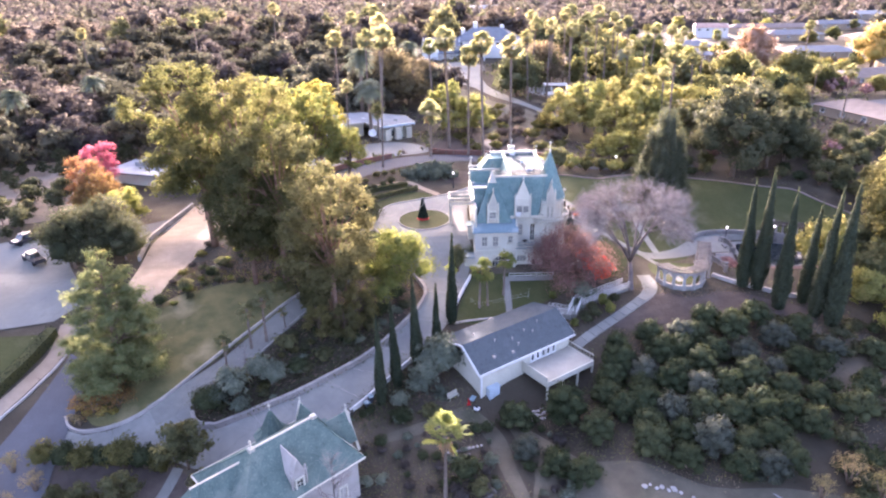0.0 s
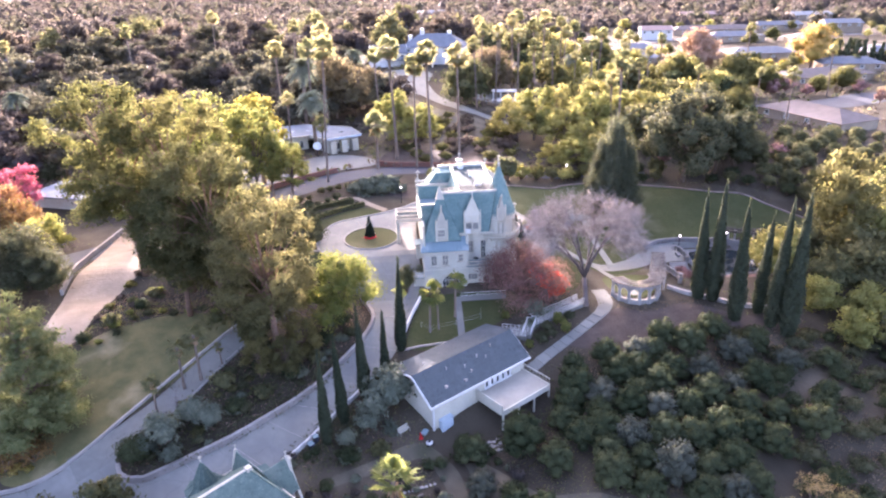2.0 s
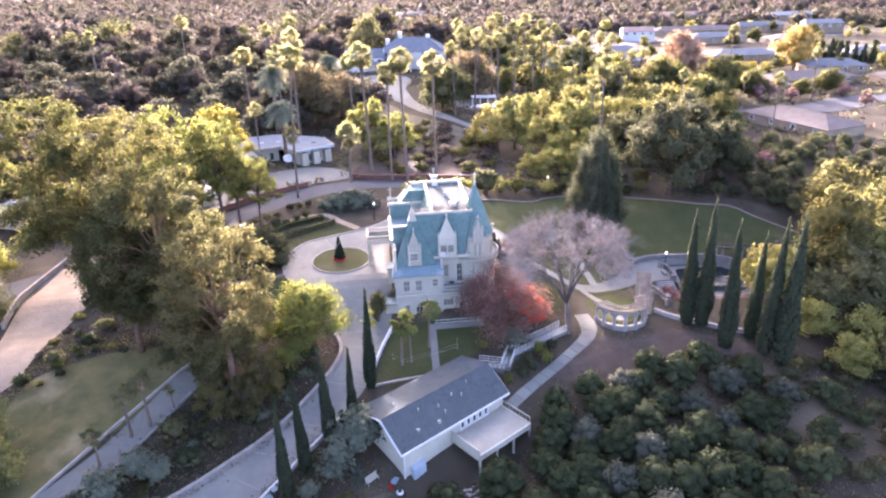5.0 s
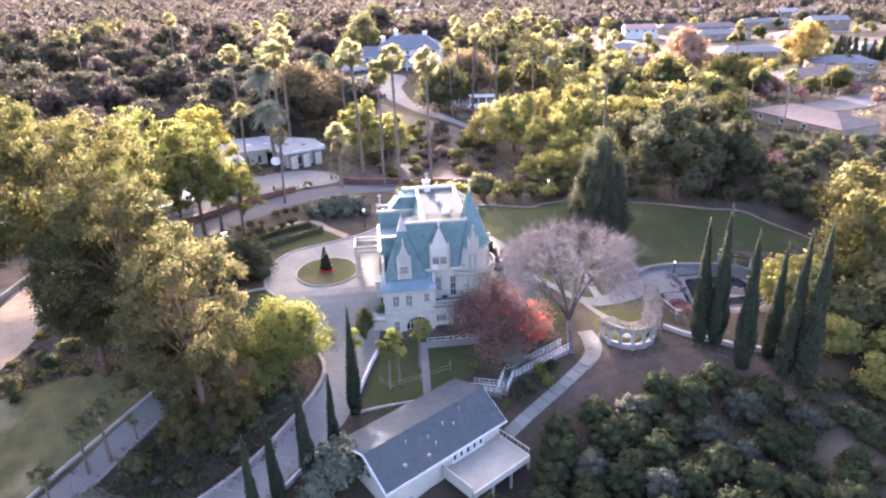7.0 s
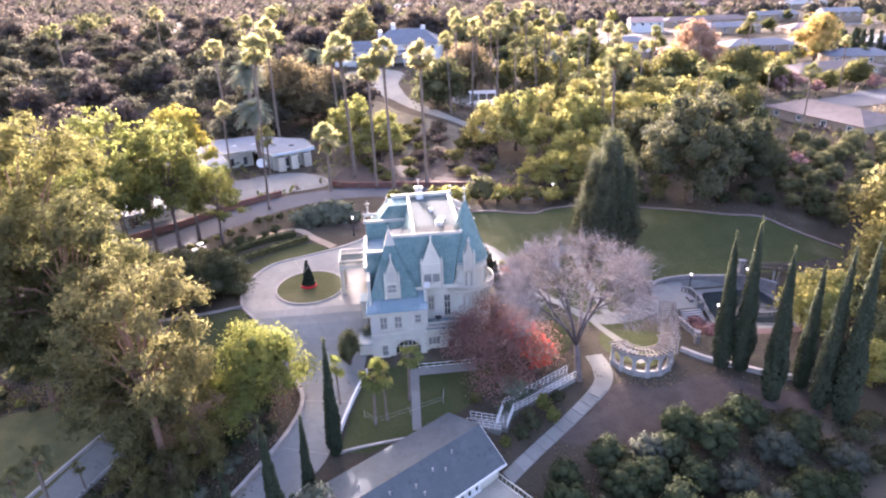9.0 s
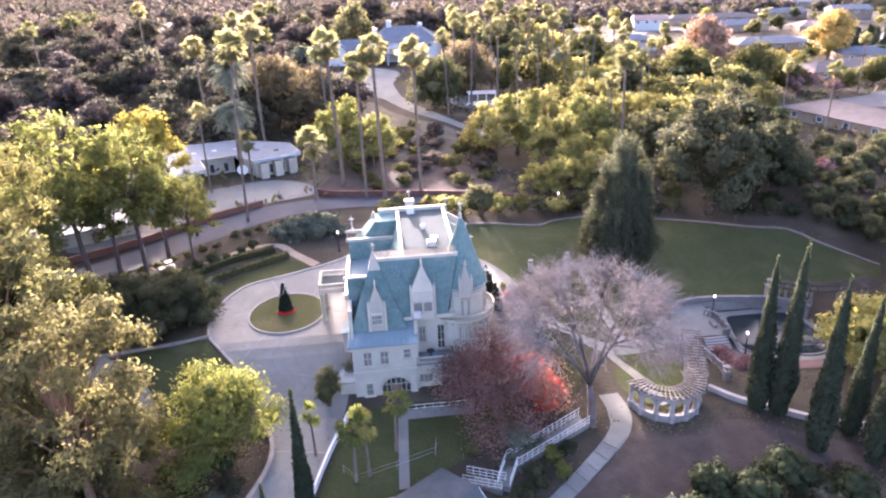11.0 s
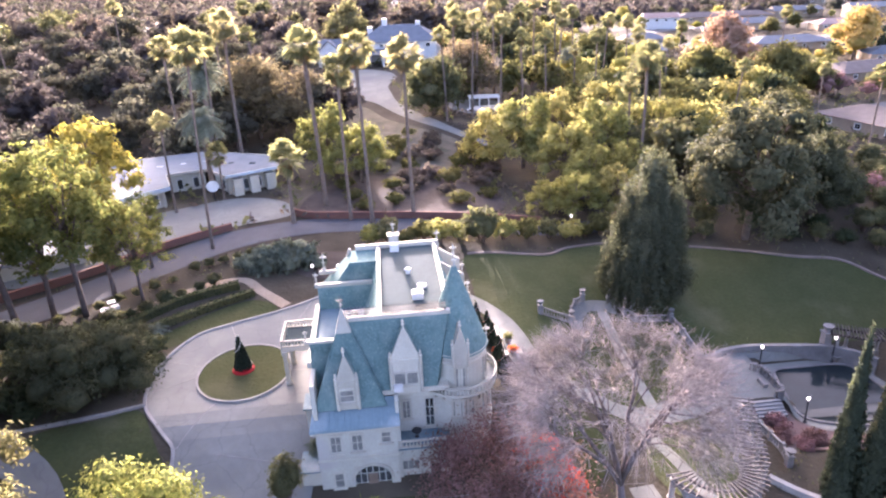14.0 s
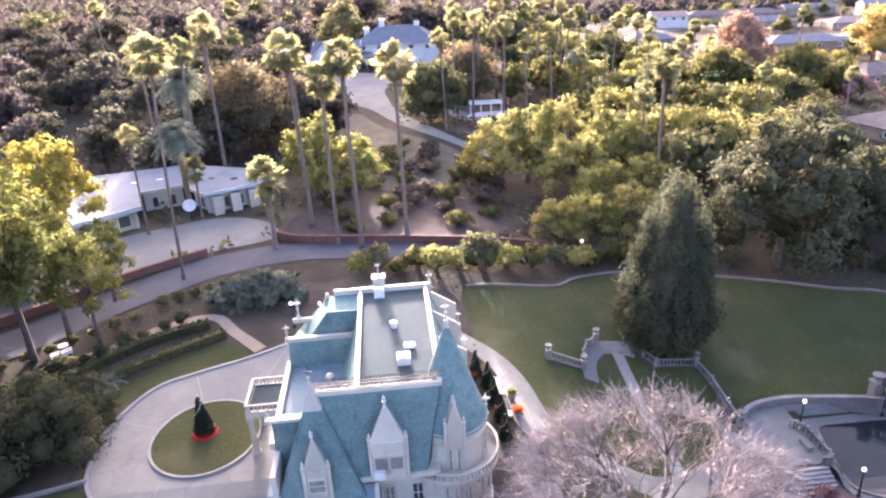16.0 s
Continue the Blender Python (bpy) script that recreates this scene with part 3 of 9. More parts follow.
setting("lawn_pergola", sheet(curve_through([(34.5, 96.5), (38, 93.2), (42, 96), (43, 101), (38, 103.5), (34.5, 101)], 4, True), 0.1), M["lawn"], "small lawn inside the pergola", "lawn")

# walks
setting("path_house", sheet(strip(curve_through([(20.2, 127), (23.2, 122.7), (24.9, 118.5), (25.6, 112.5), (26.4, 109), (24.5, 104.5), (22.8, 98.5)], 6), [1.8, 2.2, 3.6, 3.4, 2.0]), 0.12), M["concrete"], "pale curved walk beside the house", "path")
setting("path_garden", sheet(strip(curve_through([(26, 109.5), (31, 108.6), (37, 107.5), (43, 109), (47.5, 112.5)], 6), [3.2, 2.8, 3.5, 4.5]), 0.13), M["concrete"], "pale garden walk", "path")
setting("path_garden_cross", sheet(strip(curve_through([(38.5, 127), (38.9, 120), (38.6, 109)], 5), [1.2, 1.2]), 0.14), M["concrete"], "narrow walk across the garden lawn", "path")
setting("path_garden_head", sheet(strip(curve_through([(34.4, 122.2), (34.9, 125.0), (36.6, 126.9), (38.8, 126.9), (40.6, 126.2)], 5), [1.6, 1.8]), 0.16), M["concrete"], "curved pale walk at the head of the garden", "path")
setting("path_pergola", sheet(strip(curve_through([(35.5, 107.5), (36.5, 101), (37.8, 94)], 5), [1.4, 1.2]), 0.15), M["concrete"], "narrow walk into the pergola", "path")
low_walk = curve_through([(32.4, 96.8), (32.5, 93.8), (31.4, 90.7), (27.2, 86.9), (22.6, 83.4), (18.2, 80.2)], 6)
setting("path_lower", sheet(strip(low_walk, [2.2, 2.4, 1.7, 1.5, 1.5]), 0.06), M["concrete"], "pale concrete walk down to the outbuilding", "path")
# slabs of the lower walk, and joints of the driveway
slabs = bpy.data.objects["path_lower"]
run = [Vector(p[:2]) for p in low_walk]
walked, last = 0.0, None
marks = []
for a, b in zip(run, run[1:]):
    n = max(1, int((b - a).length / 0.3))
    for i in range(n):
        marks.append((a.lerp(b, i / n), (b - a).normalized()))
for i in range(14, len(marks) - 4, 5):
    (p, d), (q, _) = marks[i], marks[i + 4]
    side = Vector((-d.y, d.x)) * 0.74
    ring = [p - side, q - side, q + side, p + side]
    part("slab", solid(bmesh.new(), [(c.x, c.y, ground_z(c.x, c.y) - 0.05) for c in ring], [(c.x, c.y, ground_z(c.x, c.y) + 0.13) for c in ring]), M["concrete"], slabs)
drive = bpy.data.objects["driveway"]
for (ax, ay), (bx, by) in (((-12.5, 111.7), (-8.6, 113.6)), ((-4.6, 103.2), (3.9, 101.4)), ((-12.9, 117.5), (-8.4, 115.6)), ((-7.0, 124.0), (-5.4, 119.6)), ((2.0, 128), (-0.8, 118.6)), ((4.4, 113), (1.2, 113.6)), ((-8.3, 104.0), (-5.4, 109.4)), ((-3.6, 93), (2.0, 92.0)), ((-5.6, 86.4), (-0.2, 84.9)), ((-9.8, 80.4), (-4.6, 79.0)), ((-13.4, 75.6), (-8.0, 75.0)), ((-16.6, 72.6), (-11.8, 70.2)), ((-20.4, 69.0), (-15.8, 66.0)), ((-24.6, 66.6), (-20.6, 62.6))):
    jm = bmesh.new()
    for k in range(6):
        a, b = Vector((ax, ay)).lerp(Vector((bx, by)), k / 6), Vector((ax, ay)).lerp(Vector((bx, by)), (k + 1) / 6)
        side = Vector((-(b - a).y, (b - a).x)).normalized() * 0.03
        ring = [a - side, b - side, b + side, a + side]
        solid(jm, [(c.x, c.y, ground_z(c.x, c.y) + 0.03) for c in ring], [(c.x, c.y, ground_z(c.x, c.y) + 0.085) for c in ring])
    part("joint", jm, M["stone"], drive)
setting("path_front", sheet([(8.9, 86.8), (9.9, 86.8), (10.3, 95.8), (17.5, 95.8), (17.5, 97.2), (9.3, 97.2)], 0.1), M["concrete"], "narrow concrete walk before the house", "path")
setting("bed_litter", sheet(curve_through([(33.5, 91.0), (38, 89.5), (44, 91), (50, 88.2), (56, 85), (50, 82.6), (42, 82.5), (34, 82), (27, 82.8), (24.5, 84), (29, 87)], 4, True), 0.05), M["litter"], "bare slope strewn with leaf litter", "ground")
setting("track_lower", sheet(strip(curve_through([(-8, 64), (-2, 66.5), (2.6, 68.4), (5.4, 65), (6.6, 60), (8, 55), (10, 48)], 5), [1.2, 2.2, 2.4, 1.7, 1.4]), 0.05), M["dirt"], "dusty dirt track", "path")
setting("bed_rear", sheet(curve_through([(-2.5, 137.8), (2, 134), (6, 134.5), (9, 139), (2, 142), (-4, 142)], 4, True), 0.06), M["litter"], "planting bed of reddish mulch", "ground")

# road and yard behind
back_road = curve_through([(-60, 108), (-45, 119), (-35.5, 128.5), (-27.5, 134.5), (-19, 142), (-9.8, 148.5), (1, 151), (12, 149.5), (24, 146.5), (40, 146.5), (58, 146)], 6)
setting("road_back", sheet(strip(back_road, [6, 6, 6.4, 6.5, 5.5, 4.5, 4]), 0.1), M["asphalt"], "asphalt lane behind the gardens", "road")
setting("wall_back", border(curve_through([(-38, 134.2), (-29, 139.6), (-20.5, 146.8), (-12, 152.2)], 6), 0.45, -0.4, 1.1), M["brickwall"], "low brick wall along the lane", "wall")
setting("wall_back_east", border(curve_through([(-3, 156.5), (1, 154.2), (8, 152.8), (16, 151.3), (26, 149.2), (36, 149)], 6), 0.45, -0.4, 1.2), M["brickwall"], "low brick wall along the lane", "wall")
setting("yard_back", sheet(curve_through([(-40, 138), (-28, 141.5), (-19.5, 148.5), (-12, 153), (-4, 156), (-3.2, 160), (-7, 165), (-14, 167), (-22, 164), (-30, 160), (-42, 153)], 4, True), 0.1), M["concrete"], "pale concrete forecourt", "pavement")
setting("bed_back", sheet(curve_through([(-2, 158), (6, 156), (16, 154), (28, 152), (32, 160), (22, 172), (8, 174), (0, 168)], 4, True), 0.07), M["litter"], "bare reddish planting ground", "ground")
hedge_walk = curve_through([(-30, 122.5), (-24, 126.5), (-18.2, 130), (-12.4, 134), (-7.5, 135), (-4.5, 131.5), (-1, 127.5)], 6)
setting("path_hedge", sheet(strip(hedge_walk, [1.5, 1.4, 1.3, 1.5]), 0.1), M["bare"], "narrow sandy walk along the hedges", "path")

# far drive up to the villa
setting("drive_far", sheet(curve_through([(-4, 256), (-1, 263), (8, 266), (16, 260), (17.5, 252), (15, 244), (15.5, 236), (17, 226), (21, 217), (28, 205), (38, 193), (36, 190.6), (25.6, 202.4), (17, 214.5), (11.5, 226), (6.4, 232.5), (2, 243)], 4, True), 0.15), M["concrete"], "pale curving drive of a villa", "driveway")
setting("terrace_pool", sheet(curve_through([(30, 219.5), (36, 217), (42, 220), (44, 226), (38, 230), (31, 227)], 5, True), 0.2), M["concrete"], "pale paved terrace round a pool", "pavement")
setting("bed_slope", sheet(curve_through([(8, 178), (20, 174), (28, 180), (30, 192), (24, 201), (14, 212), (8, 224), (3, 216), (4, 196)], 4, True), 0.05), M["dirt"], "dry open slope below the villa", "ground")
setting("street_far", sheet(strip(curve_through([(112, 214), (124, 206), (136, 207), (150, 210), (168, 217), (200, 218)], 5), [5, 8, 13, 14, 9]), 0.15), M["asphalt"], "asphalt street", "road")
setting("street_north", sheet(strip(curve_through([(112, 372), (143, 388), (160, 406), (200, 413), (300, 404)], 5), [10, 11]), 0.15), M["street_pale"], "pale street before far houses", "road")
setting("street_middle", sheet(strip(curve_through([(146, 346), (181, 343), (217, 350), (280, 346)], 5), [10, 11]), 0.15), M["street_pale"], "pale street between low houses", "road")

# pond terrace, the sunk pond and the low brick court beside it
setting("terrace_pond", sheet(curve_through([(45.5, 106), (46.5, 112), (48.2, 115.6), (50.8, 117.1), (54, 117.35), (57, 117.0), (60, 116.5), (63.4, 115.5), (65.6, 113.7), (66.6, 110), (66.4, 105), (63, 101.8), (57, 102.4), (53.4, 104.8), (52.6, 108.4), (48.4, 108.6)], 4, True), 0.1, 0.7), M["concrete"], "paved terrace round the lily pond", "pavement")
setting("court_pond", sheet(curve_through([(48.0, 107.4), (47.6, 103), (47.6, 100), (52, 98.6), (60, 97.8), (66, 99), (66, 102), (58, 103.2), (53.2, 105.4), (52.4, 107.6)], 4, True), 0.06, 0.7), M["brick_floor"], "low court of reddish brick beside the pond", "pavement")
pond_edge = curve_through([(56, 114.9), (60, 115.0), (63.2, 114.9), (64.6, 114.2), (65.2, 112.2), (65.2, 107), (62, 103.2), (58, 103.9), (55.4, 104.9), (53.9, 106.3), (53.9, 108.5), (54.4, 110.8), (55, 113.4)], 4, True)
setting("water", sheet(pond_edge, 0.24), M["water"], "dark still water of the lily pond", "water")
setting("coping_pond", border(pond_edge, 0.3, -0.2, 0.32, closed=True), M["stone_grey"], "pale stone coping round the pond", "kerb")
wall_line = curve_through([(47.5, 115.2), (49.2, 116.7), (51.2, 117.4), (54, 117.6), (57, 117.2), (60, 116.7), (62.4, 116.2), (64.0, 115.4), (65.4, 114.2), (66.4, 112.6)], 6)
setting("wall_pond", border(wall_line, 0.45, -2.6, 0, top=-0.45), M["stone_grey"], "grey stone retaining wall behind the pond", "wall")
setting("coping_wall_pond", level_band(wall_line, 0.5, -0.446, -0.3), M["stone_grey"], "pale stone capping of the pond wall", "kerb")
for i in range(5):
    setting("step_pond_%d" % (i + 1), one_box(49.2, 52.3, 108.5 - 0.36 * (i + 1), 108.5 - 0.36 * i, -3.0, -1.12 - 0.19 * i), M["kerb"], "pale stone step down to the brick court", "step")


# ---- plants ----
def leaves(rng, centres, size, up=0.35, stretch=1.0, hang=0.0, out=None, slim=0.5):
    """Small four-cornered leaf sprays at the centres, each turned its own way; with out, they face out of the crown and shade as its rounded surface."""
    n = len(centres)
    nrm = rng.normal(size=(n, 3))
    if out is not None:
        nrm = nrm * 0.62 + out * 1.0
    nrm[:, 2] += up * (2 if out is None else 0.6)
    nrm /= np.linalg.norm(nrm, axis=1)[:, None]
    a = np.cross(nrm, rng.normal(size=(n, 3)))
    a /= np.linalg.norm(a, axis=1)[:, None]
    if hang:
        a[:, 2] -= hang
        a /= np.linalg.norm(a, axis=1)[:, None]
    b = np.cross(nrm, a)
    b /= np.linalg.norm(b, axis=1)[:, None]
    s = (size * rng.uniform(0.6, 1.35, n))[:, None]
    v = np.stack([centres - a * s * stretch, centres - b * s * slim, centres + a * s * stretch, centres + b * s * slim], 1)
    face = np.einsum("ij,ij->i", np.cross(v[:, 1] - v[:, 0], v[:, 2] - v[:, 0]), nrm) < 0
    v[face] = v[face][:, ::-1]
    v[:, 1, 2] += s[:, 0] * 0.2
    v[:, 3, 2] += s[:, 0] * 0.2
    v = v.reshape(-1, 3)
    if out is None:
        return v
    soft = nrm * 0.3 + out * 0.85
    soft /= np.linalg.norm(soft, axis=1)[:, None]
    return np.concatenate([v, np.repeat(soft, 4, 0)], 1)


def cloud(name, v, material):
    me = bpy.data.meshes.new(name)
    n = len(v) // 4
    me.from_pydata(v[:, :3].tolist(), [], np.arange(n * 4).reshape(n, 4).tolist())
    me.materials.append(material)
    if v.shape[1] == 6:
        me.polygons.foreach_set("use_smooth", np.ones(n, bool))
        me.normals_split_custom_set_from_vertices(v[:, 3:].tolist())
    return me


def crown_points(rng, lobes, clumps, per, spread, shell=0.72):
    """Leaf places and their outward directions: clumps near the outside of the lobes, each lobe (x, y, z, rx, ry, rz)."""
    lob = np.array(lobes)
    w = lob[:, 3] * lob[:, 4] + lob[:, 4] * lob[:, 5]
    pick = rng.choice(len(lob), clumps, p=w / w.sum())
    d = rng.normal(size=(clumps, 3))
    d /= np.linalg.norm(d, axis=1)[:, None]
    d[:, 2] = np.where((d[:, 2] < -0.35), -d[:, 2], d[:, 2])
    r = rng.uniform(shell, 1.05, clumps)[:, None]
    c = lob[pick, :3] + d * r * lob[pick, 3:]
    off = rng.normal(size=(clumps * per, 3))
    q = np.repeat(c, per, 0) + off * spread * np.array([1, 1, 0.7])
    out = np.repeat(d, per, 0) + off * 0.5
    return q, out / np.linalg.norm(out, axis=1)[:, None]


BALL = bmesh.new()
bmesh.ops.create_icosphere(BALL, subdivisions=1, radius=1.0)
BALL.verts.index_update()
BALL_V = np.array([tuple(v.co) for v in BALL.verts])
BALL_F = [tuple(v.index for v in f.verts) for f in BALL.faces]
BALL.free()


def bodies(name, rng, lobes, material, scale=0.7):
    """The dense inside of a crown: one rough lump for each lobe (x, y, z, rx, ry, rz)."""
    lob = np.array(lobes)
    n, k = len(lob), len(BALL_V)
    v = lob[:, None, :3] + BALL_V[None] * lob[:, None, 3:] * scale * rng.uniform(0.8, 1.2, (n, k, 1))
    return raw(name, v.reshape(-1, 3).tolist(), [tuple(i + j * k for i in f) for j in range(n) for f in BALL_F], material, True)


def limb_set(rng, height, lobes, base_r, fork=0.35, sides=6, twigs=2):
    bm = bmesh.new()
    top = height * 0.72
    lean = rng.uniform(-0.04, 0.04, 2) * height
    spine = [(lean[0] * k * k, lean[1] * k * k, top * k - 0.6 * (k == 0)) for k in (0, 0.2, 0.45, 0.7, 1)]
    tube(bm, spine, [base_r * 1.25, base_r, base_r * 0.8, base_r * 0.55, base_r * 0.2], sides)
    for lx, ly, lz, rx, ry, rz in (lobes[::2] if len(lobes) > 26 else lobes):
        k = rng.uniform(fork, 0.65)
        s = Vector((lean[0] * k * k, lean[1] * k * k, top * k))
        e = Vector((lx, ly, lz + 0.2 * rz))
        mid = s.lerp(e, 0.5) + Vector((0, 0, 0.12 * (e - s).length))
        tube(bm, [s, mid, e], [base_r * 0.36, base_r * 0.2, base_r * 0.05], 5 if twigs else 3)
        for _ in range(twigs):
            d = Vector(rng.normal(size=3)).normalized()
            tip = e + Vector((d.x * rx, d.y * ry, abs(d.z) * rz)) * 0.75
            tube(bm, [mid.lerp(e, 0.4), e.lerp(tip, 0.5), tip], [base_r * 0.2, base_r * 0.13, base_r * 0.03], 4)
    return bm


def tree(name, seed, height, width, leafmat, barkmat, label, category="tree", clumps=150, per=9, size=0.42, low=0.3, lobes=7, hang=0.0, base_r=None, group="", spread=None, flat=1.0, lobe=1.0, twigs=2, slim=0.5, core=0.66, vase=False):
    rng = np.random.default_rng(seed)
    root = thing(name, 0, 0, 0, 0, label, category, group)
    lob, crown_h = [], height * (1 - low)
    for i in range(lobes):
        a = 2.4 * i + rng.uniform(-0.5, 0.5)
        k = (i + 0.5) / lobes
        r = width * 0.5 * (0.62 + 0.25 * (1 - lobe) - 0.42 * k) * rng.uniform(0.75, 1.2) * (1.25 if i else 0)
        if vase:
            r = width * 0.5 * (0.3 + 0.6 * math.sin(math.pi * (0.12 + 0.74 * k))) * math.sqrt(rng.uniform(0.05, 1.0))
        rad = width * 0.5 * rng.uniform(0.42, 0.62) * (1.1 - 0.35 * k) * lobe
        lob.append((r * math.cos(a), r * math.sin(a), height * low + crown_h * (0.22 + 0.62 * k) - rad * 0.1, rad, rad * rng.uniform(0.85, 1.1), rad * rng.uniform(0.65, 0.9) * flat))
    q, out = crown_points(rng, lob, clumps, per, spread or width * 0.055)
    if hang:
        q[:, 2] -= np.abs(rng.normal(size=len(q))) * hang
    trunk = new("trunk", finish(limb_set(rng, height, lob, base_r or 0.022 * height, 0.35, 6 if twigs else 4, twigs), "trunk", barkmat, True))
    trunk.parent = root
    crown = new("crown", cloud("crown", leaves(rng, q, size, 0.35, 1.0, hang * 0.4, out, slim), leafmat))
    crown.parent = root
    if core:
        new("inner_foliage", bodies("inner_foliage", rng, lob, leafmat, core)).parent = root
    return root


def shrub(name, seed, height, width, leafmat, label, category="shrub", clumps=60, per=9, size=0.22, group="", core=0.66):
    rng = np.random.default_rng(seed)
    root = thing(name, 0, 0, 0, 0, label, category, group)
    lob = [(width * 0.18 * math.cos(2.3 * i) * (i > 0), width * 0.18 * math.sin(2.3 * i) * (i > 0), height * rng.uniform(0.44, 0.58), width * rng.uniform(0.28, 0.36), width * rng.uniform(0.28, 0.36), height * rng.uniform(0.38, 0.48)) for i in range(6)]
    q, out = crown_points(rng, lob, clumps, per, width * 0.05, 0.8)
    q[:, 2] = np.maximum(q[:, 2], 0.02)
    stem = bmesh.new()
    for i in range(4):
        a = i * 1.6
        tube(stem, [(0, 0, -0.3), (0.1 * width * math.cos(a), 0.1 * width * math.sin(a), height * 0.3), (0.25 * width * math.cos(a), 0.25 * width * math.sin(a), height * 0.75)], [0.05 * height, 0.035 * height, 0.01], 5)
    s = new("stem", finish(stem, "stem", M["bark"], True))
    s.parent = root
    crown = new("foliage", cloud("foliage", leaves(rng, q, size, 0.45, 1.0, 0.0, out), leafmat))
    crown.parent = root
    if core:
        new("inner_foliage", bodies("inner_foliage", rng, lob, leafmat, core)).parent = root
    return root


def orange_tree(seed, leafmat, label, group="citrus grove"):
    """A round orange tree: a lumpy dome of glossy leaves down to the ground."""
    rng = np.random.default_rng(seed)
    root = thing("orange_tree", 0, 0, 0, 0, label, "tree", group)
    lob = [(0, 0, 1.75, 1.5, 1.5, 1.6)]
    for i in range(15):
        a, k = 2.4 * i, (i + 0.5) / 15
        r = 1.45 * math.sqrt(1 - (k * 0.96) ** 2) * rng.uniform(0.85, 1.1)
        s = rng.uniform(0.62, 0.88)
        lob.append((r * math.cos(a), r * math.sin(a), 0.75 + 2.2 * k, s, s, s * 0.9))
    q, out = crown_points(rng, lob[1:], 150, 11, 0.2, 0.85)
    q[:, 2] = np.maximum(q[:, 2], 0.05)
    away = q - np.array([0, 0, 1.5])
    out = out * 0.6 + away / np.linalg.norm(away, axis=1)[:, None] * 0.6
    out /= np.linalg.norm(out, axis=1)[:, None]
    stem = tube(bmesh.new(), [(0, 0, -0.4), (0.05, 0, 0.5), (0, 0.05, 1.6)], [0.16, 0.12, 0.05], 6)
    for ob in (new("trunk", finish(stem, "trunk", M["bark"], True)), new("inner_foliage", bodies("inner_foliage", rng, lob, leafmat, 0.86)), new("foliage", cloud("foliage", leaves(rng, q, 0.15, 0.4, 1.0, 0.0, out), leafmat))):
        ob.parent = root
    return root


def cypress(seed, height, width, label):
    rng = np.random.default_rng(seed)
    root = thing("cypress", 0, 0, 0, 0, label, "cypress", "slender cypresses")
    n = 4400
    z = height * (1 - np.sqrt(rng.uniform(0, 1, n)) * 0.985)
    k = z / height
    r = width * 0.5 * np.minimum(1, (1 - k) * 1.35 + 0.03) * np.minimum(1, 0.55 + k * 3) * rng.uniform(0.75, 1.08, n)
    a = rng.uniform(0, 2 * math.pi, n)
    r *= 1 + 0.12 * np.sin(a * 3 + z * 1.3)
    c = np.stack([r * np.cos(a), r * np.sin(a), z], 1)
    out = np.stack([np.cos(a), np.sin(a), np.full(n, 0.35)], 1) + rng.normal(size=(n, 3)) * 0.25
    v = leaves(rng, c, 0.15, 0.1, 1.5, 0, out / np.linalg.norm(out, axis=1)[:, None]).reshape(-1, 4, 6)
    v[:, 2, 2] += 0.22
    bm = bmesh.new()
    tube(bm, [(0, 0, -0.5), (0, 0, height * 0.5), (0, 0, height * 0.97)], [width * 0.13, width * 0.1, 0.02], 6)
    core = bmesh.new()
    lathe(core, [(width * 0.2, 0.15), (width * 0.38, height * 0.2), (width * 0.3, height * 0.55), (width * 0.12, height * 0.85), (0.02, height * 0.97)], n=9)
    for ob in (new("trunk", finish(bm, "trunk", M["bark"], True)), new("inner_foliage", finish(core, "inner_foliage", M["leaf_cypress"], True)), new("foliage", cloud("foliage", v.reshape(-1, 6), M["leaf_cypress"]))):
        ob.parent = root
    return root


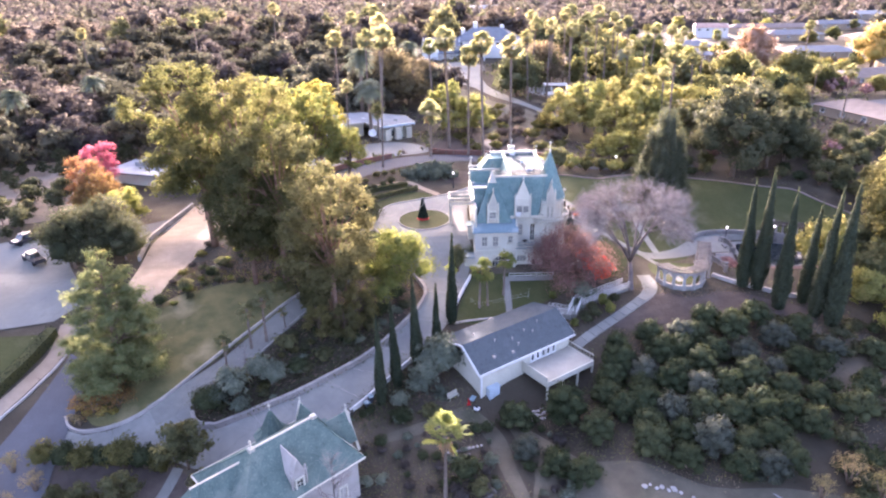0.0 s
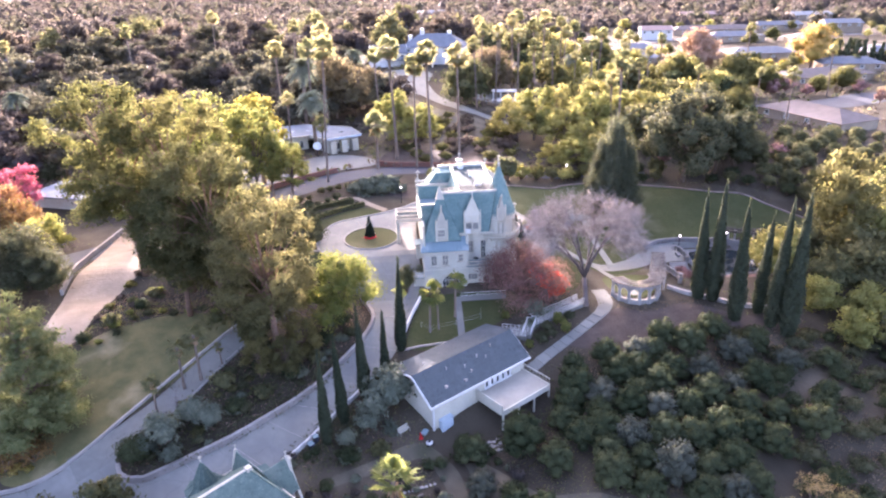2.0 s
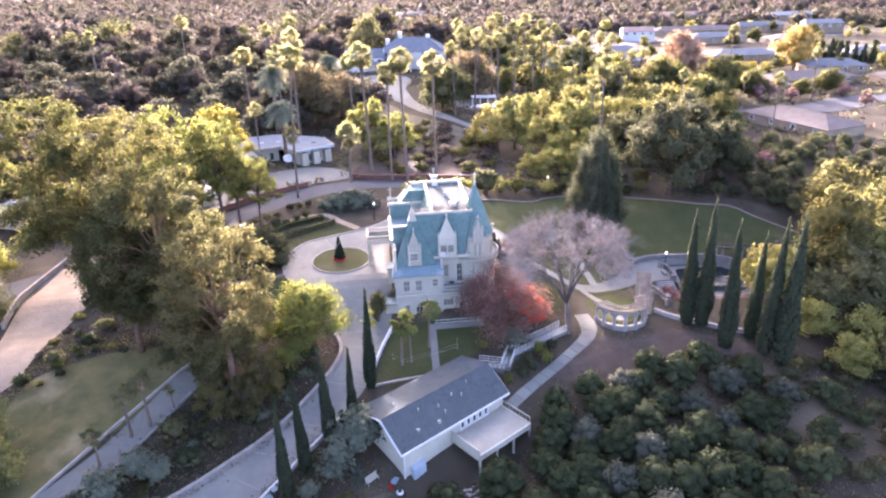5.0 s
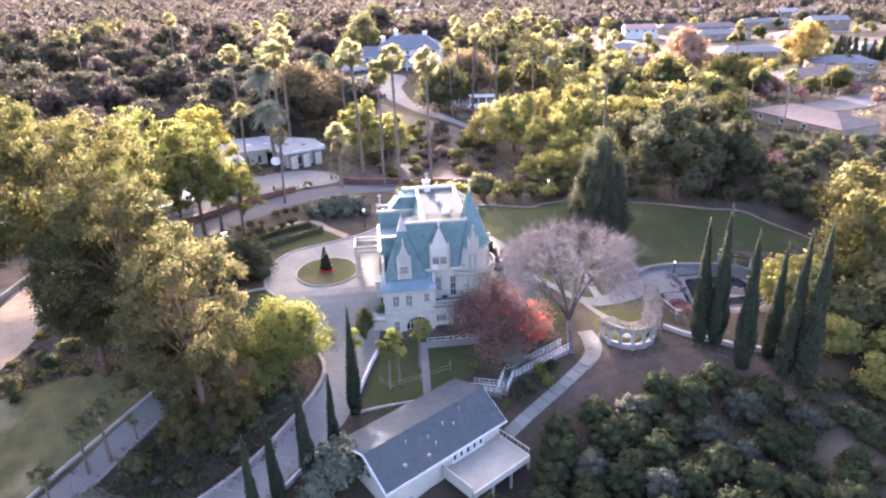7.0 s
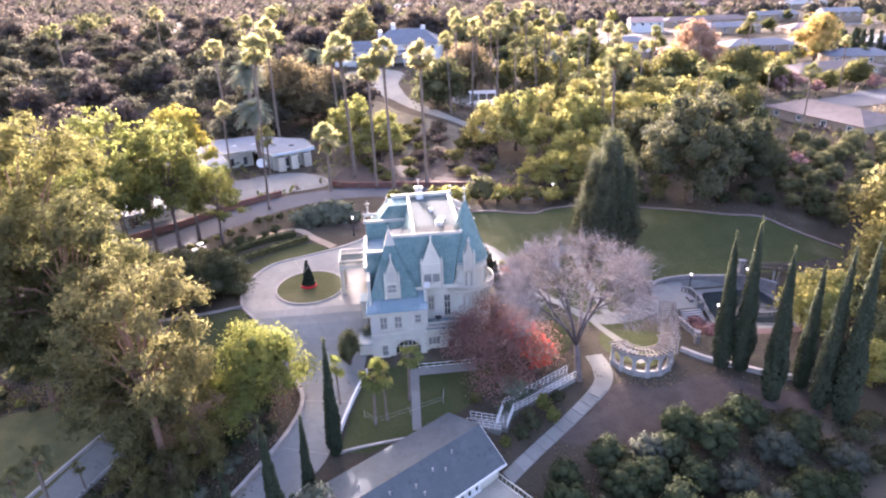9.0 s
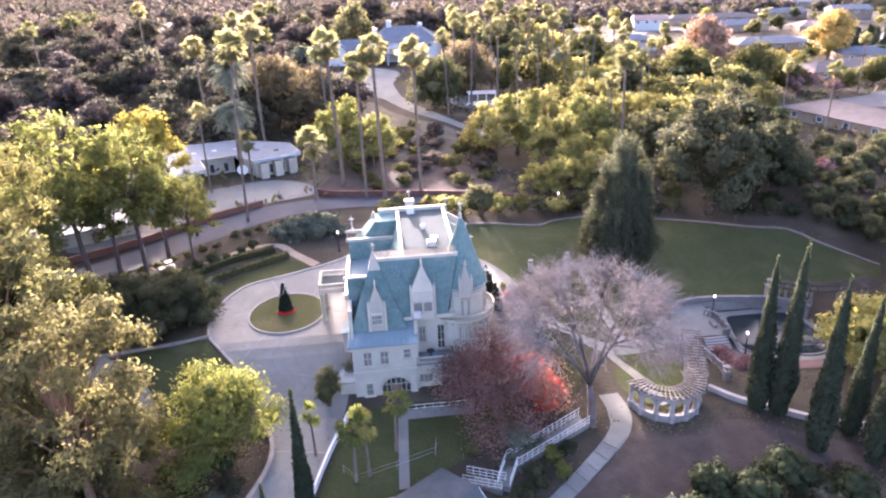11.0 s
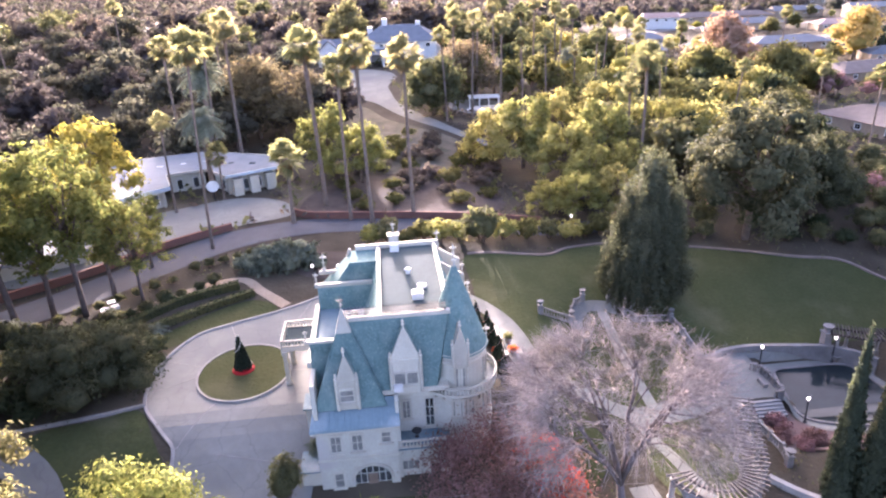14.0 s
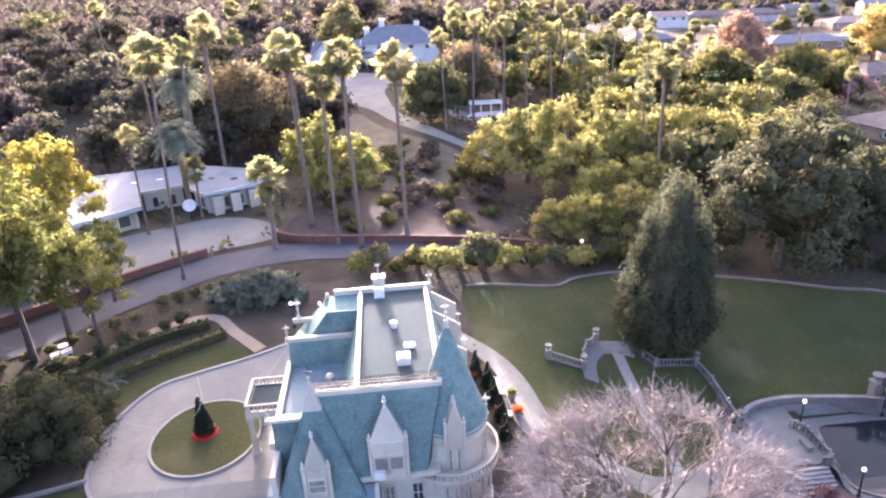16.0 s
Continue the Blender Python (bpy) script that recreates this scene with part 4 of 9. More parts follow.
def conifer(name, seed, height, width, leafmat, label, n=9000, size=0.4, low=0.03, power=0.75, category="conifer"):
    rng = np.random.default_rng(seed)
    root = thing(name, 0, 0, 0, 0, label, category)
    tips = []
    m = n // 140
    for i in range(m):
        k = low + (1 - low) * (1 - math.sqrt(rng.uniform(0, 1)))
        a = rng.uniform(0, 2 * math.pi)
        r = width * 0.5 * min(1.0, ((1 - k) ** power) * 1.08) * rng.uniform(0.66, 1.12) * (0.75 + 0.25 * min(1, k * 6))
        tips.append((r * math.cos(a), r * math.sin(a), height * k + 0.3))
    t = np.array(tips)
    away = rng.normal(size=(m * 140, 3))
    q = np.repeat(t, 140, 0) + away * np.array([0.34, 0.34, 0.85]) * width / 11
    q[:, :2] *= rng.uniform(0.86, 1.03, (len(q), 1))
    out = q * np.array([1, 1, 0]) / (np.linalg.norm(q[:, :2], axis=1)[:, None] + 0.2) + away * np.array([0.75, 0.75, 0.45])
    out[:, 2] += 0.45
    out /= np.linalg.norm(out, axis=1)[:, None]
    v = leaves(rng, q, size, 0.2, 1.5, 0.0, out, 0.4).reshape(-1, 4, 6)
    v[:, 2, 2] += size * 0.7
    bm = bmesh.new()
    tube(bm, [(0, 0, -0.5), (0, 0, height * 0.5), (0, 0, height * 0.96)], [width * 0.045, width * 0.03, 0.02], 7)
    for p in tips[::3]:
        tube(bm, [(0, 0, max(0.3, p[2] - 0.8)), p], [0.07, 0.02], 4)
    inner = lathe(bmesh.new(), [(0.3, 0.3)] + [(width * 0.37 * min(1.0, ((1 - k) ** power) * 1.08) * (0.75 + 0.25 * min(1, k * 6)), height * k) for k in (0.05, 0.15, 0.3, 0.45, 0.6, 0.75, 0.88)] + [(0.05, height * 0.96)], n=14)
    for ob in (new("trunk", finish(bm, "trunk", M["bark"], True)), new("inner_foliage", finish(inner, "inner_foliage", leafmat, True)), new("foliage", cloud("foliage", v.reshape(-1, 6), leafmat))):
        ob.parent = root
    return root


def pine(seed, height, width, label):
    """A soft pine: many flat plumes round a straight trunk, narrowing to the top."""
    rng = np.random.default_rng(seed)
    root = thing("pine", 0, 0, 0, 0, label, "pine")
    lob = []
    bm = bmesh.new()
    tube(bm, [(0, 0, -0.5), (0.1, 0, height * 0.5), (0, 0, height * 0.97)], [0.42, 0.28, 0.04], 8)
    for i in range(190):
        k = 0.05 + 0.94 * (1 - rng.uniform(0, 1) ** 0.62 * 0.99)
        a, r = 2.4 * i, width * 0.5 * min(1, 1.25 * (1 - k) ** 0.7) * rng.uniform(0.3, 1.0) * (0.7 + 0.3 * min(1, k * 5))
        s = rng.uniform(0.85, 1.5) * (1.15 - 0.6 * k)
        z = height * k
        lob.append((r * math.cos(a), r * math.sin(a), z, s, s, s * 0.62))
        tube(bm, [(0, 0, max(0.3, z - 0.35 * r)), (r * 0.6 * math.cos(a), r * 0.6 * math.sin(a), z - 0.2 * r), (r * math.cos(a), r * math.sin(a), z)], [0.08, 0.05, 0.02], 4)
    q, out = crown_points(rng, lob, 2700, 15, 0.36, 0.6)
    new("inner_foliage", bodies("inner_foliage", rng, lob, M["leaf_pine"], 0.6)).parent = root
    for ob in (new("trunk", finish(bm, "trunk", M["bark"], True)), new("foliage", cloud("foliage", leaves(rng, q, 0.17, 0.3, 1.6, 0.0, out, 0.34), M["leaf_pine"]))):
        ob.parent = root
    return root


def fan_palm(seed, height, spread, label, dry=10, green=34, name="fan_palm", r=0.22, mat=None):
    """A tall palm with round pleated fans and a skirt of dead ones."""
    rng = np.random.default_rng(seed)
    root = thing(name, 0, 0, 0, 0, label, "palm tree", "tall palms")
    bm = bmesh.new()
    bend = rng.uniform(-0.03, 0.03, 2) * height
    spine = [(bend[0] * k * k, bend[1] * k * k, height * k - 0.5 * (k == 0)) for k in (0, 0.03, 0.25, 0.5, 0.75, 1)]
    tube(bm, spine, [r * 1.9, r * 1.3, r, r * 0.9, r * 0.85, r * 1.1], 8)
    trunk = new("trunk", finish(bm, "trunk", M["bark_palm"], True))
    trunk.parent = root
    hub = Vector(spine[-1])

    def fans(count, lift0, lift1, size):
        vs, fs = [], []
        for i in range(count):
            az = 2.4 * i + rng.uniform(-0.3, 0.3)
            el = radians(rng.uniform(lift0, lift1))
            d = Vector((math.cos(az) * math.cos(el), math.sin(az) * math.cos(el), math.sin(el)))
            side = Vector((-math.sin(az), math.cos(az), 0))
            side = Matrix.Rotation(rng.uniform(-0.9, 0.9), 3, d) @ side
            nrm = side.cross(d)
            stem = size * rng.uniform(0.34, 0.74)
            p = hub + d * stem + Vector((0, 0, -0.05 * stem))
            w0 = 0.035
            b = len(vs)
            vs += [hub - side * w0, hub + side * w0, p + side * w0, p - side * w0]
            fs.append((b, b + 1, b + 2, b + 3))
            rays = 12
            for j in range(rays):
                a0, a1 = [radians(-95 + 190 * (j + o) / rays) for o in (0.03, 0.97)]
                am = (a0 + a1) / 2
                ln = size * 0.66 * (0.72 + 0.28 * math.cos(am)) * rng.uniform(0.85, 1.1)
                droop = Vector((0, 0, -ln * rng.uniform(0.05, 0.32)))
                b = len(vs)
                m0 = p + (d * math.cos(a0) + side * math.sin(a0)) * ln * 0.68 + nrm * 0.03
                m1 = p + (d * math.cos(a1) + side * math.sin(a1)) * ln * 0.68 + nrm * 0.03
                tip = p + (d * math.cos(am) + side * math.sin(am)) * ln + droop
                vs += [p, m0, tip, m1]
                fs.append((b, b + 1, b + 2, b + 3))
        return [tuple(v) for v in vs], fs
    v, f = fans(green, -58, 88, spread * 0.46)
    crown = new("fronds", raw("fronds", v, f, mat or M["leaf_palm"]))
    crown.parent = root
    if dry:
        v, f = fans(dry, -88, -58, spread * 0.33)
        skirt = new("dead_fronds", raw("dead_fronds", v, f, M["leaf_palm_dry"]))
        skirt.parent = root
    return root


def feather_palm(seed, height, spread, label, count=46, name="date_palm", r=0.35, mat=None, category="palm tree"):
    rng = np.random.default_rng(seed)
    root = thing(name, 0, 0, 0, 0, label, category)
    bm = bmesh.new()
    tube(bm, [(0, 0, -0.5), (0, 0, height * 0.5), (0, 0, height)], [r * 1.2, r, r * 1.1], 9)
    trunk = new("trunk", finish(bm, "trunk", M["bark_palm"], True))
    trunk.parent = root
    hub, vs, fs = Vector((0, 0, height)), [], []
    for i in range(count):
        az, el = 2.4 * i, radians(rng.uniform(-35, 75))
        ln = spread * 0.5 * rng.uniform(0.85, 1.1)
        pts = []
        for k in range(7):
            s = k / 6
            pts.append(hub + Vector((math.cos(az) * math.cos(el), math.sin(az) * math.cos(el), math.sin(el))) * ln * s + Vector((0, 0, -0.5 * ln * s * s)))
        side = Vector((-math.sin(az), math.cos(az), 0))
        for k in range(6):
            for sgn in (-1, 1):
                for o in (0.0, 0.5):
                    a = pts[k].lerp(pts[k + 1], o)
                    c = pts[k].lerp(pts[k + 1], o + 0.4)
                    wd = ln * 0.24 * (1 - 0.6 * abs(k / 6 - 0.4))
                    b = len(vs)
                    tip = (a + c) / 2 + side * sgn * wd + Vector((0, 0, -wd * 0.5)) + (c - a) * 0.9
                    vs += [tuple(a), tuple(c), tuple(tip)]
                    fs.append((b, b + 1, b + 2))
    crown = new("fronds", raw("fronds", vs, fs, mat or M["leaf_palm"]))
    crown.parent = root
    return root


def bare_tree(seed, height, width, label):
    """A leafless tree: a low leaning fork, arching limbs and a dome of fine twigs."""
    rng = np.random.default_rng(seed)
    root = thing("bare_tree", 0, 0, 0, 0, label, "tree")
    trunk, limbs, twigs = bmesh.new(), bmesh.new(), []
    fork = Vector((0.7, 0.3, height * 0.24))
    tube(trunk, [(0, 0, -0.6), (0.1, 0, 0.4), (0.35, 0.1, height * 0.13), tuple(fork)], [0.7, 0.46, 0.36, 0.3], 9)
    mid = Vector((1.2, 0.6, height * 0.55))
    rad = Vector((width * 0.5, width * 0.5, height * 0.45))

    def dome(spread, base=None):
        while True:
            d = Vector(rng.normal(size=3)).normalized()
            if base is not None:
                d = (base + d * spread).normalized()
            if d.z > -0.32:
                return d

    def at(d, k):
        return mid + Vector((d.x * rad.x, d.y * rad.y, d.z * rad.z)) * k

    def bend(a, b, r0, r1, sag, n=5, sides=6):
        pts = []
        for i in range(n):
            t = i / (n - 1)
            pts.append(a.lerp(b, t) + Vector((0, 0, sag * math.sin(math.pi * t))) + Vector(rng.normal(size=3)) * (0.18 if 0 < i < n - 1 else 0))
        tube(limbs, [tuple(p) for p in pts], [r0 + (r1 - r0) * i / (n - 1) for i in range(n)], sides)
        return pts
    for i in range(9):
        az = i * 2.4
        base = Vector((math.cos(az), math.sin(az), (0.05, 0.9, 0.35)[i % 3])).normalized()
        main = bend(fork, at(base, 0.55), 0.2, 0.09, 0.9)
        for _ in range(8):
            d1 = dome(0.5, base)
            second = bend(main[rng.integers(2, 5)], at(d1, 0.76), 0.065, 0.025, 0.4, 4, 4)
            for _ in range(8):
                d2 = dome(0.28, d1)
                a, b = second[rng.integers(1, 4)], at(d2, rng.uniform(0.86, 0.98))
                tube(limbs, [tuple(a), tuple(a.lerp(b, 0.5) + Vector((0, 0, 0.15))), tuple(b)], [0.022, 0.016, 0.008], 3)
                for _ in range(22):
                    p = a.lerp(b, rng.uniform(0.25, 1.0))
                    q = p + (Vector((d2.x, d2.y, d2.z * 0.7)) + Vector(rng.normal(size=3)) * 0.75).normalized() * rng.uniform(0.7, 1.8) - Vector((0, 0, rng.uniform(0, 0.35)))
                    w = (q - p).cross(Vector(rng.normal(size=3))).normalized() * 0.015
                    twigs.append([p - w, p + w, q + w * 0.4, q - w * 0.4])
    v = np.array([[tuple(c) for c in t] for t in twigs]).reshape(-1, 3)
    for ob in (new("trunk", finish(trunk, "trunk", M["bark_dusk"], True)), new("limb_structure", finish(limbs, "limb_structure", M["bark_dusk"], True)), new("twig_spray", cloud("twig_spray", v, M["twig"]))):
        ob.parent = root
    return root


def sapling(seed, height, label):
    """A thin leafless tree: a straight stem with rising branches and fine twigs."""
    rng = np.random.default_rng(seed)
    root = thing("bare_sapling", 0, 0, 0, 0, label, "tree")
    bm, twigs = bmesh.new(), []
    tube(bm, [(0, 0, -0.4), (0.1, 0, height * 0.3), (0.3, 0.1, height * 0.65), (0.4, 0.2, height)], [0.16, 0.11, 0.06, 0.012], 6)
    for i in range(34):
        k, a = rng.uniform(0.34, 0.95), 2.4 * i
        p = Vector((0.35 * k, 0.15 * k, height * k))
        d = Vector((math.cos(a), math.sin(a), rng.uniform(0.5, 1.3))).normalized()
        e = p + d * height * 0.34 * (1.15 - k)
        tube(bm, [p, p.lerp(e, 0.5), e], [0.035, 0.022, 0.006], 4)
        for _ in range(16):
            q = p.lerp(e, rng.uniform(0.3, 1.0))
            t = q + (d + Vector(rng.normal(size=3)) * 0.7).normalized() * rng.uniform(0.4, 1.2)
            w = (t - q).cross(Vector(rng.normal(size=3))).normalized() * 0.012
            twigs.append([q - w, q + w, t + w * 0.4, t - w * 0.4])
    v = np.array([[tuple(c) for c in t] for t in twigs]).reshape(-1, 3)
    for ob in (new("trunk", finish(bm, "trunk", M["bark_grey"], True)), new("twig_spray", cloud("twig_spray", v, M["twig"]))):
        ob.parent = root
    return root


def plant(makers, spots, seed=1, lo=0.85, hi=1.15):
    """Each spot (x, y[, size]) gets one of the kinds in turn, first the plant itself, then copies of it."""
    rng = random.Random(seed)
    made = {}
    for i, s in enumerate(spots):
        k = i % len(makers)
        size = (s[2] if len(s) > 2 else 1.0) * rng.uniform(lo, hi)
        m = pose(s[0], s[1], ground_z(s[0], s[1]) - 0.05, rng.uniform(-2, 2), rng.uniform(-2, 2), rng.uniform(0, 360)) @ Matrix.Diagonal((size, size, size * rng.uniform(0.93, 1.07), 1))
        if k not in made:
            made[k] = makers[k]()
            made[k].matrix_basis = m
        else:
            c = copy_thing(made[k], Matrix())
            c.matrix_basis = m


def hedge_row(line, width, height, leafmat, label, seed=7):
    """A clipped hedge along a line: a dense core and leaves over its faces."""
    rng = np.random.default_rng(seed)
    pts = curve_through(line, 6)
    x0, y0 = pts[0][0], pts[0][1]
    root = thing("hedge", x0, y0, ground_z(x0, y0), 0, label, "hedge")
    core = border(pts, width * 0.8, -0.2, height * 0.9)
    part("hedge_core", core, M["leaf_dark"], root, "", (x0, y0, ground_z(x0, y0)))
    c = []
    for a, b in zip(pts, pts[1:]):
        d = Vector((b[0] - a[0], b[1] - a[1]))
        if d.length < 1e-4:
            continue
        side = Vector((-d.y, d.x)).normalized()
        for _ in range(int(d.length * 60)):
            t, u, v = rng.uniform(), rng.uniform(-1, 1), rng.uniform()
            if rng.uniform() < 0.5:
                u = math.copysign(1, u)
            else:
                v = 1
            px, py = a[0] + d.x * t + side.x * u * width / 2, a[1] + d.y * t + side.y * u * width / 2
            c.append((px - x0, py - y0, ground_z(px, py) - ground_z(x0, y0) + v * height * rng.uniform(0.85, 1.1)))
    f = new("foliage", cloud("foliage", leaves(rng, np.array(c), 0.15, 0.4), leafmat))
    f.parent = root
    return root


# ---- the great house ----
def wall_y(bm, x0, x1, z0, z1, y0, y1, holes=()):
    """A wall across the view, between y0 and y1, with openings (x0, x1, z0, z1) right through it."""
    xs = sorted({x0, x1, *[h[0] for h in holes], *[h[1] for h in holes]})
    zs = sorted({z0, z1, *[h[2] for h in holes], *[h[3] for h in holes]})
    for a, b in zip(xs, xs[1:]):
        for c, d in zip(zs, zs[1:]):
            if not any(h[0] <= a and b <= h[1] and h[2] <= c and d <= h[3] for h in holes):
                box(bm, a, b, y0, y1, c, d)
    bmesh.ops.remove_doubles(bm, verts=bm.verts, dist=0.001)
    return bm


def wall_x(bm, y0, y1, z0, z1, x0, x1, holes=()):
    ys = sorted({y0, y1, *[h[0] for h in holes], *[h[1] for h in holes]})
    zs = sorted({z0, z1, *[h[2] for h in holes], *[h[3] for h in holes]})
    for a, b in zip(ys, ys[1:]):
        for c, d in zip(zs, zs[1:]):
            if not any(h[0] <= a and b <= h[1] and h[2] <= c and d <= h[3] for h in holes):
                box(bm, x0, x1, a, b, c, d)
    bmesh.ops.remove_doubles(bm, verts=bm.verts, dist=0.001)
    return bm


def window(parent, hole, y, shift=None, turn=None, bars=1, rails=1, name="window", frame_mat=None, edge=0.14):
    """A framed window in an opening (x0, x1, z0, z1), its outer face at y. turn: a matrix that carries it elsewhere."""
    x0, x1, z0, z1 = hole
    mat = frame_mat or M["trim"]
    f = bmesh.new()
    loops = [[f.verts.new((x, yy, z)) for x, z in ((a, c), (b, c), (b, d), (a, d))] for a, b, c, d, yy in ((x0 - edge, x1 + edge, z0 - 0.02, z1 + 0.16, y - 0.07), (x0 + 0.05, x1 - 0.05, z0 + 0.05, z1 - 0.05, y - 0.07), (x0 + 0.05, x1 - 0.05, z0 + 0.05, z1 - 0.05, y + 0.12), (x0 - edge, x1 + edge, z0 - 0.02, z1 + 0.16, y + 0.12))]
    for k in range(4):
        a, b = loops[k], loops[(k + 1) % 4]
        for i in range(4):
            f.faces.new((a[i], a[(i + 1) % 4], b[(i + 1) % 4], b[i]))
    bmesh.ops.recalc_face_normals(f, faces=f.faces[:])
    pieces = [("sill", one_box(x0 - edge - 0.08, x1 + edge + 0.08, y - 0.17, y + 0.1, z0 - 0.15, z0 - 0.02), mat), ("pane", one_box(x0, x1, y + 0.05, y + 0.07, z0, z1), M["pane_pale"] if shift is not None and name == "window" else M["glass"])]
    for i in range(bars):
        c = x0 + (x1 - x0) * (i + 1) / (bars + 1)
        pieces.append(("glazing_bar", one_box(c - 0.035, c + 0.035, y + 0.02, y + 0.1, z0, z1), mat))
    for i in range(rails):
        c = z0 + (z1 - z0) * (i + 1) / (rails + 1)
        pieces.append(("glazing_bar", one_box(x0, x1, y + 0.024, y + 0.104, c - 0.035, c + 0.035), mat))
    if turn is not None:
        for bm in (f, *[q[1] for q in pieces]):
            bmesh.ops.transform(bm, matrix=turn, verts=bm.verts)
    w = part(name, f, mat, parent, "", shift)
    for nm, bm, mt in pieces:
        part(nm, bm, mt, w, "", shift)
    return w


def finial(parent, x, y, z, h, shift=None, cross=True):
    bm = bmesh.new()
    lathe(bm, [(r * 0.7, zz) for r, zz in [(0.16 * h, 0), (0.16 * h, 0.1 * h), (0.07 * h, 0.14 * h), (0.05 * h, 0.4 * h), (0.12 * h, 0.46 * h), (0.05 * h, 0.52 * h), (0.045 * h, 0.62 * h), (0.11 * h, 0.7 * h), (0.1 * h, 0.8 * h), (0.03 * h, 0.86 * h), (0.01 * h, h)]], x, y, z, 8)
    if cross:
        box(bm, x - 0.17 * h, x + 0.17 * h, y - 0.035 * h, y + 0.035 * h, z + 0.7 * h, z + 0.77 * h)
        box(bm, x - 0.035 * h, x + 0.035 * h, y - 0.17 * h, y + 0.17 * h, z + 0.7 * h, z + 0.77 * h)
    part("finial", bm, M["trim"], parent, "", shift)


HB = (11.5, 108.0, 0.0)
house = thing("mansion", *HB, 0, "pale stucco chateau mansion with teal shingled roofs", "house")


def hp(name, bm, mat, label="", parent=None, smooth=False):
    return part(name, bm, mat, parent or house, label, HB, smooth)


# walls, with the openings of their windows
FRONT = 99.5
west_holes = [(6.05, 6.95, 5.15, 6.85), (7.85, 8.75, 5.15, 6.85), (10.35, 11.15, 5.75, 6.9), (6.05, 6.85, 1.3, 2.9), (7.75, 10.95, 0.35, 3.5)]
hp("wall", wall_y(bmesh.new(), 4.9, 11.7, -0.8, 7.5, FRONT, FRONT + 0.35, west_holes), M["stucco"])
for h in west_holes[:2]:
    window(house, h, FRONT, HB)
window(house, west_holes[2], FRONT, HB, bars=0)
window(house, west_holes[3], FRONT, HB, bars=0)
side_holes = [(101.2, 102.2, 5.2, 6.9), (105, 106, 5.6, 7.6), (108, 109, 5.6, 7.6), (108, 109, 9.2, 11)]
hp("wall", wall_x(bmesh.new(), FRONT + 0.352, 118.998, -0.8, 11.8, 4.9, 5.25, side_holes), M["stucco"])
for a, b, c, d in side_holes:
    window(house, (a, b, c, d), 0, HB, Matrix(((0, 1, 0, 4.9), (1, 0, 0, 0), (0, 0, 1, 0), (0, 0, 0, 1))))
bay_holes = [(11.95, 13.45, 2.1, 3.2), (14.4, 15.3, 0.4, 2.6)]
hp("wall", wall_y(bmesh.new(), 11.7, 16.2, -0.8, 4.45, 100.0, 100.3, bay_holes), M["stucco"])
window(house, bay_holes[0], 100.0, HB, bars=2, rails=0)
window(house, bay_holes[1], 100.0, HB, bars=0, rails=1, name="door")
upper_holes = [(12.3, 13.0, 6.0, 7.9), (14.3, 15.1, 5.0, 8.0)]
hp("wall", wall_y(bmesh.new(), 11.7, 16.4, 4.45, 9.8, 102.1, 102.4, upper_holes), M["stucco"])
window(house, upper_holes[0], 102.1, HB)
window(house, upper_holes[1], 102.1, HB, rails=2, name="door")
hp("wall", one_box(11.7, 12.0, 99.85, 102.1, -0.8, 9.6), M["stucco"])
hp("wall", one_box(16.0, 16.2, 100.3, 103, -0.8, 4.45), M["stucco"])
east_holes = [(108.5, 109.6, 5.4, 7.6), (111.5, 112.6, 5.4, 7.6), (114.5, 115.6, 5.4, 7.6), (108.5, 109.6, 9.0, 10.9), (111.5, 112.6, 9.0, 10.9)]
hp("wall", wall_x(bmesh.new(), 104, 118.998, -0.8, 11.8, 18.9, 19.25, east_holes), M["stucco"])
for a, b, c, d in east_holes:
    window(house, (a, b, c, d), 0, HB, Matrix(((0, -1, 0, 19.25), (1, 0, 0, 0), (0, 0, 1, 0), (0, 0, 0, 1))))
rear_holes = [(7, 8, 5.6, 7.6), (10, 11, 5.6, 7.6), (13, 14, 5.6, 7.6)]
hp("wall", wall_y(bmesh.new(), 4.9, 19.25, -0.8, 11.8, 119.0, 119.35, rear_holes), M["stucco"])
hp("floor", one_box(5.25, 18.9, 102.4, 119, 4.3, 4.6), M["wood"])

# arched entrance: two stepped reveals and the glazed doors behind them
arch = bmesh.new()
for i in range(12):
    a0, a1 = math.pi * i / 12, math.pi * (i + 1) / 12
    pts = [(9.35 + r * math.cos(a) * 1.6, 2.0 + r * math.sin(a) * 1.45) for a, r in ((a0, 1.0), (a1, 1.0), (a1, 1.16), (a0, 1.16))]
    solid(arch, [(p[0], FRONT - 0.12, p[1]) for p in pts], [(p[0], FRONT + 0.3, p[1]) for p in pts])
    top = [(9.35 + 1.6 * math.cos(a0), 2.0 + 1.45 * math.sin(a0)), (9.35 + 1.6 * math.cos(a1), 2.0 + 1.45 * math.sin(a1)), (9.35 + 1.6 * math.cos(a1), 3.5), (9.35 + 1.6 * math.cos(a0), 3.5)]
    solid(arch, [(p[0], FRONT + 0.02, p[1]) for p in top], [(p[0], FRONT + 0.3, p[1]) for p in top])
hp("entrance_arch", arch, M["trim"])
win = window(house, (7.75, 10.95, 0.35, 3.45), FRONT + 0.2, HB, bars=5, rails=2, name="entrance_glazing")
hp("door", one_box(8.95, 9.75, FRONT + 0.1, FRONT + 0.2, 0.3, 2.4), M["wood"], "dark glazed entrance door")

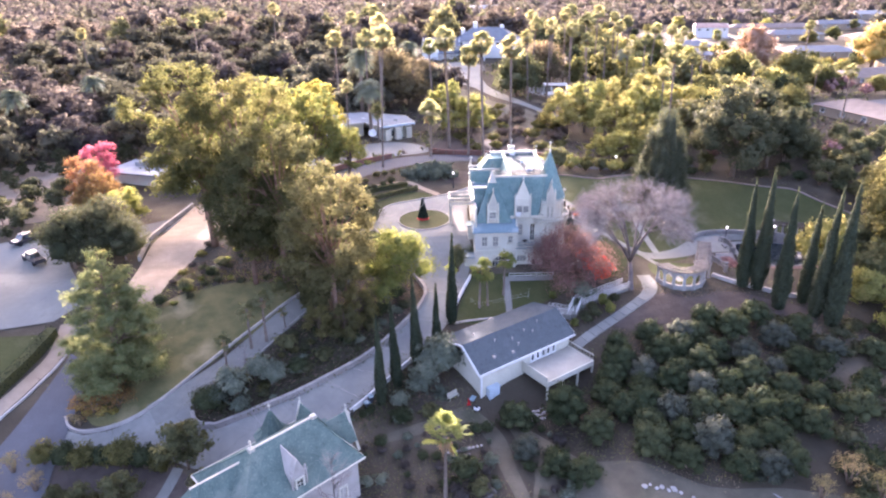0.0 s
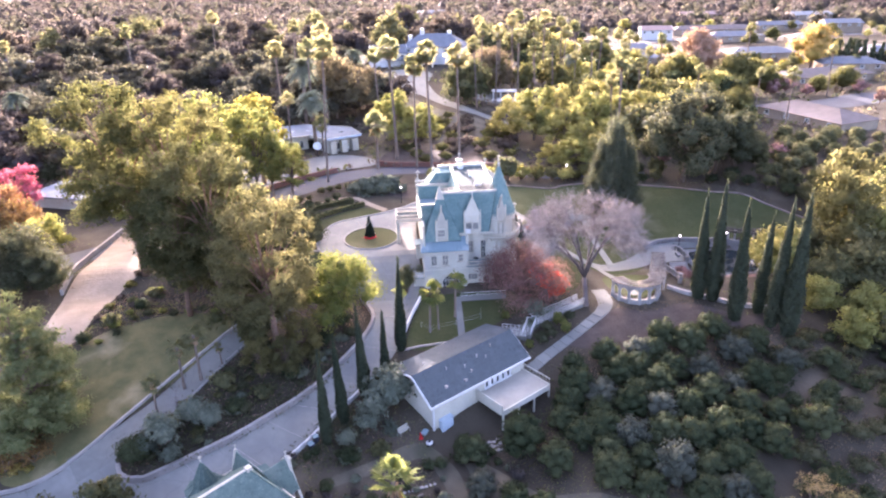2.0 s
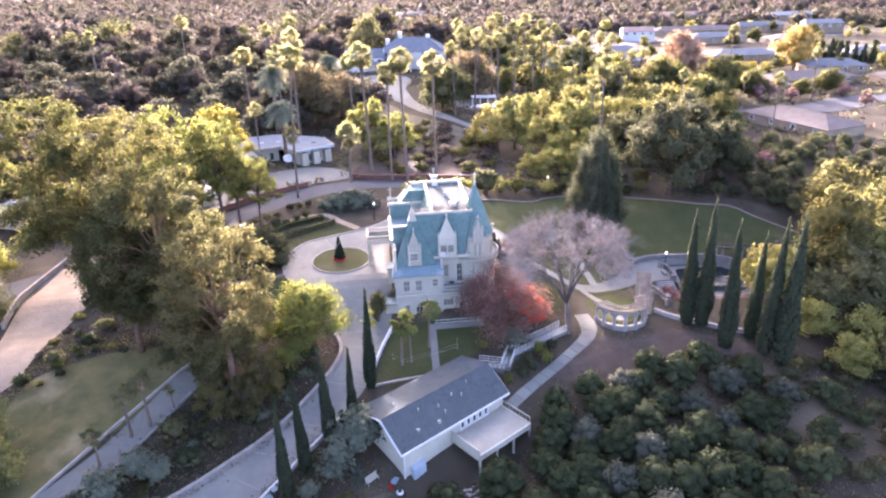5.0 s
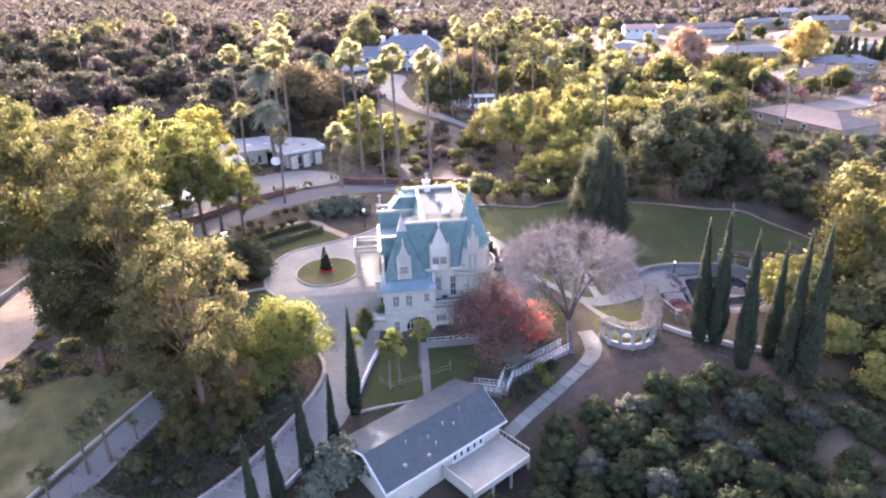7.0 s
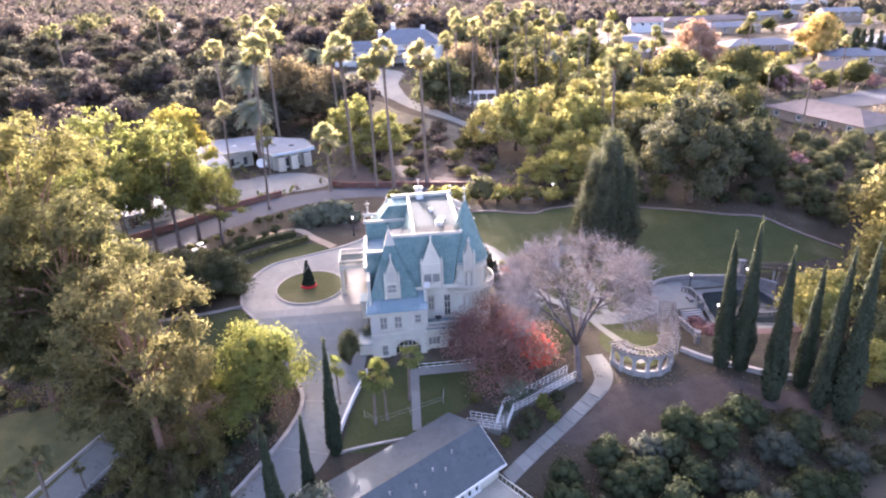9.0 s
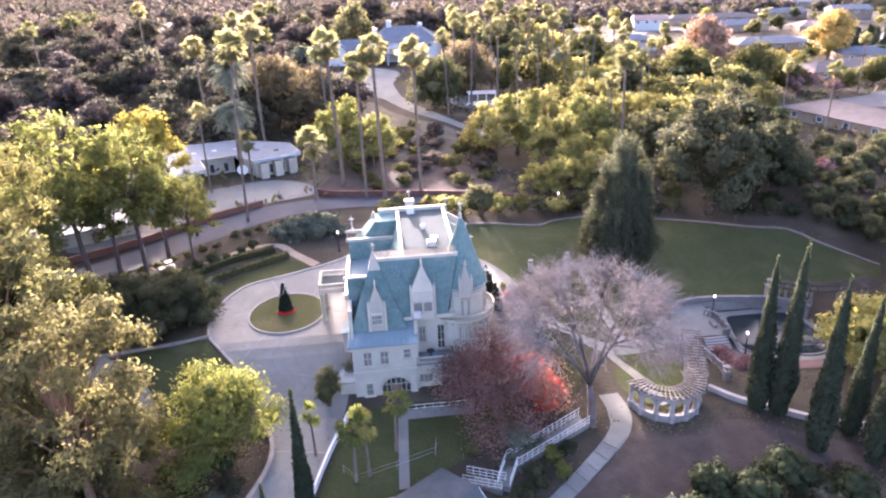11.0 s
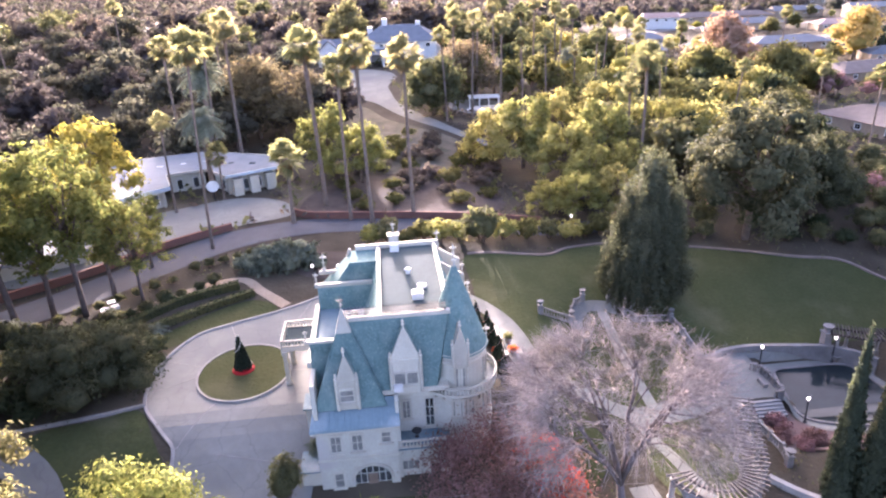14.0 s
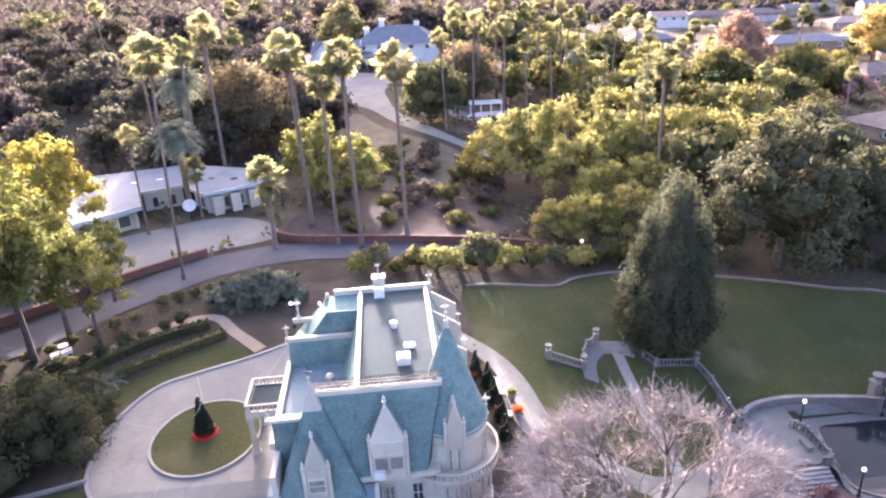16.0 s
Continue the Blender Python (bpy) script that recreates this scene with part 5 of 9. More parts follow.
# string courses, dentils and apron roof over the west front
hp("cornice", one_box(4.55, 12.0, FRONT - 0.3, FRONT + 0.1, 7.35, 7.6), M["trim"])
first_den = hp("dentil", one_box(4.75, 4.87, FRONT - 0.2, FRONT, 7.15, 7.35), M["trim"])
for i in range(1, 30):
    o = new("dentil", first_den.data)
    o.parent = house
    o.matrix_basis = Matrix.Translation((i * 0.24, 0, 0))
hp("string_course", one_box(4.8, 11.8, FRONT - 0.09, FRONT, 4.3, 4.5), M["trim"])
apron = bmesh.new()
solid(apron, [(4.45, 99.1, 7.6), (12.05, 99.1, 7.6), (12.05, 102.2, 7.6), (4.45, 102.2, 7.6)], [(4.5, 99.15, 7.8), (12.0, 99.15, 7.8), (12.0, 101.0, 9.35), (4.9, 101.0, 9.35)])
hp("apron_roof", apron, M["tin"], "blue-grey metal apron roof")
seam = bmesh.new()
for i in range(12):
    x = 4.9 + i * 0.62
    solid(seam, [(x, 99.15, 7.8), (x + 0.05, 99.15, 7.8), (x + 0.05, 100.9, 9.28), (x, 100.9, 9.28)], [(x, 99.1, 7.85), (x + 0.05, 99.1, 7.85), (x + 0.05, 100.85, 9.33), (x, 100.85, 9.33)])
hp("seam_work", seam, M["tin"])

# steep west pavilion roof
pav = bmesh.new()
P0, P1, PA = [(5.0, 100.2, 9.0), (11.0, 100.2, 9.0)], [(11.0, 103.2, 9.0), (5.0, 103.2, 9.0)], [(7.75, 102.5, 16.3), (8.1, 102.5, 16.3)]
solid(pav, P0 + P1, [PA[0], PA[1], (8.1, 102.7, 16.3), (7.75, 102.7, 16.3)])
hp("pavilion_roof", pav, M["slate"])
hips = bmesh.new()
tube(hips, [(5.0, 100.2, 9.0), (7.8, 102.5, 16.3)], [0.09, 0.09], 6)
tube(hips, [(11.0, 100.2, 9.0), (8.1, 102.5, 16.3)], [0.09, 0.09], 6)
hp("hip_ridge", hips, M["slate"])
cap = bmesh.new()
solid(cap, [(7.3, 101.9, 15.3), (8.6, 101.9, 15.3), (8.6, 102.9, 15.3), (7.3, 102.9, 15.3)], [(7.85, 102.5, 17.2), (8.0, 102.5, 17.2), (8.0, 102.65, 17.2), (7.85, 102.65, 17.2)])
hp("pavilion_cap", cap, M["trim"], "pointed cream cap on the pavilion roof")
side_roof = bmesh.new()
solid(side_roof, [(4.9, 102.4, 9.0), (8.0, 102.4, 9.0), (8.0, 106.6, 11.8), (4.9, 106.6, 11.8)], [(5.0, 102.5, 14.3), (8.0, 102.5, 14.3), (8.0, 102.9, 14.3), (5.0, 102.9, 14.3)])
hp("side_roof", side_roof, M["slate"])
hp("gable_parapet", one_box(4.6, 7.6, 102.35, 102.7, 14.25, 14.5), M["trim"])

# main front mansard slope, from wall head to the ridge
man = bmesh.new()
E0, E1 = [(8.0, 101.2, 9.7), (19.0, 101.6, 9.7)], [(8.0, 102.6, 16.4), (16.7, 102.6, 16.4)]
solid(man, [(8.0, 101.2, 9.7), (15.4, 101.2, 9.7), (15.9, 102.6, 9.7), (16.8, 106, 9.7), (8.0, 106, 9.7)], [(8.0, 102.6, 16.05), (16.5, 102.6, 16.05), (16.75, 102.65, 16.05), (16.75, 103.0, 16.05), (8.0, 103.0, 16.05)])
hp("mansard_front", man, M["slate"])
hp("ridge_cap", one_box(7.8, 16.9, 102.5, 102.95, 16.0, 16.3), M["trim"], "cream ridge parapet")
hp("eave_gutter", one_box(10.7, 16.0, 101.05, 101.3, 9.45, 9.8), M["trim"])
hp("soffit", one_box(10.7, 16.4, 101.2, 102.3, 9.3, 9.7), M["trim"])
crest = bmesh.new()
for z in (16.32, 16.62, 16.86):
    box(crest, 7.9, 16.6, 102.69, 102.75, z, z + 0.05)
for i in range(59):
    x = 7.9 + i * 0.148
    box(crest, x - 0.022, x + 0.022, 102.695, 102.745, 16.3, 16.95 if i % 2 else 17.12)
    lathe(crest, [(0.01, 0), (0.075, 0.07), (0.01, 0.16)], x, 102.72, 16.92 if i % 2 else 17.08, 5)
    if i % 4 == 1:
        lathe(crest, [(0.01, 0), (0.12, 0.1), (0.01, 0.2)], x, 102.72, 16.38, 6)
hp("roof_crest", crest, M["iron"], "black wrought-iron roof cresting")
weather = bmesh.new()
tube(weather, [(7.9, 102.72, 16.6), (7.9, 102.72, 18.4)], [0.04, 0.02], 5)
box(weather, 7.6, 8.2, 102.7, 102.74, 17.9, 17.96)
hp("weather_vane", weather, M["iron"])

# flat top behind the ridge and the lower roofs round it
hp("flat_roof", one_box(11.1, 16.7, 102.95, 117.6, 15.7, 15.95), M["flatroof"], "weathered pale flat roof")
east = bmesh.new()
solid(east, [(16.7, 104.8, 9.8), (19.4, 104.8, 9.8), (19.4, 119, 9.8), (16.7, 119, 9.8)], [(16.7, 104.8, 16.0), (16.9, 104.8, 16.0), (16.9, 118, 16.0), (16.7, 118, 16.0)])
hp("mansard_east", east, M["slate"])
for y in (109.6, 113.8, 117.5):
    rib = bmesh.new()
    solid(rib, [(16.6, y, 15.9), (19.5, y, 14.0), (19.5, y, 9.8), (16.6, y, 9.8)], [(16.6, y + 0.3, 15.9), (19.5, y + 0.3, 14.0), (19.5, y + 0.3, 9.8), (16.6, y + 0.3, 9.8)])
    hp("roof_parapet", rib, M["trim"])
west = bmesh.new()
solid(west, [(9.0, 103, 11.7), (11.1, 103, 11.7), (11.1, 117.6, 11.7), (9.4, 117.6, 11.7)], [(10.9, 103, 16.0), (11.1, 103, 16.0), (11.1, 117.6, 16.0), (10.9, 117.6, 16.0)])
hp("mansard_west", west, M["slate"])
hp("flat_parapet_west", one_box(10.85, 11.2, 103.0, 117.6, 15.95, 16.25), M["trim"])
hp("flat_parapet_east", one_box(16.6, 16.95, 103.0, 117.6, 15.95, 16.25), M["trim"])
hp("flat_parapet_rear", one_box(8.7, 17.3, 117.4, 117.75, 15.5, 16.4), M["trim"])
hp("terrace_roof", one_box(4.7, 11.0, 103, 113.2, 11.5, 11.9), M["tin"], "blue-grey metal roof terrace")
hp("terrace_edge", one_box(4.55, 4.95, 102.7, 113.2, 11.7, 12.3), M["trim"])
rear = bmesh.new()
solid(rear, [(4.9, 112.6, 11.8), (11.0, 112.6, 11.8), (11.0, 119.2, 11.8), (4.9, 119.2, 11.8)], [(4.9, 113.4, 14.0), (11.0, 113.4, 14.0), (11.0, 113.7, 14.0), (4.9, 113.7, 14.0)])
hp("rear_roof", rear, M["slate"])
hp("rear_parapet", one_box(4.6, 11.1, 113.35, 113.75, 13.95, 14.3), M["trim"])
wing = bmesh.new()
solid(wing, [(4.9, 113.7, 11.8), (11.2, 113.7, 11.8), (11.2, 119.2, 11.8), (4.9, 119.2, 11.8)], [(8.2, 114.5, 15.9), (11.2, 114.5, 15.9), (11.2, 117.5, 15.9), (8.2, 117.5, 15.9)])
hp("rear_wing_roof", wing, M["slate"])
hp("rear_wing_parapet", one_box(4.7, 8.4, 117.6, 117.95, 13.4, 13.75), M["trim"])
gab = bmesh.new()
solid(gab, [(7.2, 117.2, 14.0), (8.9, 117.2, 14.0), (8.9, 117.7, 14.0), (7.2, 117.7, 14.0)], [(8.0, 117.3, 16.2), (8.15, 117.3, 16.2), (8.15, 117.6, 16.2), (8.0, 117.6, 16.2)])
hp("gablet", gab, M["trim"])
hp("rear_slab", one_box(11.0, 19.2, 117.7, 119.3, 11.6, 12.0), M["tin"])

# chimney, vents and plant on the flat roof
ch = bmesh.new()
box(ch, 12.2, 13.2, 117.76, 118.6, 12.0, 17.0)
box(ch, 12.1, 13.3, 117.7, 118.7, 17.0, 17.15)
hp("chimney", ch, M["trim"], "tall cream chimney stack")
ac = bmesh.new()
box(ac, 12.25, 13.15, 116.2, 116.9, 15.95, 16.75)
lathe(ac, [(0.28, 0), (0.28, 0.06), (0.24, 0.08)], 12.7, 116.55, 16.75, 12)
hp("air_conditioner", ac, M["white"])
vent = bmesh.new()
box(vent, 13.9, 14.9, 105.4, 106.4, 15.95, 16.5)
box(vent, 14.0, 14.8, 105.5, 106.3, 16.5, 16.6)
hp("roof_vent", vent, M["white"])
hp("roof_hatch", one_box(14.5, 15.3, 107.6, 108.1, 15.95, 16.25), M["white"])
rv = bmesh.new()
lathe(rv, [(0.22, 0), (0.22, 0.3), (0.32, 0.35), (0.32, 0.5), (0.1, 0.62)], 13.8, 111.0, 15.95, 10)
hp("roof_vent", rv, M["white"])
tv = bmesh.new()
lathe(tv, [(0.3, 0), (0.28, 1.0), (0.36, 1.05), (0.36, 1.35), (0.12, 1.6)], 8.5, 109.0, 11.9, 10)
hp("roof_vent", tv, M["trim"])

for x, y, z, h in ((4.8, 113.5, 14.2, 1.5), (5.2, 118.0, 13.7, 2.0), (12.7, 118.2, 17.1, 1.5), (17.2, 117.6, 15.8, 1.8), (19.3, 109.8, 13.9, 1.5), (19.3, 113.9, 13.9, 1.5), (4.75, 102.5, 14.4, 1.2), (20.2, 104.6, 11.6, 1.9), (7.92, 102.57, 17.1, 0.7)):
    finial(house, x, y, z, h, HB)


def dormer(x, y, z, w, eave, apex, depth, panes):
    """A tall gabled wall dormer with side pinnacles and two or one windows."""
    root = bmesh.new()
    a, b = x - w / 2, x + w / 2
    hole_w = (w - 0.5) / panes
    holes = [(a + 0.22 + i * (hole_w + 0.06), a + 0.22 + i * (hole_w + 0.06) + hole_w - 0.05, z + 0.75, z + 1.95) for i in range(panes)]
    wall_y(root, a, b, z, z + eave, y, y + 0.25, holes)
    box(root, a, a + 0.2, y + 0.25, y + depth, z, z + eave)
    box(root, b - 0.2, b, y + 0.25, y + depth, z, z + eave)
    solid(root, [(a - 0.05, y - 0.03, z + eave), (b + 0.05, y - 0.03, z + eave), (b + 0.05, y + 0.3, z + eave), (a - 0.05, y + 0.3, z + eave)], [(x - 0.05, y - 0.03, z + apex), (x + 0.05, y - 0.03, z + apex), (x + 0.05, y + 0.3, z + apex), (x - 0.05, y + 0.3, z + apex)])
    box(root, a - 0.1, b + 0.1, y - 0.1, y + 0.05, z + eave - 0.1, z + eave + 0.08)
    ob = hp("dormer", root, M["trim"], "cream gabled dormer")
    roof = bmesh.new()
    solid(roof, [(a - 0.02, y + 0.3, z + eave), (b + 0.02, y + 0.3, z + eave), (b + 0.02, y + depth, z + eave), (a - 0.02, y + depth, z + eave)], [(x - 0.03, y + 0.3, z + apex - 0.12), (x + 0.03, y + 0.3, z + apex - 0.12), (x + 0.03, y + depth, z + apex - 0.12), (x - 0.03, y + depth, z + apex - 0.12)])
    hp("dormer_roof", roof, M["slate"], "", ob)
    for h in holes:
        window(house, h, y - 0.004, HB, bars=0, rails=0 if panes > 1 else 1, edge=0.02)
    for px in (a, b):
        pin = bmesh.new()
        lathe(pin, [(0.15, 0), (0.15, eave + 0.35), (0.19, eave + 0.4), (0.06, eave + 0.5), (0.13, eave + 0.65), (0.02, eave + 0.95)], px, y, z, 8)
        hp("pinnacle", pin, M["trim"], "", ob)
    tip = bmesh.new()
    lathe(tip, [(0.1, 0), (0.06, 0.25), (0.16, 0.4), (0.05, 0.5), (0.13, 0.65), (0.01, 0.9)], x, y + 0.12, z + apex - 0.05, 8)
    hp("dormer_finial", tip, M["trim"], "", ob)


dormer(12.85, 101.0, 9.6, 2.5, 3.2, 6.2, 1.4, 2)
dormer(7.9, 100.15, 9.0, 1.7, 2.7, 5.2, 1.4, 1)
hp("window_unit", one_box(11.75, 12.5, 100.6, 101.0, 9.9, 10.5), M["white"], "white window air conditioner")

# balcony over the bay
hp("balcony_floor", one_box(11.7, 16.5, 99.75, 102.1, 4.45, 4.65), M["tin"], "blue-grey balcony floor")


def balusters(name, line, z, h, parent, shift, step=0.3, r=0.07):
    """A rail on turned balusters along a line."""
    bm = bmesh.new()
    for a, b in zip(line, line[1:]):
        a, b = (Vector((*q, z(*q) if callable(z) else z)) for q in (a, b))
        d = b - a
        flat = math.hypot(d.x, d.y)
        m = Matrix.Translation(a) @ Matrix.Rotation(math.atan2(d.y, d.x), 4, "Z") @ Matrix.Rotation(-math.atan2(d.z, flat), 4, "Y")
        box(bm, -0.08, d.length + 0.08, -0.11, 0.11, h - 0.14, h, m)
        box(bm, -0.08, d.length + 0.08, -0.11, 0.11, 0, 0.12, m)
        n = max(1, int(d.length / step))
        for i in range(n + 1):
            p = a + d * i / n
            lathe(bm, [(r * 0.7, 0.1), (r * 1.25, h * 0.35), (r * 0.55, h * 0.62), (r * 0.8, h - 0.12)], p.x, p.y, p.z, 6)
    return part(name, bm, M["trim"], parent, "", shift)


balusters("balcony_rail", [(11.8, 99.85), (16.4, 99.85), (16.4, 102)], 4.65, 0.75, house, HB)
finial(house, 16.4, 99.85, 5.3, 0.9, HB, False)
hp("balcony_table", lathe(bmesh.new(), [(0.2, 0), (0.05, 0.05), (0.05, 0.6), (0.45, 0.64), (0.45, 0.68)], 13.4, 101.2, 4.65, 10), M["iron"])

# round tower
TX, TY = 17.5, 104.3
tw = bmesh.new()
lathe(tw, [(3.0, -0.8), (3.0, 4.3), (3.1, 4.35), (3.1, 4.6), (3.0, 4.65), (3.0, 8.2), (3.35, 8.4), (3.55, 8.55), (3.55, 8.7), (2.5, 8.72), (2.5, 12.0), (2.75, 12.15), (2.75, 12.3), (0.3, 12.3)], TX, TY, 0, 36)
tower_wall = hp("tower_wall", tw, M["stucco"], "round pale stucco tower", smooth=False)
cone = lathe(bmesh.new(), [(2.8, 12.1), (2.7, 12.35), (2.1, 14.0), (1.3, 16.4), (0.05, 19.9)], TX, TY, 0, 36)
hp("tower_roof", cone, M["slate"], "conical teal shingled tower roof")
crown_tip = bmesh.new()
lathe(crown_tip, [(0.5, 0), (0.32, 0.6), (0.05, 1.7), (0.02, 1.75)], TX, TY, 18.4, 10)
for i in range(8):
    a = i * math.pi / 4
    solid(crown_tip, [(TX + 0.45 * math.cos(a + d), TY + 0.45 * math.sin(a + d), 18.45) for d in (-0.3, 0, 0.3)], [(TX + 0.62 * math.cos(a + d), TY + 0.62 * math.sin(a + d)  , 17.9) for d in (-0.02, 0, 0.02)])
hp("tower_cap", crown_tip, M["trim"])
finial(house, TX, TY, 19.9, 1.7, HB)
for z0, z1 in ((8.7, 8.85), (9.35, 9.5)):
    rb = arc_band(3.37, 3.56, z0, z1, 100, 420, 48)
    bmesh.ops.translate(rb, vec=(TX, TY, 0), verts=rb.verts)
    hp("tower_rail", rb, M["trim"], "cream ring balustrade")
bal = lathe(bmesh.new(), [(0.06, 0), (0.1, 0.2), (0.05, 0.35), (0.06, 0.52)], 3.46, 0, 8.84, 5)
first_bal = hp("baluster", bal, M["trim"])
first_bal.data.transform(Matrix.Translation(Vector(HB)))
first_bal.matrix_basis = Matrix.Translation((TX - HB[0], TY - HB[1], -HB[2])) @ Matrix.Rotation(radians(100), 4, "Z")
for i in range(1, 60):
    o = new("baluster", first_bal.data)
    o.parent = house
    o.matrix_basis = Matrix.Translation((TX - HB[0], TY - HB[1], -HB[2])) @ Matrix.Rotation(radians(100 + i * 5.4), 4, "Z")
first_con = hp("bracket", one_box(3.0, 3.4, -0.1, 0.1, 8.05, 8.35), M["trim"])
first_con.data.transform(Matrix.Translation(Vector(HB)))
first_con.matrix_basis = Matrix.Translation((TX - HB[0], TY - HB[1], -HB[2]))
for i in range(1, 24):
    o = new("bracket", first_con.data)
    o.parent = house
    o.matrix_basis = Matrix.Translation((TX - HB[0], TY - HB[1], -HB[2])) @ Matrix.Rotation(radians(i * 15), 4, "Z")
for ang, r, z0, z1, w in ((-97, 3.0, 6.3, 8.0, 0.85), (-77, 3.0, 6.3, 8.0, 0.85), (-40, 3.0, 6.3, 8.0, 0.85), (-87, 3.0, 1.2, 3.2, 0.9), (-45, 3.0, 1.2, 3.2, 0.9), (-90, 2.5, 9.0, 11.0, 0.85), (-20, 2.5, 9.0, 11.0, 0.85)):
    m = Matrix.Translation((TX, TY, 0)) @ Matrix.Rotation(radians(ang + 90), 4, "Z")
    window(house, (-w / 2, w / 2, z0, z1), -r - 0.03, HB, m)
td = bmesh.new()
m = Matrix.Translation((TX, TY, 0))
box(td, -0.6, 0.6, -2.95, -2.0, 11.4, 13.0, m)
hp("drum_band", lathe(bmesh.new(), [(2.5, 11.2), (2.62, 11.25), (2.62, 11.45), (2.5, 11.5)], TX, TY, 0, 36), M["trim"])
solid(td, [(TX - 0.65, TY - 3.0, 13.0), (TX + 0.65, TY - 3.0, 13.0), (TX + 0.65, TY - 1.6, 13.0), (TX - 0.65, TY - 1.6, 13.0)], [(TX - 0.04, TY - 3.0, 15.1), (TX + 0.04, TY - 3.0, 15.1), (TX + 0.04, TY - 1.2, 15.1), (TX - 0.04, TY - 1.2, 15.1)])
td_ob = hp("tower_dormer", td, M["trim"])
for s in (-0.65, 0.65):
    hp("pinnacle", lathe(bmesh.new(), [(0.13, 0), (0.13, 2.2), (0.18, 2.25), (0.05, 2.4), (0.12, 2.55), (0.01, 2.8)], TX + s, TY - 2.95, 11.4, 8), M["trim"], "", td_ob)
hp("dormer_finial", lathe(bmesh.new(), [(0.09, 0), (0.05, 0.2), (0.2, 0.4), (0.05, 0.55), (0.14, 0.7), (0.01, 0.95)], TX, TY - 2.9, 15.0, 8), M["trim"], "", td_ob)

# carriage porch
porch = bmesh.new()
box(porch, 0.9, 4.9, 110.9, 115.0, 8.5, 8.95)
hp("porch_roof", porch, M["trim"], "flat-roofed cream carriage porch")
hp("porch_deck", one_box(1.1, 4.8, 111.1, 114.8, 8.95, 9.0), M["flatroof"])
balusters("porch_rail", [(4.8, 111.0), (1.0, 111.0), (1.0, 114.9), (4.8, 114.9)], 8.95, 0.75, house, HB)
for y in (111.1, 114.8):
    hp("porch_column", lathe(bmesh.new(), [(0.36, 4.4), (0.36, 4.9), (0.26, 5.0), (0.24, 7.9), (0.36, 8.1), (0.36, 8.5)], 1.2, y, 0, 12), M["trim"])
# side bay and the small white annexe
hp("side_bay", one_box(3.9, 4.9, 102.6, 104.6, 5.2, 7.6), M["trim"])
hp("side_bay_roof", one_box(3.7, 4.9, 102.4, 104.8, 7.6, 7.75), M["tin"])
hp("annexe", one_box(3.2, 4.9, 99.9, 102.6, -0.8, 2.9), M["trim"], "small cream annexe")
hp("annexe_roof", one_box(3.1, 4.9, 99.8, 102.6, 2.9, 3.05), M["tin"])
hp("entrance_step", one_box(8.4, 10.4, 97.6, FRONT, -0.5, 0.4), M["concrete"])
rail = bmesh.new()
for i in range(9):
    tube(rail, [(10.4 + i * 0.9, 97.2, -0.3), (10.4 + i * 0.9, 97.2, 1.2)], [0.03, 0.03], 5)
for z in (0.75, 1.2):
    tube(rail, [(10.4, 97.2, z), (17.6, 97.2, z)], [0.035, 0.035], 5)
hp("front_railing", rail, M["white"], "white pipe railing")

# east side: stepped garden wall, decked fir trees behind it
for x, y, z in ((23.3, 117.0, 4.95), (23.45, 114.2, 4.6), (23.6, 111.4, 4.15)):
    w = thing("garden_wall", x, y, z - 1.0, -3, "short cream garden wall with a capping", "wall", "stepped garden walls")
    part("panel", one_box(-0.14, 0.14, -1.3, 1.35, -1.6, 0.85), M["trim"], w)
    part("capping", one_box(-0.24, 0.24, -1.3, 1.4, 0.85, 1.0), M["trim"], w)
    part("pier", one_box(-0.32, 0.32, -1.7, -1.15, -1.6, 1.2), M["trim"], w)
    part("pier_cap", one_box(-0.4, 0.4, -1.8, -1.05, 1.2, 1.32), M["trim"], w)
for x, y in ((24.3, 112.4), (24.2, 115.0)):
    pot = thing("flower_pot", x, y, ground_z(x, y) + 0.1, 0, "grey stone pot with red flowers beside the wall", "flower pot", "pots on the walk")
    part("pot", lathe(bmesh.new(), [(0.25, 0), (0.42, 0.5), (0.46, 0.7), (0.38, 0.7), (0.36, 0.6)], n=12), M["stone"], pot)
    prng = np.random.default_rng(int(y * 10))
    new("foliage", cloud("foliage", leaves(prng, prng.normal(size=(340, 3)) * np.array([0.22, 0.22, 0.16]) + np.array([0, 0, 0.9]), 0.12), M["leaf_scarlet" if y < 114 else "leaf_palm"])).parent = pot
curved = arc_band(3.6, 3.85, -1.5, 0.9, -75, 10, 16)
bow = thing("bow_wall", 19.6, 102.8, 0.9, 0, "curved cream wall below the tower", "wall")
part("panel", curved, M["trim"], bow)
plant([lambda: shrub("red_flowers", 302, 0.9, 1.2, M["leaf_scarlet"], "low bush of red flowers beside the house", clumps=24, per=9, size=0.11)], [(22.6, 113.4, 0.7), (21.2, 119.2, 1.2)], 52)


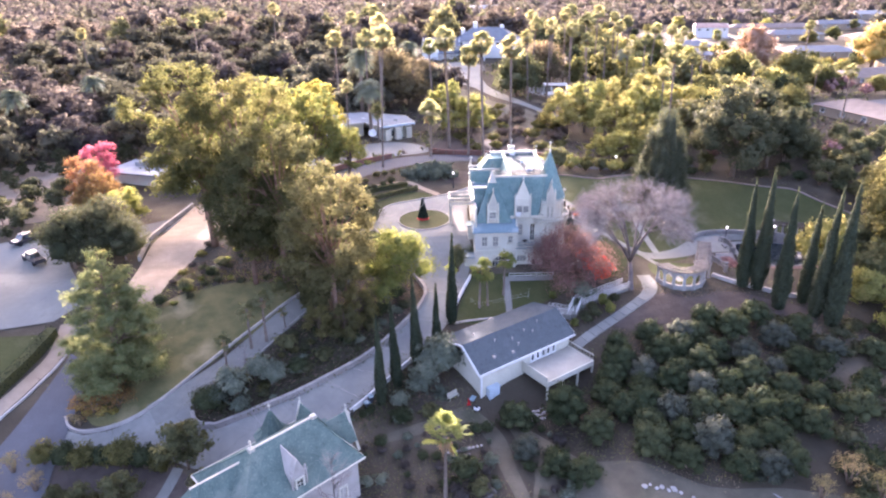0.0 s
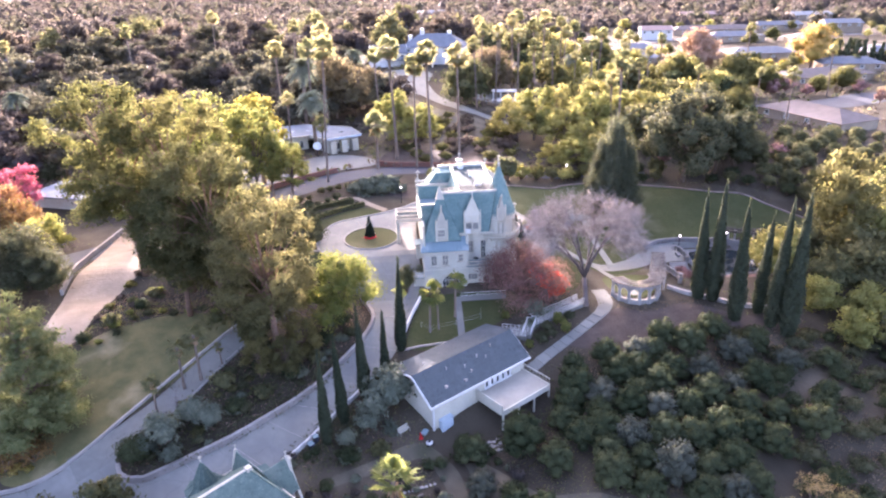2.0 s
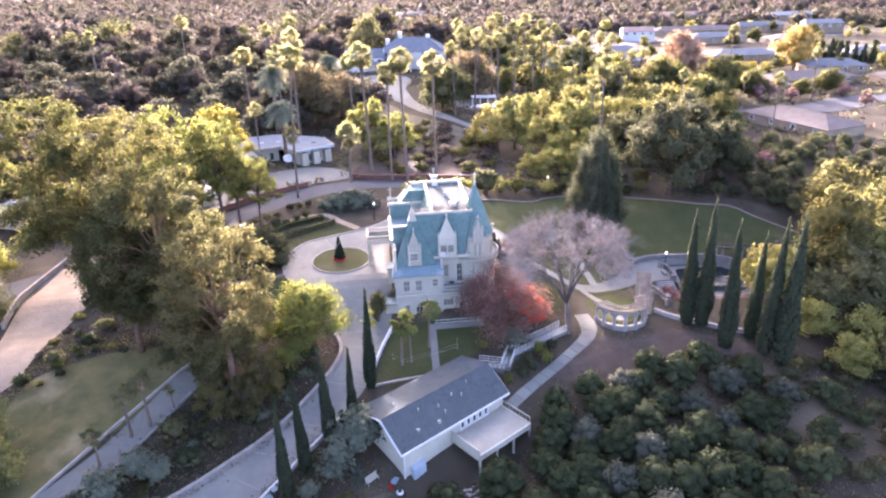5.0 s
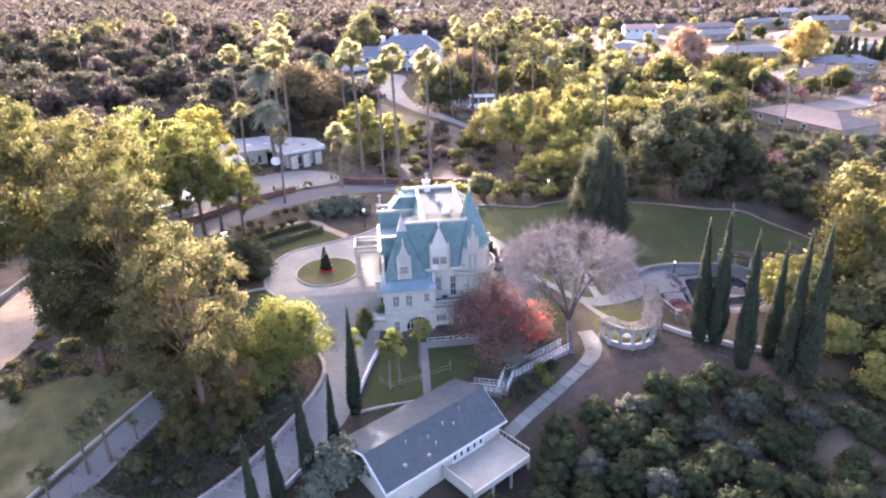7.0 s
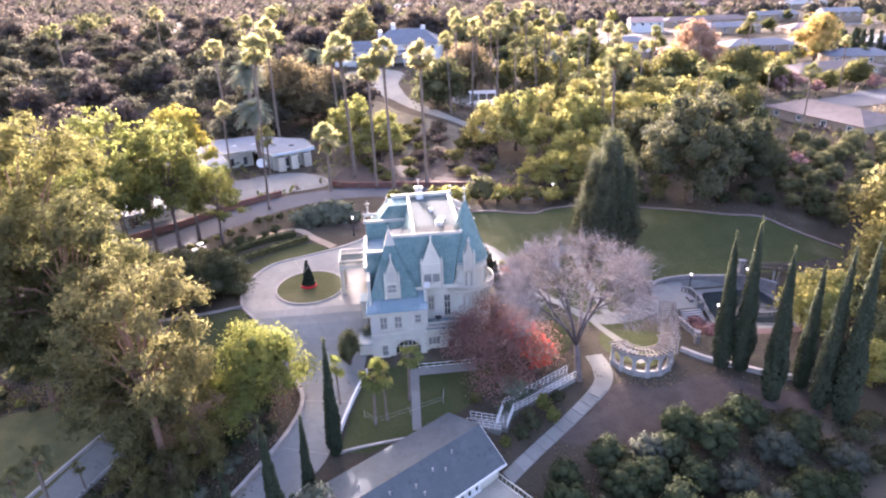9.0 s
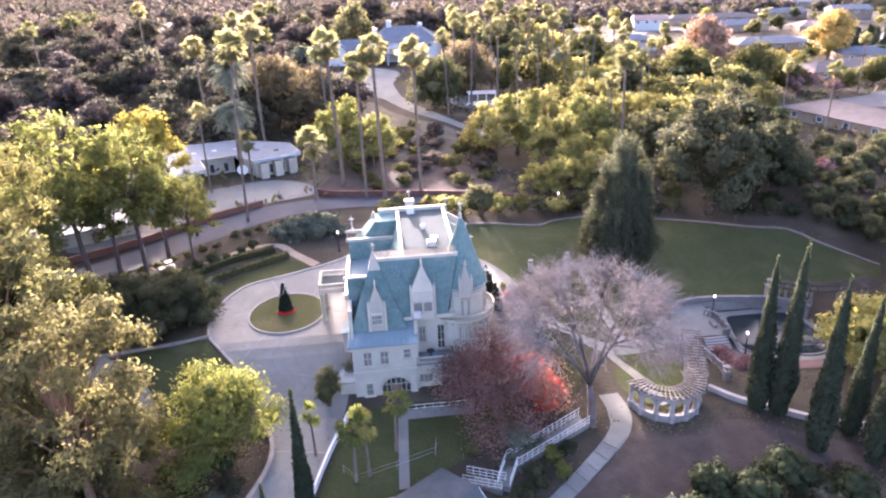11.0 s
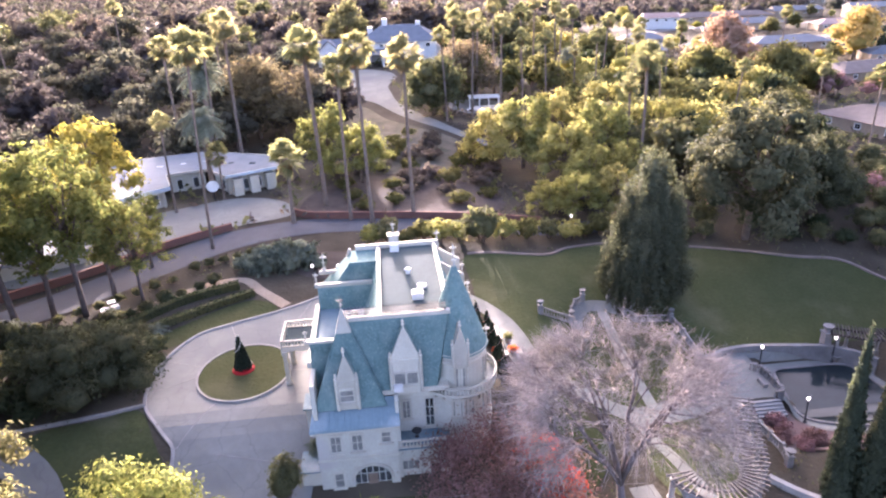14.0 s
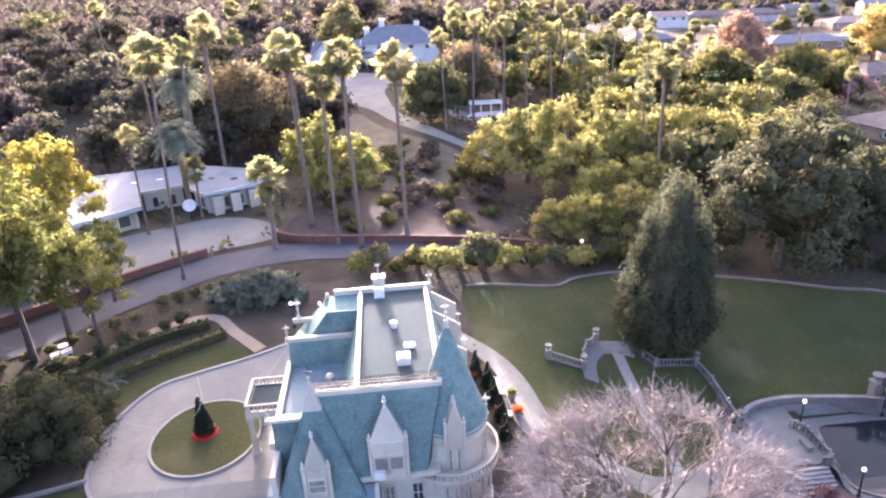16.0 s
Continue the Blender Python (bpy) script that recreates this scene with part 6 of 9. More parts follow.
# ---- outbuilding with a deck, below the house ----
OB = thing("outbuilding", 2.0, 74.0, -5.0, 34.6, "cream outbuilding with a grey shingled gable roof", "house")
holes = [(9.0 + i * 0.98, 9.55 + i * 0.98, 2.72, 4.2) for i in range(5)]
b_wall = wall_y(bmesh.new(), 0.3, 16.2, -1.2, 4.55, -3.3, -3.05, holes)
part("wall", b_wall, M["cream"], OB)
part("wall", one_box(0.3, 16.2, 4.25, 4.5, 0.5, 6.0), M["cream"], OB)
for x in (0.3, 15.95):
    g = bmesh.new()
    pts = [(-3.05, -1.2), (4.25, -1.2), (4.25, 6.0), (0, 6.9), (-3.05, 4.5)]
    solid(g, [(x, *p) for p in pts], [(x + 0.25, *p) for p in pts])
    bmesh.ops.recalc_face_normals(g, faces=g.faces[:])
    part("gable_wall", g, M["cream"], OB)
for h in holes:
    window(OB, h, -3.3, bars=0, rails=0, frame_mat=M["white"])
roof = bmesh.new()
R1 = 7.0
for e, ez in ((-3.85, 4.3), (5.0, 5.75)):
    solid(roof, [(-0.3, e, ez), (16.8, e, ez), (16.8, 0, R1), (-0.3, 0, R1)], [(-0.3, e, ez + 0.16), (16.8, e, ez + 0.16), (16.8, 0, R1 + 0.18), (-0.3, 0, R1 + 0.18)])
bmesh.ops.recalc_face_normals(roof, faces=roof.faces[:])
part("roof", roof, M["greyroof"], OB)
part("fascia", one_box(-0.32, 16.82, -3.92, -3.84, 4.2, 4.5), M["white"], OB)
for a, b in (((-0.34, -3.9, 4.25), (-0.34, 0, 6.98)), ((-0.34, 0, 6.98), (-0.34, 5.0, 5.7)), ((16.84, -3.9, 4.25), (16.84, 0, 6.98))):
    part("barge_board", tube(bmesh.new(), [a, b], [0.13, 0.13], 4), M["white"], OB)
part("corner_board", one_box(0.2, 0.42, -3.38, -3.2, -1.2, 4.4), M["white"], OB)
for x, y in ((3.0, -2.6), (4.4, -1.0), (7.0, -1.6), (7.4, -2.4), (9.4, -1.2), (10.6, -1.7), (6.0, -2.9), (12.2, -0.8), (2.6, 1.4)):
    z = R1 + 0.2 + (y * 0.7 if y < 0 else -y * 0.25)
    v = bmesh.new()
    if int(x * 10) % 3:
        lathe(v, [(0.07, -0.1), (0.07, 0.25), (0.12, 0.28), (0.12, 0.36), (0.02, 0.4)], x, y, z, 8)
    else:
        box(v, x - 0.2, x + 0.2, y - 0.16, y + 0.16, z - 0.15, z + 0.14)
    part("roof_vent", v, M["kerb"], OB)
shed = bmesh.new()
box(shed, 1.1, 2.9, -4.0, -3.35, -1.1, 1.75)
box(shed, 1.05, 2.95, -4.05, -3.32, 1.75, 1.82)
cab = part("storage_cabinet", shed, M["bluedoor"], OB, "pale blue double-door storage cabinet")
for x in (1.15, 2.03):
    part("cabinet_door", one_box(x, x + 0.82, -4.05, -4.0, -0.95, 1.65), M["bluedoor"], cab)
part("deck_floor", one_box(7.4, 16.0, -8.2, -3.4, 2.4, 2.6), M["deck"], OB, "tan timber deck")
part("deck_beam", one_box(7.4, 16.0, -8.32, -8.15, 1.9, 2.68), M["cream"], OB)
part("deck_side", one_box(7.28, 7.45, -8.2, -3.4, 1.9, 3.4), M["cream"], OB, "solid cream deck parapet")
part("deck_side", one_box(15.95, 16.1, -8.2, -3.4, 1.9, 2.65), M["cream"], OB)
dr = bmesh.new()
for i in range(9):
    tube(dr, [(16.0, -8.1 + i * 0.57, 2.6), (16.0, -8.1 + i * 0.57, 3.5)], [0.04, 0.04], 4)
box(dr, 15.95, 16.05, -8.2, -3.5, 3.45, 3.55)
part("deck_railing", dr, M["cream"], OB)
for x in (7.5, 10.3, 13.1, 15.9):
    part("deck_post", one_box(x - 0.11, x + 0.11, -8.3, -8.08, -2.2, 2.0), M["cream"], OB)
# Added panel; its dark colour paints the shade below the deck.
part("deck_shade_wall", one_box(7.6, 15.8, -3.6, -3.4, -1.2, 2.2), M["dark"], OB)

# ---- carriage house by the lower drive ----
CH = thing("carriage_house", -18.5, 54.8, -7.2, 43.0, "stone carriage house with teal shingled hip roofs", "house")
part("wall", one_box(-6.5, 6.8, -4.7, 4.8, -2.0, 6.65), M["stone"], CH)
cr = bmesh.new()
lo = [(-7.2, -5.3, 6.6), (7.4, -5.3, 6.6), (7.4, 5.4, 6.6), (-7.2, 5.4, 6.6)]
hi = [(-2.9, -0.9, 11.2), (4.3, -0.9, 11.2), (4.3, -0.6, 11.2), (-2.9, -0.6, 11.2)]
solid(cr, lo, hi)
part("roof", cr, M["slate_old"], CH)
part("ridge_cap", one_box(-3.0, 4.4, -0.87, -0.63, 11.1, 11.34), M["trim"], CH)
for x in (-3.0, 4.3):
    part("ridge_block", one_box(x - 0.3, x + 0.3, -1.05, -0.45, 11.0, 11.45), M["trim"], CH)
finial(CH, -3.0, -0.75, 11.4, 1.1)
for a, b in ((lo[0], hi[0]), (lo[1], hi[1]), (lo[2], hi[2]), (lo[3], hi[3])):
    part("hip_ridge", tube(bmesh.new(), [a, b], [0.1, 0.1], 5), M["slate_old"], CH)
ed = bmesh.new()
for a, b in zip(lo, lo[1:] + lo[:1]):
    tube(ed, [a, b], [0.12, 0.12], 5)
part("eave_gutter", ed, M["trim"], CH)
wg = bmesh.new()
solid(wg, [(-11.5, -3.0, 5.4), (-5.0, -3.0, 5.4), (-5.0, 3.2, 5.4), (-11.5, 3.2, 5.4)], [(-9.2, -0.2, 9.8), (-4.0, -0.2, 9.8), (-4.0, 0.1, 9.8), (-9.2, 0.1, 9.8)])
part("wing_roof", wg, M["slate_old"], CH)
part("wing_wall", one_box(-11, -6.5, -2.6, 2.8, -2.0, 5.4), M["stone"], CH)
part("wing_ridge", one_box(-9.3, -3.8, -0.14, 0.04, 9.75, 9.92), M["trim"], CH)
part("wing_gutter", one_box(-11.6, -5.2, -3.1, -2.92, 5.35, 5.55), M["trim"], CH)
part("pinnacle", lathe(bmesh.new(), [(0.28, 5.0), (0.28, 7.4), (0.36, 7.5), (0.1, 7.7), (0.22, 8.0), (0.02, 8.5)], -10.4, -2.6, 0, 8), M["trim"], CH)
dd = bmesh.new()
box(dd, -1.0, 0.6, -4.6, -2.0, 6.5, 8.6)
solid(dd, [(-1.05, -4.65, 8.6), (0.65, -4.65, 8.6), (0.65, -2.0, 8.6), (-1.05, -2.0, 8.6)], [(-0.25, -4.65, 10.6), (-0.15, -4.65, 10.6), (-0.15, -1.0, 10.6), (-0.25, -1.0, 10.6)])
cd = part("dormer", dd, M["stone"], CH, "weathered cream gabled dormer")
window(CH, (-0.6, 0.2, 7.0, 8.2), -4.7)
for s in (-1.0, 0.6):
    part("pinnacle", lathe(bmesh.new(), [(0.14, 0), (0.14, 2.8), (0.2, 2.85), (0.05, 3.0), (0.13, 3.2), (0.01, 3.5)], s, -4.6, 6.2, 8), M["stone"], cd)
tur_line = [(2.15, 7.7), (1.65, 7.95), (1.2, 8.4), (0.88, 9.1), (0.48, 10.0), (0.04, 10.9)]
part("turret_roof", lathe(bmesh.new(), [(1.95, 7.6)] + tur_line, 2.1, 4.7, -0.6, 10), M["slate_old"], CH)
for i in range(10):
    a = radians(36 * i)
    part("turret_rib", tube(bmesh.new(), [(2.1 + r * math.cos(a), 4.7 + r * math.sin(a), z - 0.57) for r, z in tur_line], [0.06] * 6, 4), M["slate_old"], CH)
part("turret_wall", lathe(bmesh.new(), [(1.45, -2), (1.45, 7.4), (1.7, 7.5), (1.7, 7.7)], 2.1, 4.7, -0.6, 16), M["stone"], CH)
finial(CH, 2.1, 4.7, 10.0, 1.3)
gr = bmesh.new()
solid(gr, [(4.9, 0.2, 5.9), (7.3, 0.2, 5.9), (7.3, 5.0, 5.9), (4.9, 5.0, 5.9)], [(6.05, -0.4, 9.0), (6.15, -0.4, 9.0), (6.15, 5.0, 9.0), (6.05, 5.0, 9.0)])
part("cross_gable_roof", gr, M["slate_old"], CH)
gp = bmesh.new()
solid(gp, [(4.7, 4.9, 4.6), (7.5, 4.9, 4.6), (7.5, 5.2, 4.6), (4.7, 5.2, 4.6)], [(6.0, 4.9, 9.3), (6.2, 4.9, 9.3), (6.2, 5.2, 9.3), (6.0, 5.2, 9.3)])
part("gable_parapet", gp, M["trim"], CH)
eg = bmesh.new()
solid(eg, [(5.3, -1.6, 5.8), (9.1, -1.6, 5.8), (9.1, 2.0, 5.8), (5.3, 2.0, 5.8)], [(4.8, 0.15, 8.9), (9.0, 0.15, 8.9), (9.0, 0.25, 8.9), (4.8, 0.25, 8.9)])
part("cross_gable_roof", eg, M["slate_old"], CH)
egp = bmesh.new()
solid(egp, [(8.9, -1.9, 4.6), (9.2, -1.9, 4.6), (9.2, 2.3, 4.6), (8.9, 2.3, 4.6)], [(8.9, 0.1, 9.15), (9.2, 0.1, 9.15), (9.2, 0.3, 9.15), (8.9, 0.3, 9.15)])
part("gable_parapet", egp, M["trim"], CH)
part("east_wall", one_box(6.8, 8.75, -1.1, 2.5, -2, 6.2), M["stone"], CH)
finial(CH, 9.05, 0.2, 9.1, 0.8)
finial(CH, 6.1, 5.05, 9.2, 0.8)
chs = bmesh.new()
box(chs, 9.6, 10.2, 1.2, 1.8, -1.5, 7.4)
box(chs, 9.52, 10.28, 1.12, 1.88, 7.4, 7.55)
part("chimney", chs, M["trim"], CH)
part("porch_roof", one_box(6.5, 10.0, 3.6, 6.8, 3.6, 3.9), M["slate_old"], CH)
for x, y in ((9.8, 3.8), (9.8, 6.6)):
    part("porch_post", one_box(x - 0.1, x + 0.1, y - 0.1, y + 0.1, -1.5, 3.6), M["trim"], CH)
for x in (-4.5, -1.5, 1.5, 4.2):
    window(CH, (x, x + 0.9, 2.2, 3.9), -4.73)

# ---- ramp with a white railing, and the round pergola ----
ramp_line = [(19.8, 88.0), (24.0, 90.2), (28.3, 92.5)]
RZ = [0.2, 0.5, 0.8]
turn_line = [(15.2, 87.4), (18.6, 85.6), (19.8, 88.0)]
ramp = thing("ramp", 24.5, 91.5, 0, 0, "white-railed concrete ramp beside a bare tree", "ramp")
rb = bmesh.new()
for line, zs in ((ramp_line, RZ), (turn_line, [-0.5, -0.15, 0.2])):
    for (a, b), (za, zb) in zip(zip(line, line[1:]), zip(zs, zs[1:])):
        a, b = Vector((*a, za)), Vector((*b, zb))
        s = Vector((-(b - a).y, (b - a).x, 0)).normalized() * (0.75 if line is ramp_line else 0.6)
        solid(rb, [a - s - Vector((0, 0, 1.2)), b - s - Vector((0, 0, 1.2)), b + s - Vector((0, 0, 1.2)), a + s - Vector((0, 0, 1.2))], [a - s, b - s, b + s, a + s])
        for sg in (-1, 1):
            rr = bmesh.new()
            for h in (0.25, 0.6, 1.0):
                tube(rr, [a + s * sg + Vector((0, 0, h)), b + s * sg + Vector((0, 0, h))], [0.035, 0.035], 5)
            n = max(3, int((b - a).length / 0.6))
            for i in range(n + 1):
                p = a.lerp(b, i / n) + s * sg
                tube(rr, [p, p + Vector((0, 0, 1.05))], [0.03, 0.03], 5)
            part("railing", rr, M["white"], ramp, "white pipe railing", (24.5, 91.5, 0))
part("ramp_floor", rb, M["concrete"], ramp, "", (24.5, 91.5, 0))

PX, PY, PZ, PR = 37.8, 95.2, 0.3, 3.5
perg = thing("pergola", PX, PY, PZ, 0, "round stone pergola with radiating timber rafters", "pergola")
pw = arc_band(PR, PR + 0.4, -2.0, 0.75, 190, 357, 28)
part("parapet", pw, M["stone_pergola"], perg, "curved whitish stone parapet")
for i in range(8):
    a = radians(188 + i * 24.5)
    col = lathe(bmesh.new(), [(0.36, -0.5), (0.36, 0.8), (0.25, 0.9), (0.22, 2.5), (0.32, 2.65), (0.32, 2.8)], (PR + 0.2) * math.cos(a), (PR + 0.2) * math.sin(a), 0, 10)
    part("column", col, M["stone_pergola"], perg)
    if i < 7:
        ar = bmesh.new()
        for k in range(8):
            u0, u1 = k / 8, (k + 1) / 8
            for t0, t1 in ((u0, u1),):
                A0, A1 = a + radians(24.5) * t0, a + radians(24.5) * t1
                zA, zB = 1.6 + 0.9 * math.sin(math.pi * t0), 1.6 + 0.9 * math.sin(math.pi * t1)
                pts = [((PR + r) * math.cos(A), (PR + r) * math.sin(A), z) for A, r, z in ((A0, 0.05, zA), (A1, 0.05, zB), (A1, 0.35, zB), (A0, 0.35, zA))]
                solid(ar, pts, [(p[0], p[1], 2.75) for p in pts])
        bmesh.ops.remove_doubles(ar, verts=ar.verts, dist=0.001)
        part("arch", ar, M["stone_pergola"], perg)
for rr_ in (PR + 0.2, PR - 0.9):
    part("ring_beam", arc_band(rr_ - 0.09, rr_ + 0.09, 2.8, 3.0, 186, 366, 36), M["grey_timber"], perg)
raf = one_box(PR - 1.5, PR + 0.8, -0.045, 0.045, 3.0, 3.17)
first = part("rafter", raf, M["grey_timber"], perg)
first.matrix_basis = Matrix.Rotation(radians(186), 4, "Z")
for i in range(1, 24):
    o = new("rafter", first.data)
    o.parent = perg
    o.matrix_basis = Matrix.Rotation(radians(186 + i * 7.9), 4, "Z")
arm = thing("pergola_walk", 43.4, 99.6, 0.1, 0, "straight grey timber pergola over the garden stairs", "pergola")
AW = (43.4, 99.6, 0.1)
arm_dir = (Vector((45.0, 104.2)) - Vector((41.8, 95.6))).normalized()
arm_m = Matrix.Translation((41.8, 95.6, 0)) @ Matrix.Rotation(math.atan2(arm_dir.y, arm_dir.x), 4, "Z")
for yy in (-0.85, 0.85):
    part("beam", one_box(-0.3, 9.4, yy - 0.09, yy + 0.09, 2.75, 2.95, m=arm_m), M["grey_timber"], arm, "", AW)
    for xx in (0.2, 3.2, 6.2, 9.0):
        p = arm_m @ Vector((xx, yy, 0))
        part("column", lathe(bmesh.new(), [(0.28, -2.4), (0.28, 0.6), (0.19, 0.7), (0.17, 2.5), (0.26, 2.6), (0.26, 2.75)], p.x, p.y, 0, 10), M["stone"], arm, "", AW)
for i in range(16):
    part("rafter", one_box(0.6 * i - 0.05, 0.6 * i + 0.05, -1.15, 1.15, 2.95, 3.1, m=arm_m), M["grey_timber"], arm, "", AW)
setting("wall_stair_garden", border(curve_through([(43.5, 96), (45.5, 93.6), (48.5, 91.6), (53, 89.2), (60, 87.5)], 5), 0.5, -0.5, 0.6), M["stone"], "low stone garden wall", "wall")


fence = thing("wire_fence", 3.7, 89.3, ground_z(3.7, 89.3), 0, "light fence of thin posts and two rails on the lawn", "fence")
FB = (3.7, 89.3, ground_z(3.7, 89.3))
fence_line = [(3.7, 89.3), (4.9, 88.0), (8.8, 89.1), (12.7, 90.3), (12.9, 91.6)]
for (ax, ay), (bx, by) in zip(fence_line, fence_line[1:]):
    a, b = Vector((ax, ay, ground_z(ax, ay))), Vector((bx, by, ground_z(bx, by)))
    for h in (0.55, 1.0):
        part("rail", tube(bmesh.new(), [a + Vector((0, 0, h)), b + Vector((0, 0, h))], [0.014, 0.014], 4), M["kerb"], fence, "", FB)
    part("post", tube(bmesh.new(), [a - Vector((0, 0, 0.2)), a + Vector((0, 0, 1.1))], [0.025, 0.025], 5), M["kerb"], fence, "", FB)
setting("wall_lawn_low", border([(0.9, 84.9), (3.0, 85.3), (5.5, 85.6), (8.4, 85.9)], 0.25, -0.4, 0.25), M["kerb"], "low pale kerb below the front lawn", "kerb")


# ---- balustrades of the garden ----
def curve_2d(pts):
    return [(p[0], p[1]) for p in curve_through(pts, 2)]


def balustrade(line, ends=(True, True), lift=0.05, name="balustrade"):
    z = ground_z(*line[0]) + lift
    ob = thing(name, line[0][0], line[0][1], z, 0, "pale stone garden balustrade with urns on its piers", "balustrade")
    b = (line[0][0], line[0][1], z)
    balusters("rail", line, lambda x, y: ground_z(x, y) + lift, 0.9, ob, b, 0.38, 0.1).data.materials[0] = M["stone_grey"]
    for x, y in line[1:-1]:
        part("post", lathe(bmesh.new(), [(0.22, -0.4), (0.22, 0.95), (0.27, 0.98), (0.27, 1.04)], x, y, ground_z(x, y) + lift, 4, 45), M["stone_grey"], ob, "", b)
    for (x, y), here in ((line[0], ends[0]), (line[-1], ends[1])):
        if here:
            part("pier", lathe(bmesh.new(), [(0.38, -0.6), (0.38, 1.0), (0.45, 1.05), (0.45, 1.15)], x, y, ground_z(x, y) + lift, 4, 45), M["stone_grey"], ob, "", b)
            part("urn", lathe(bmesh.new(), [(0.18, 1.13), (0.1, 1.26), (0.34, 1.5), (0.42, 1.7), (0.36, 1.72)], x, y, ground_z(x, y) + lift, 10), M["stone_grey"], ob, "", b)
    return ob


balustrade([(29.9, 123.7), (33.9, 123.8)])
balustrade([(33.9, 123.8), (34.4, 125.6), (35.2, 127.0), (36.5, 127.9)], (False, True))
balustrade([(40.0, 127.9), (41.3, 125.6), (42.3, 124.2), (46.7, 123.8)])
balustrade([(46.7, 123.8), (47.4, 121.3), (47.5, 118.0), (47.4, 115.0)], (False, True))
balustrade(curve_2d([(52.0, 114.0), (52.8, 113.2), (53.0, 112.0), (52.9, 109.4), (52.5, 108.6), (51.9, 108.7)]), (False, False))
balustrade([(47.2, 106.5), (47.0, 103.4), (46.8, 101.3), (46.7, 99.2), (46.2, 97.4)])
setting("seat_pond", one_box(51.6, 52.1, 110.4, 111.8, -1.3, -0.65), M["stone_grey"], "plain stone garden seat", "bench")
pier = thing("stone_pier", 62.9, 116.9, -2.0, 0, "tall grey stone gate pier with an urn", "pier", "gate piers")
part("shaft", one_box(-0.45, 0.45, -0.45, 0.45, -0.6, 2.9), M["stone_grey"], pier)
part("capital", one_box(-0.58, 0.58, -0.58, 0.58, 2.9, 3.12), M["stone_grey"], pier)
part("urn", lathe(bmesh.new(), [(0.26, 3.15), (0.16, 3.3), (0.5, 3.6), (0.62, 3.9), (0.5, 3.92)], 0, 0, 0, 10), M["stone_grey"], pier)
planter = thing("stone_planter", 63.6, 115.6, -2.25, 0, "round grey stone planter on the pond walk", "planter")
part("bowl", lathe(bmesh.new(), [(0.3, 0.0), (0.34, 0.15), (0.5, 0.5), (0.62, 0.85), (0.52, 0.85), (0.42, 0.6)], 0, 0, 0, 14), M["stone_grey"], planter)
# curved arbor that runs on from the pier: columns, two beams and dark rafters across them
arb = thing("arbor", 66.5, 115, -1.6, 0, "curved dark timber arbor on grey stone columns", "arbor")
AB = (66.5, 115, -1.6)
arb_mid = curve_through([(63.3, 117.0), (65.0, 116.0), (67.0, 115.0), (69.6, 114.5), (72.4, 114.3), (75.2, 114.6), (77.6, 115.4)], 6)
for off in (-0.75, 0.75):
    side = strip(arb_mid, [1.5, 1.5])
    run = side[:len(side) // 2] if off > 0 else side[len(side) // 2:]
    part("beam", level_band(run, 0.16, 1.0, 1.24), M["dark_timber"], arb, "", AB)
    for i in (6, 15, 24, 33):
        cx, cy = run[min(i, len(run) - 1)]
        part("column", lathe(bmesh.new(), [(0.3, -2.6), (0.3, -1.1), (0.2, -1.0), (0.18, 0.8), (0.28, 0.9), (0.28, 1.0)], cx, cy, 0, 10), M["stone"], arb, "", AB)
for i in range(1, len(arb_mid) - 1):
    (ax, ay), (bx, by) = arb_mid[i - 1][:2], arb_mid[i + 1][:2]
    raft = one_box(-0.055, 0.055, -1.5, 1.5, 1.24, 1.42, m=Matrix.Translation((arb_mid[i][0], arb_mid[i][1], 0)) @ Matrix.Rotation(math.atan2(by - ay, bx - ax), 4, "Z"))
    part("rafter", raft, M["dark_timber"], arb, "", AB)


# ---- lamps, tree with lights, bench ----
def lamp_post(h=3.4):
    ob = thing("lamp_post", 0, 0, 0, 0, "black iron lamp post with a white globe", "lamp", "garden lamps")
    part("post", lathe(bmesh.new(), [(0.2, -0.2), (0.2, 0.3), (0.09, 0.45), (0.07, h - 0.5), (0.16, h - 0.4), (0.16, h - 0.3)], n=8), M["iron"], ob)
    part("globe", lathe(bmesh.new(), [(0.08, h - 0.3), (0.15, h - 0.2), (0.18, h - 0.06), (0.14, h + 0.07), (0.03, h + 0.13)], n=12), M["globe"], ob, "white glass globe", smooth=True)
    return ob


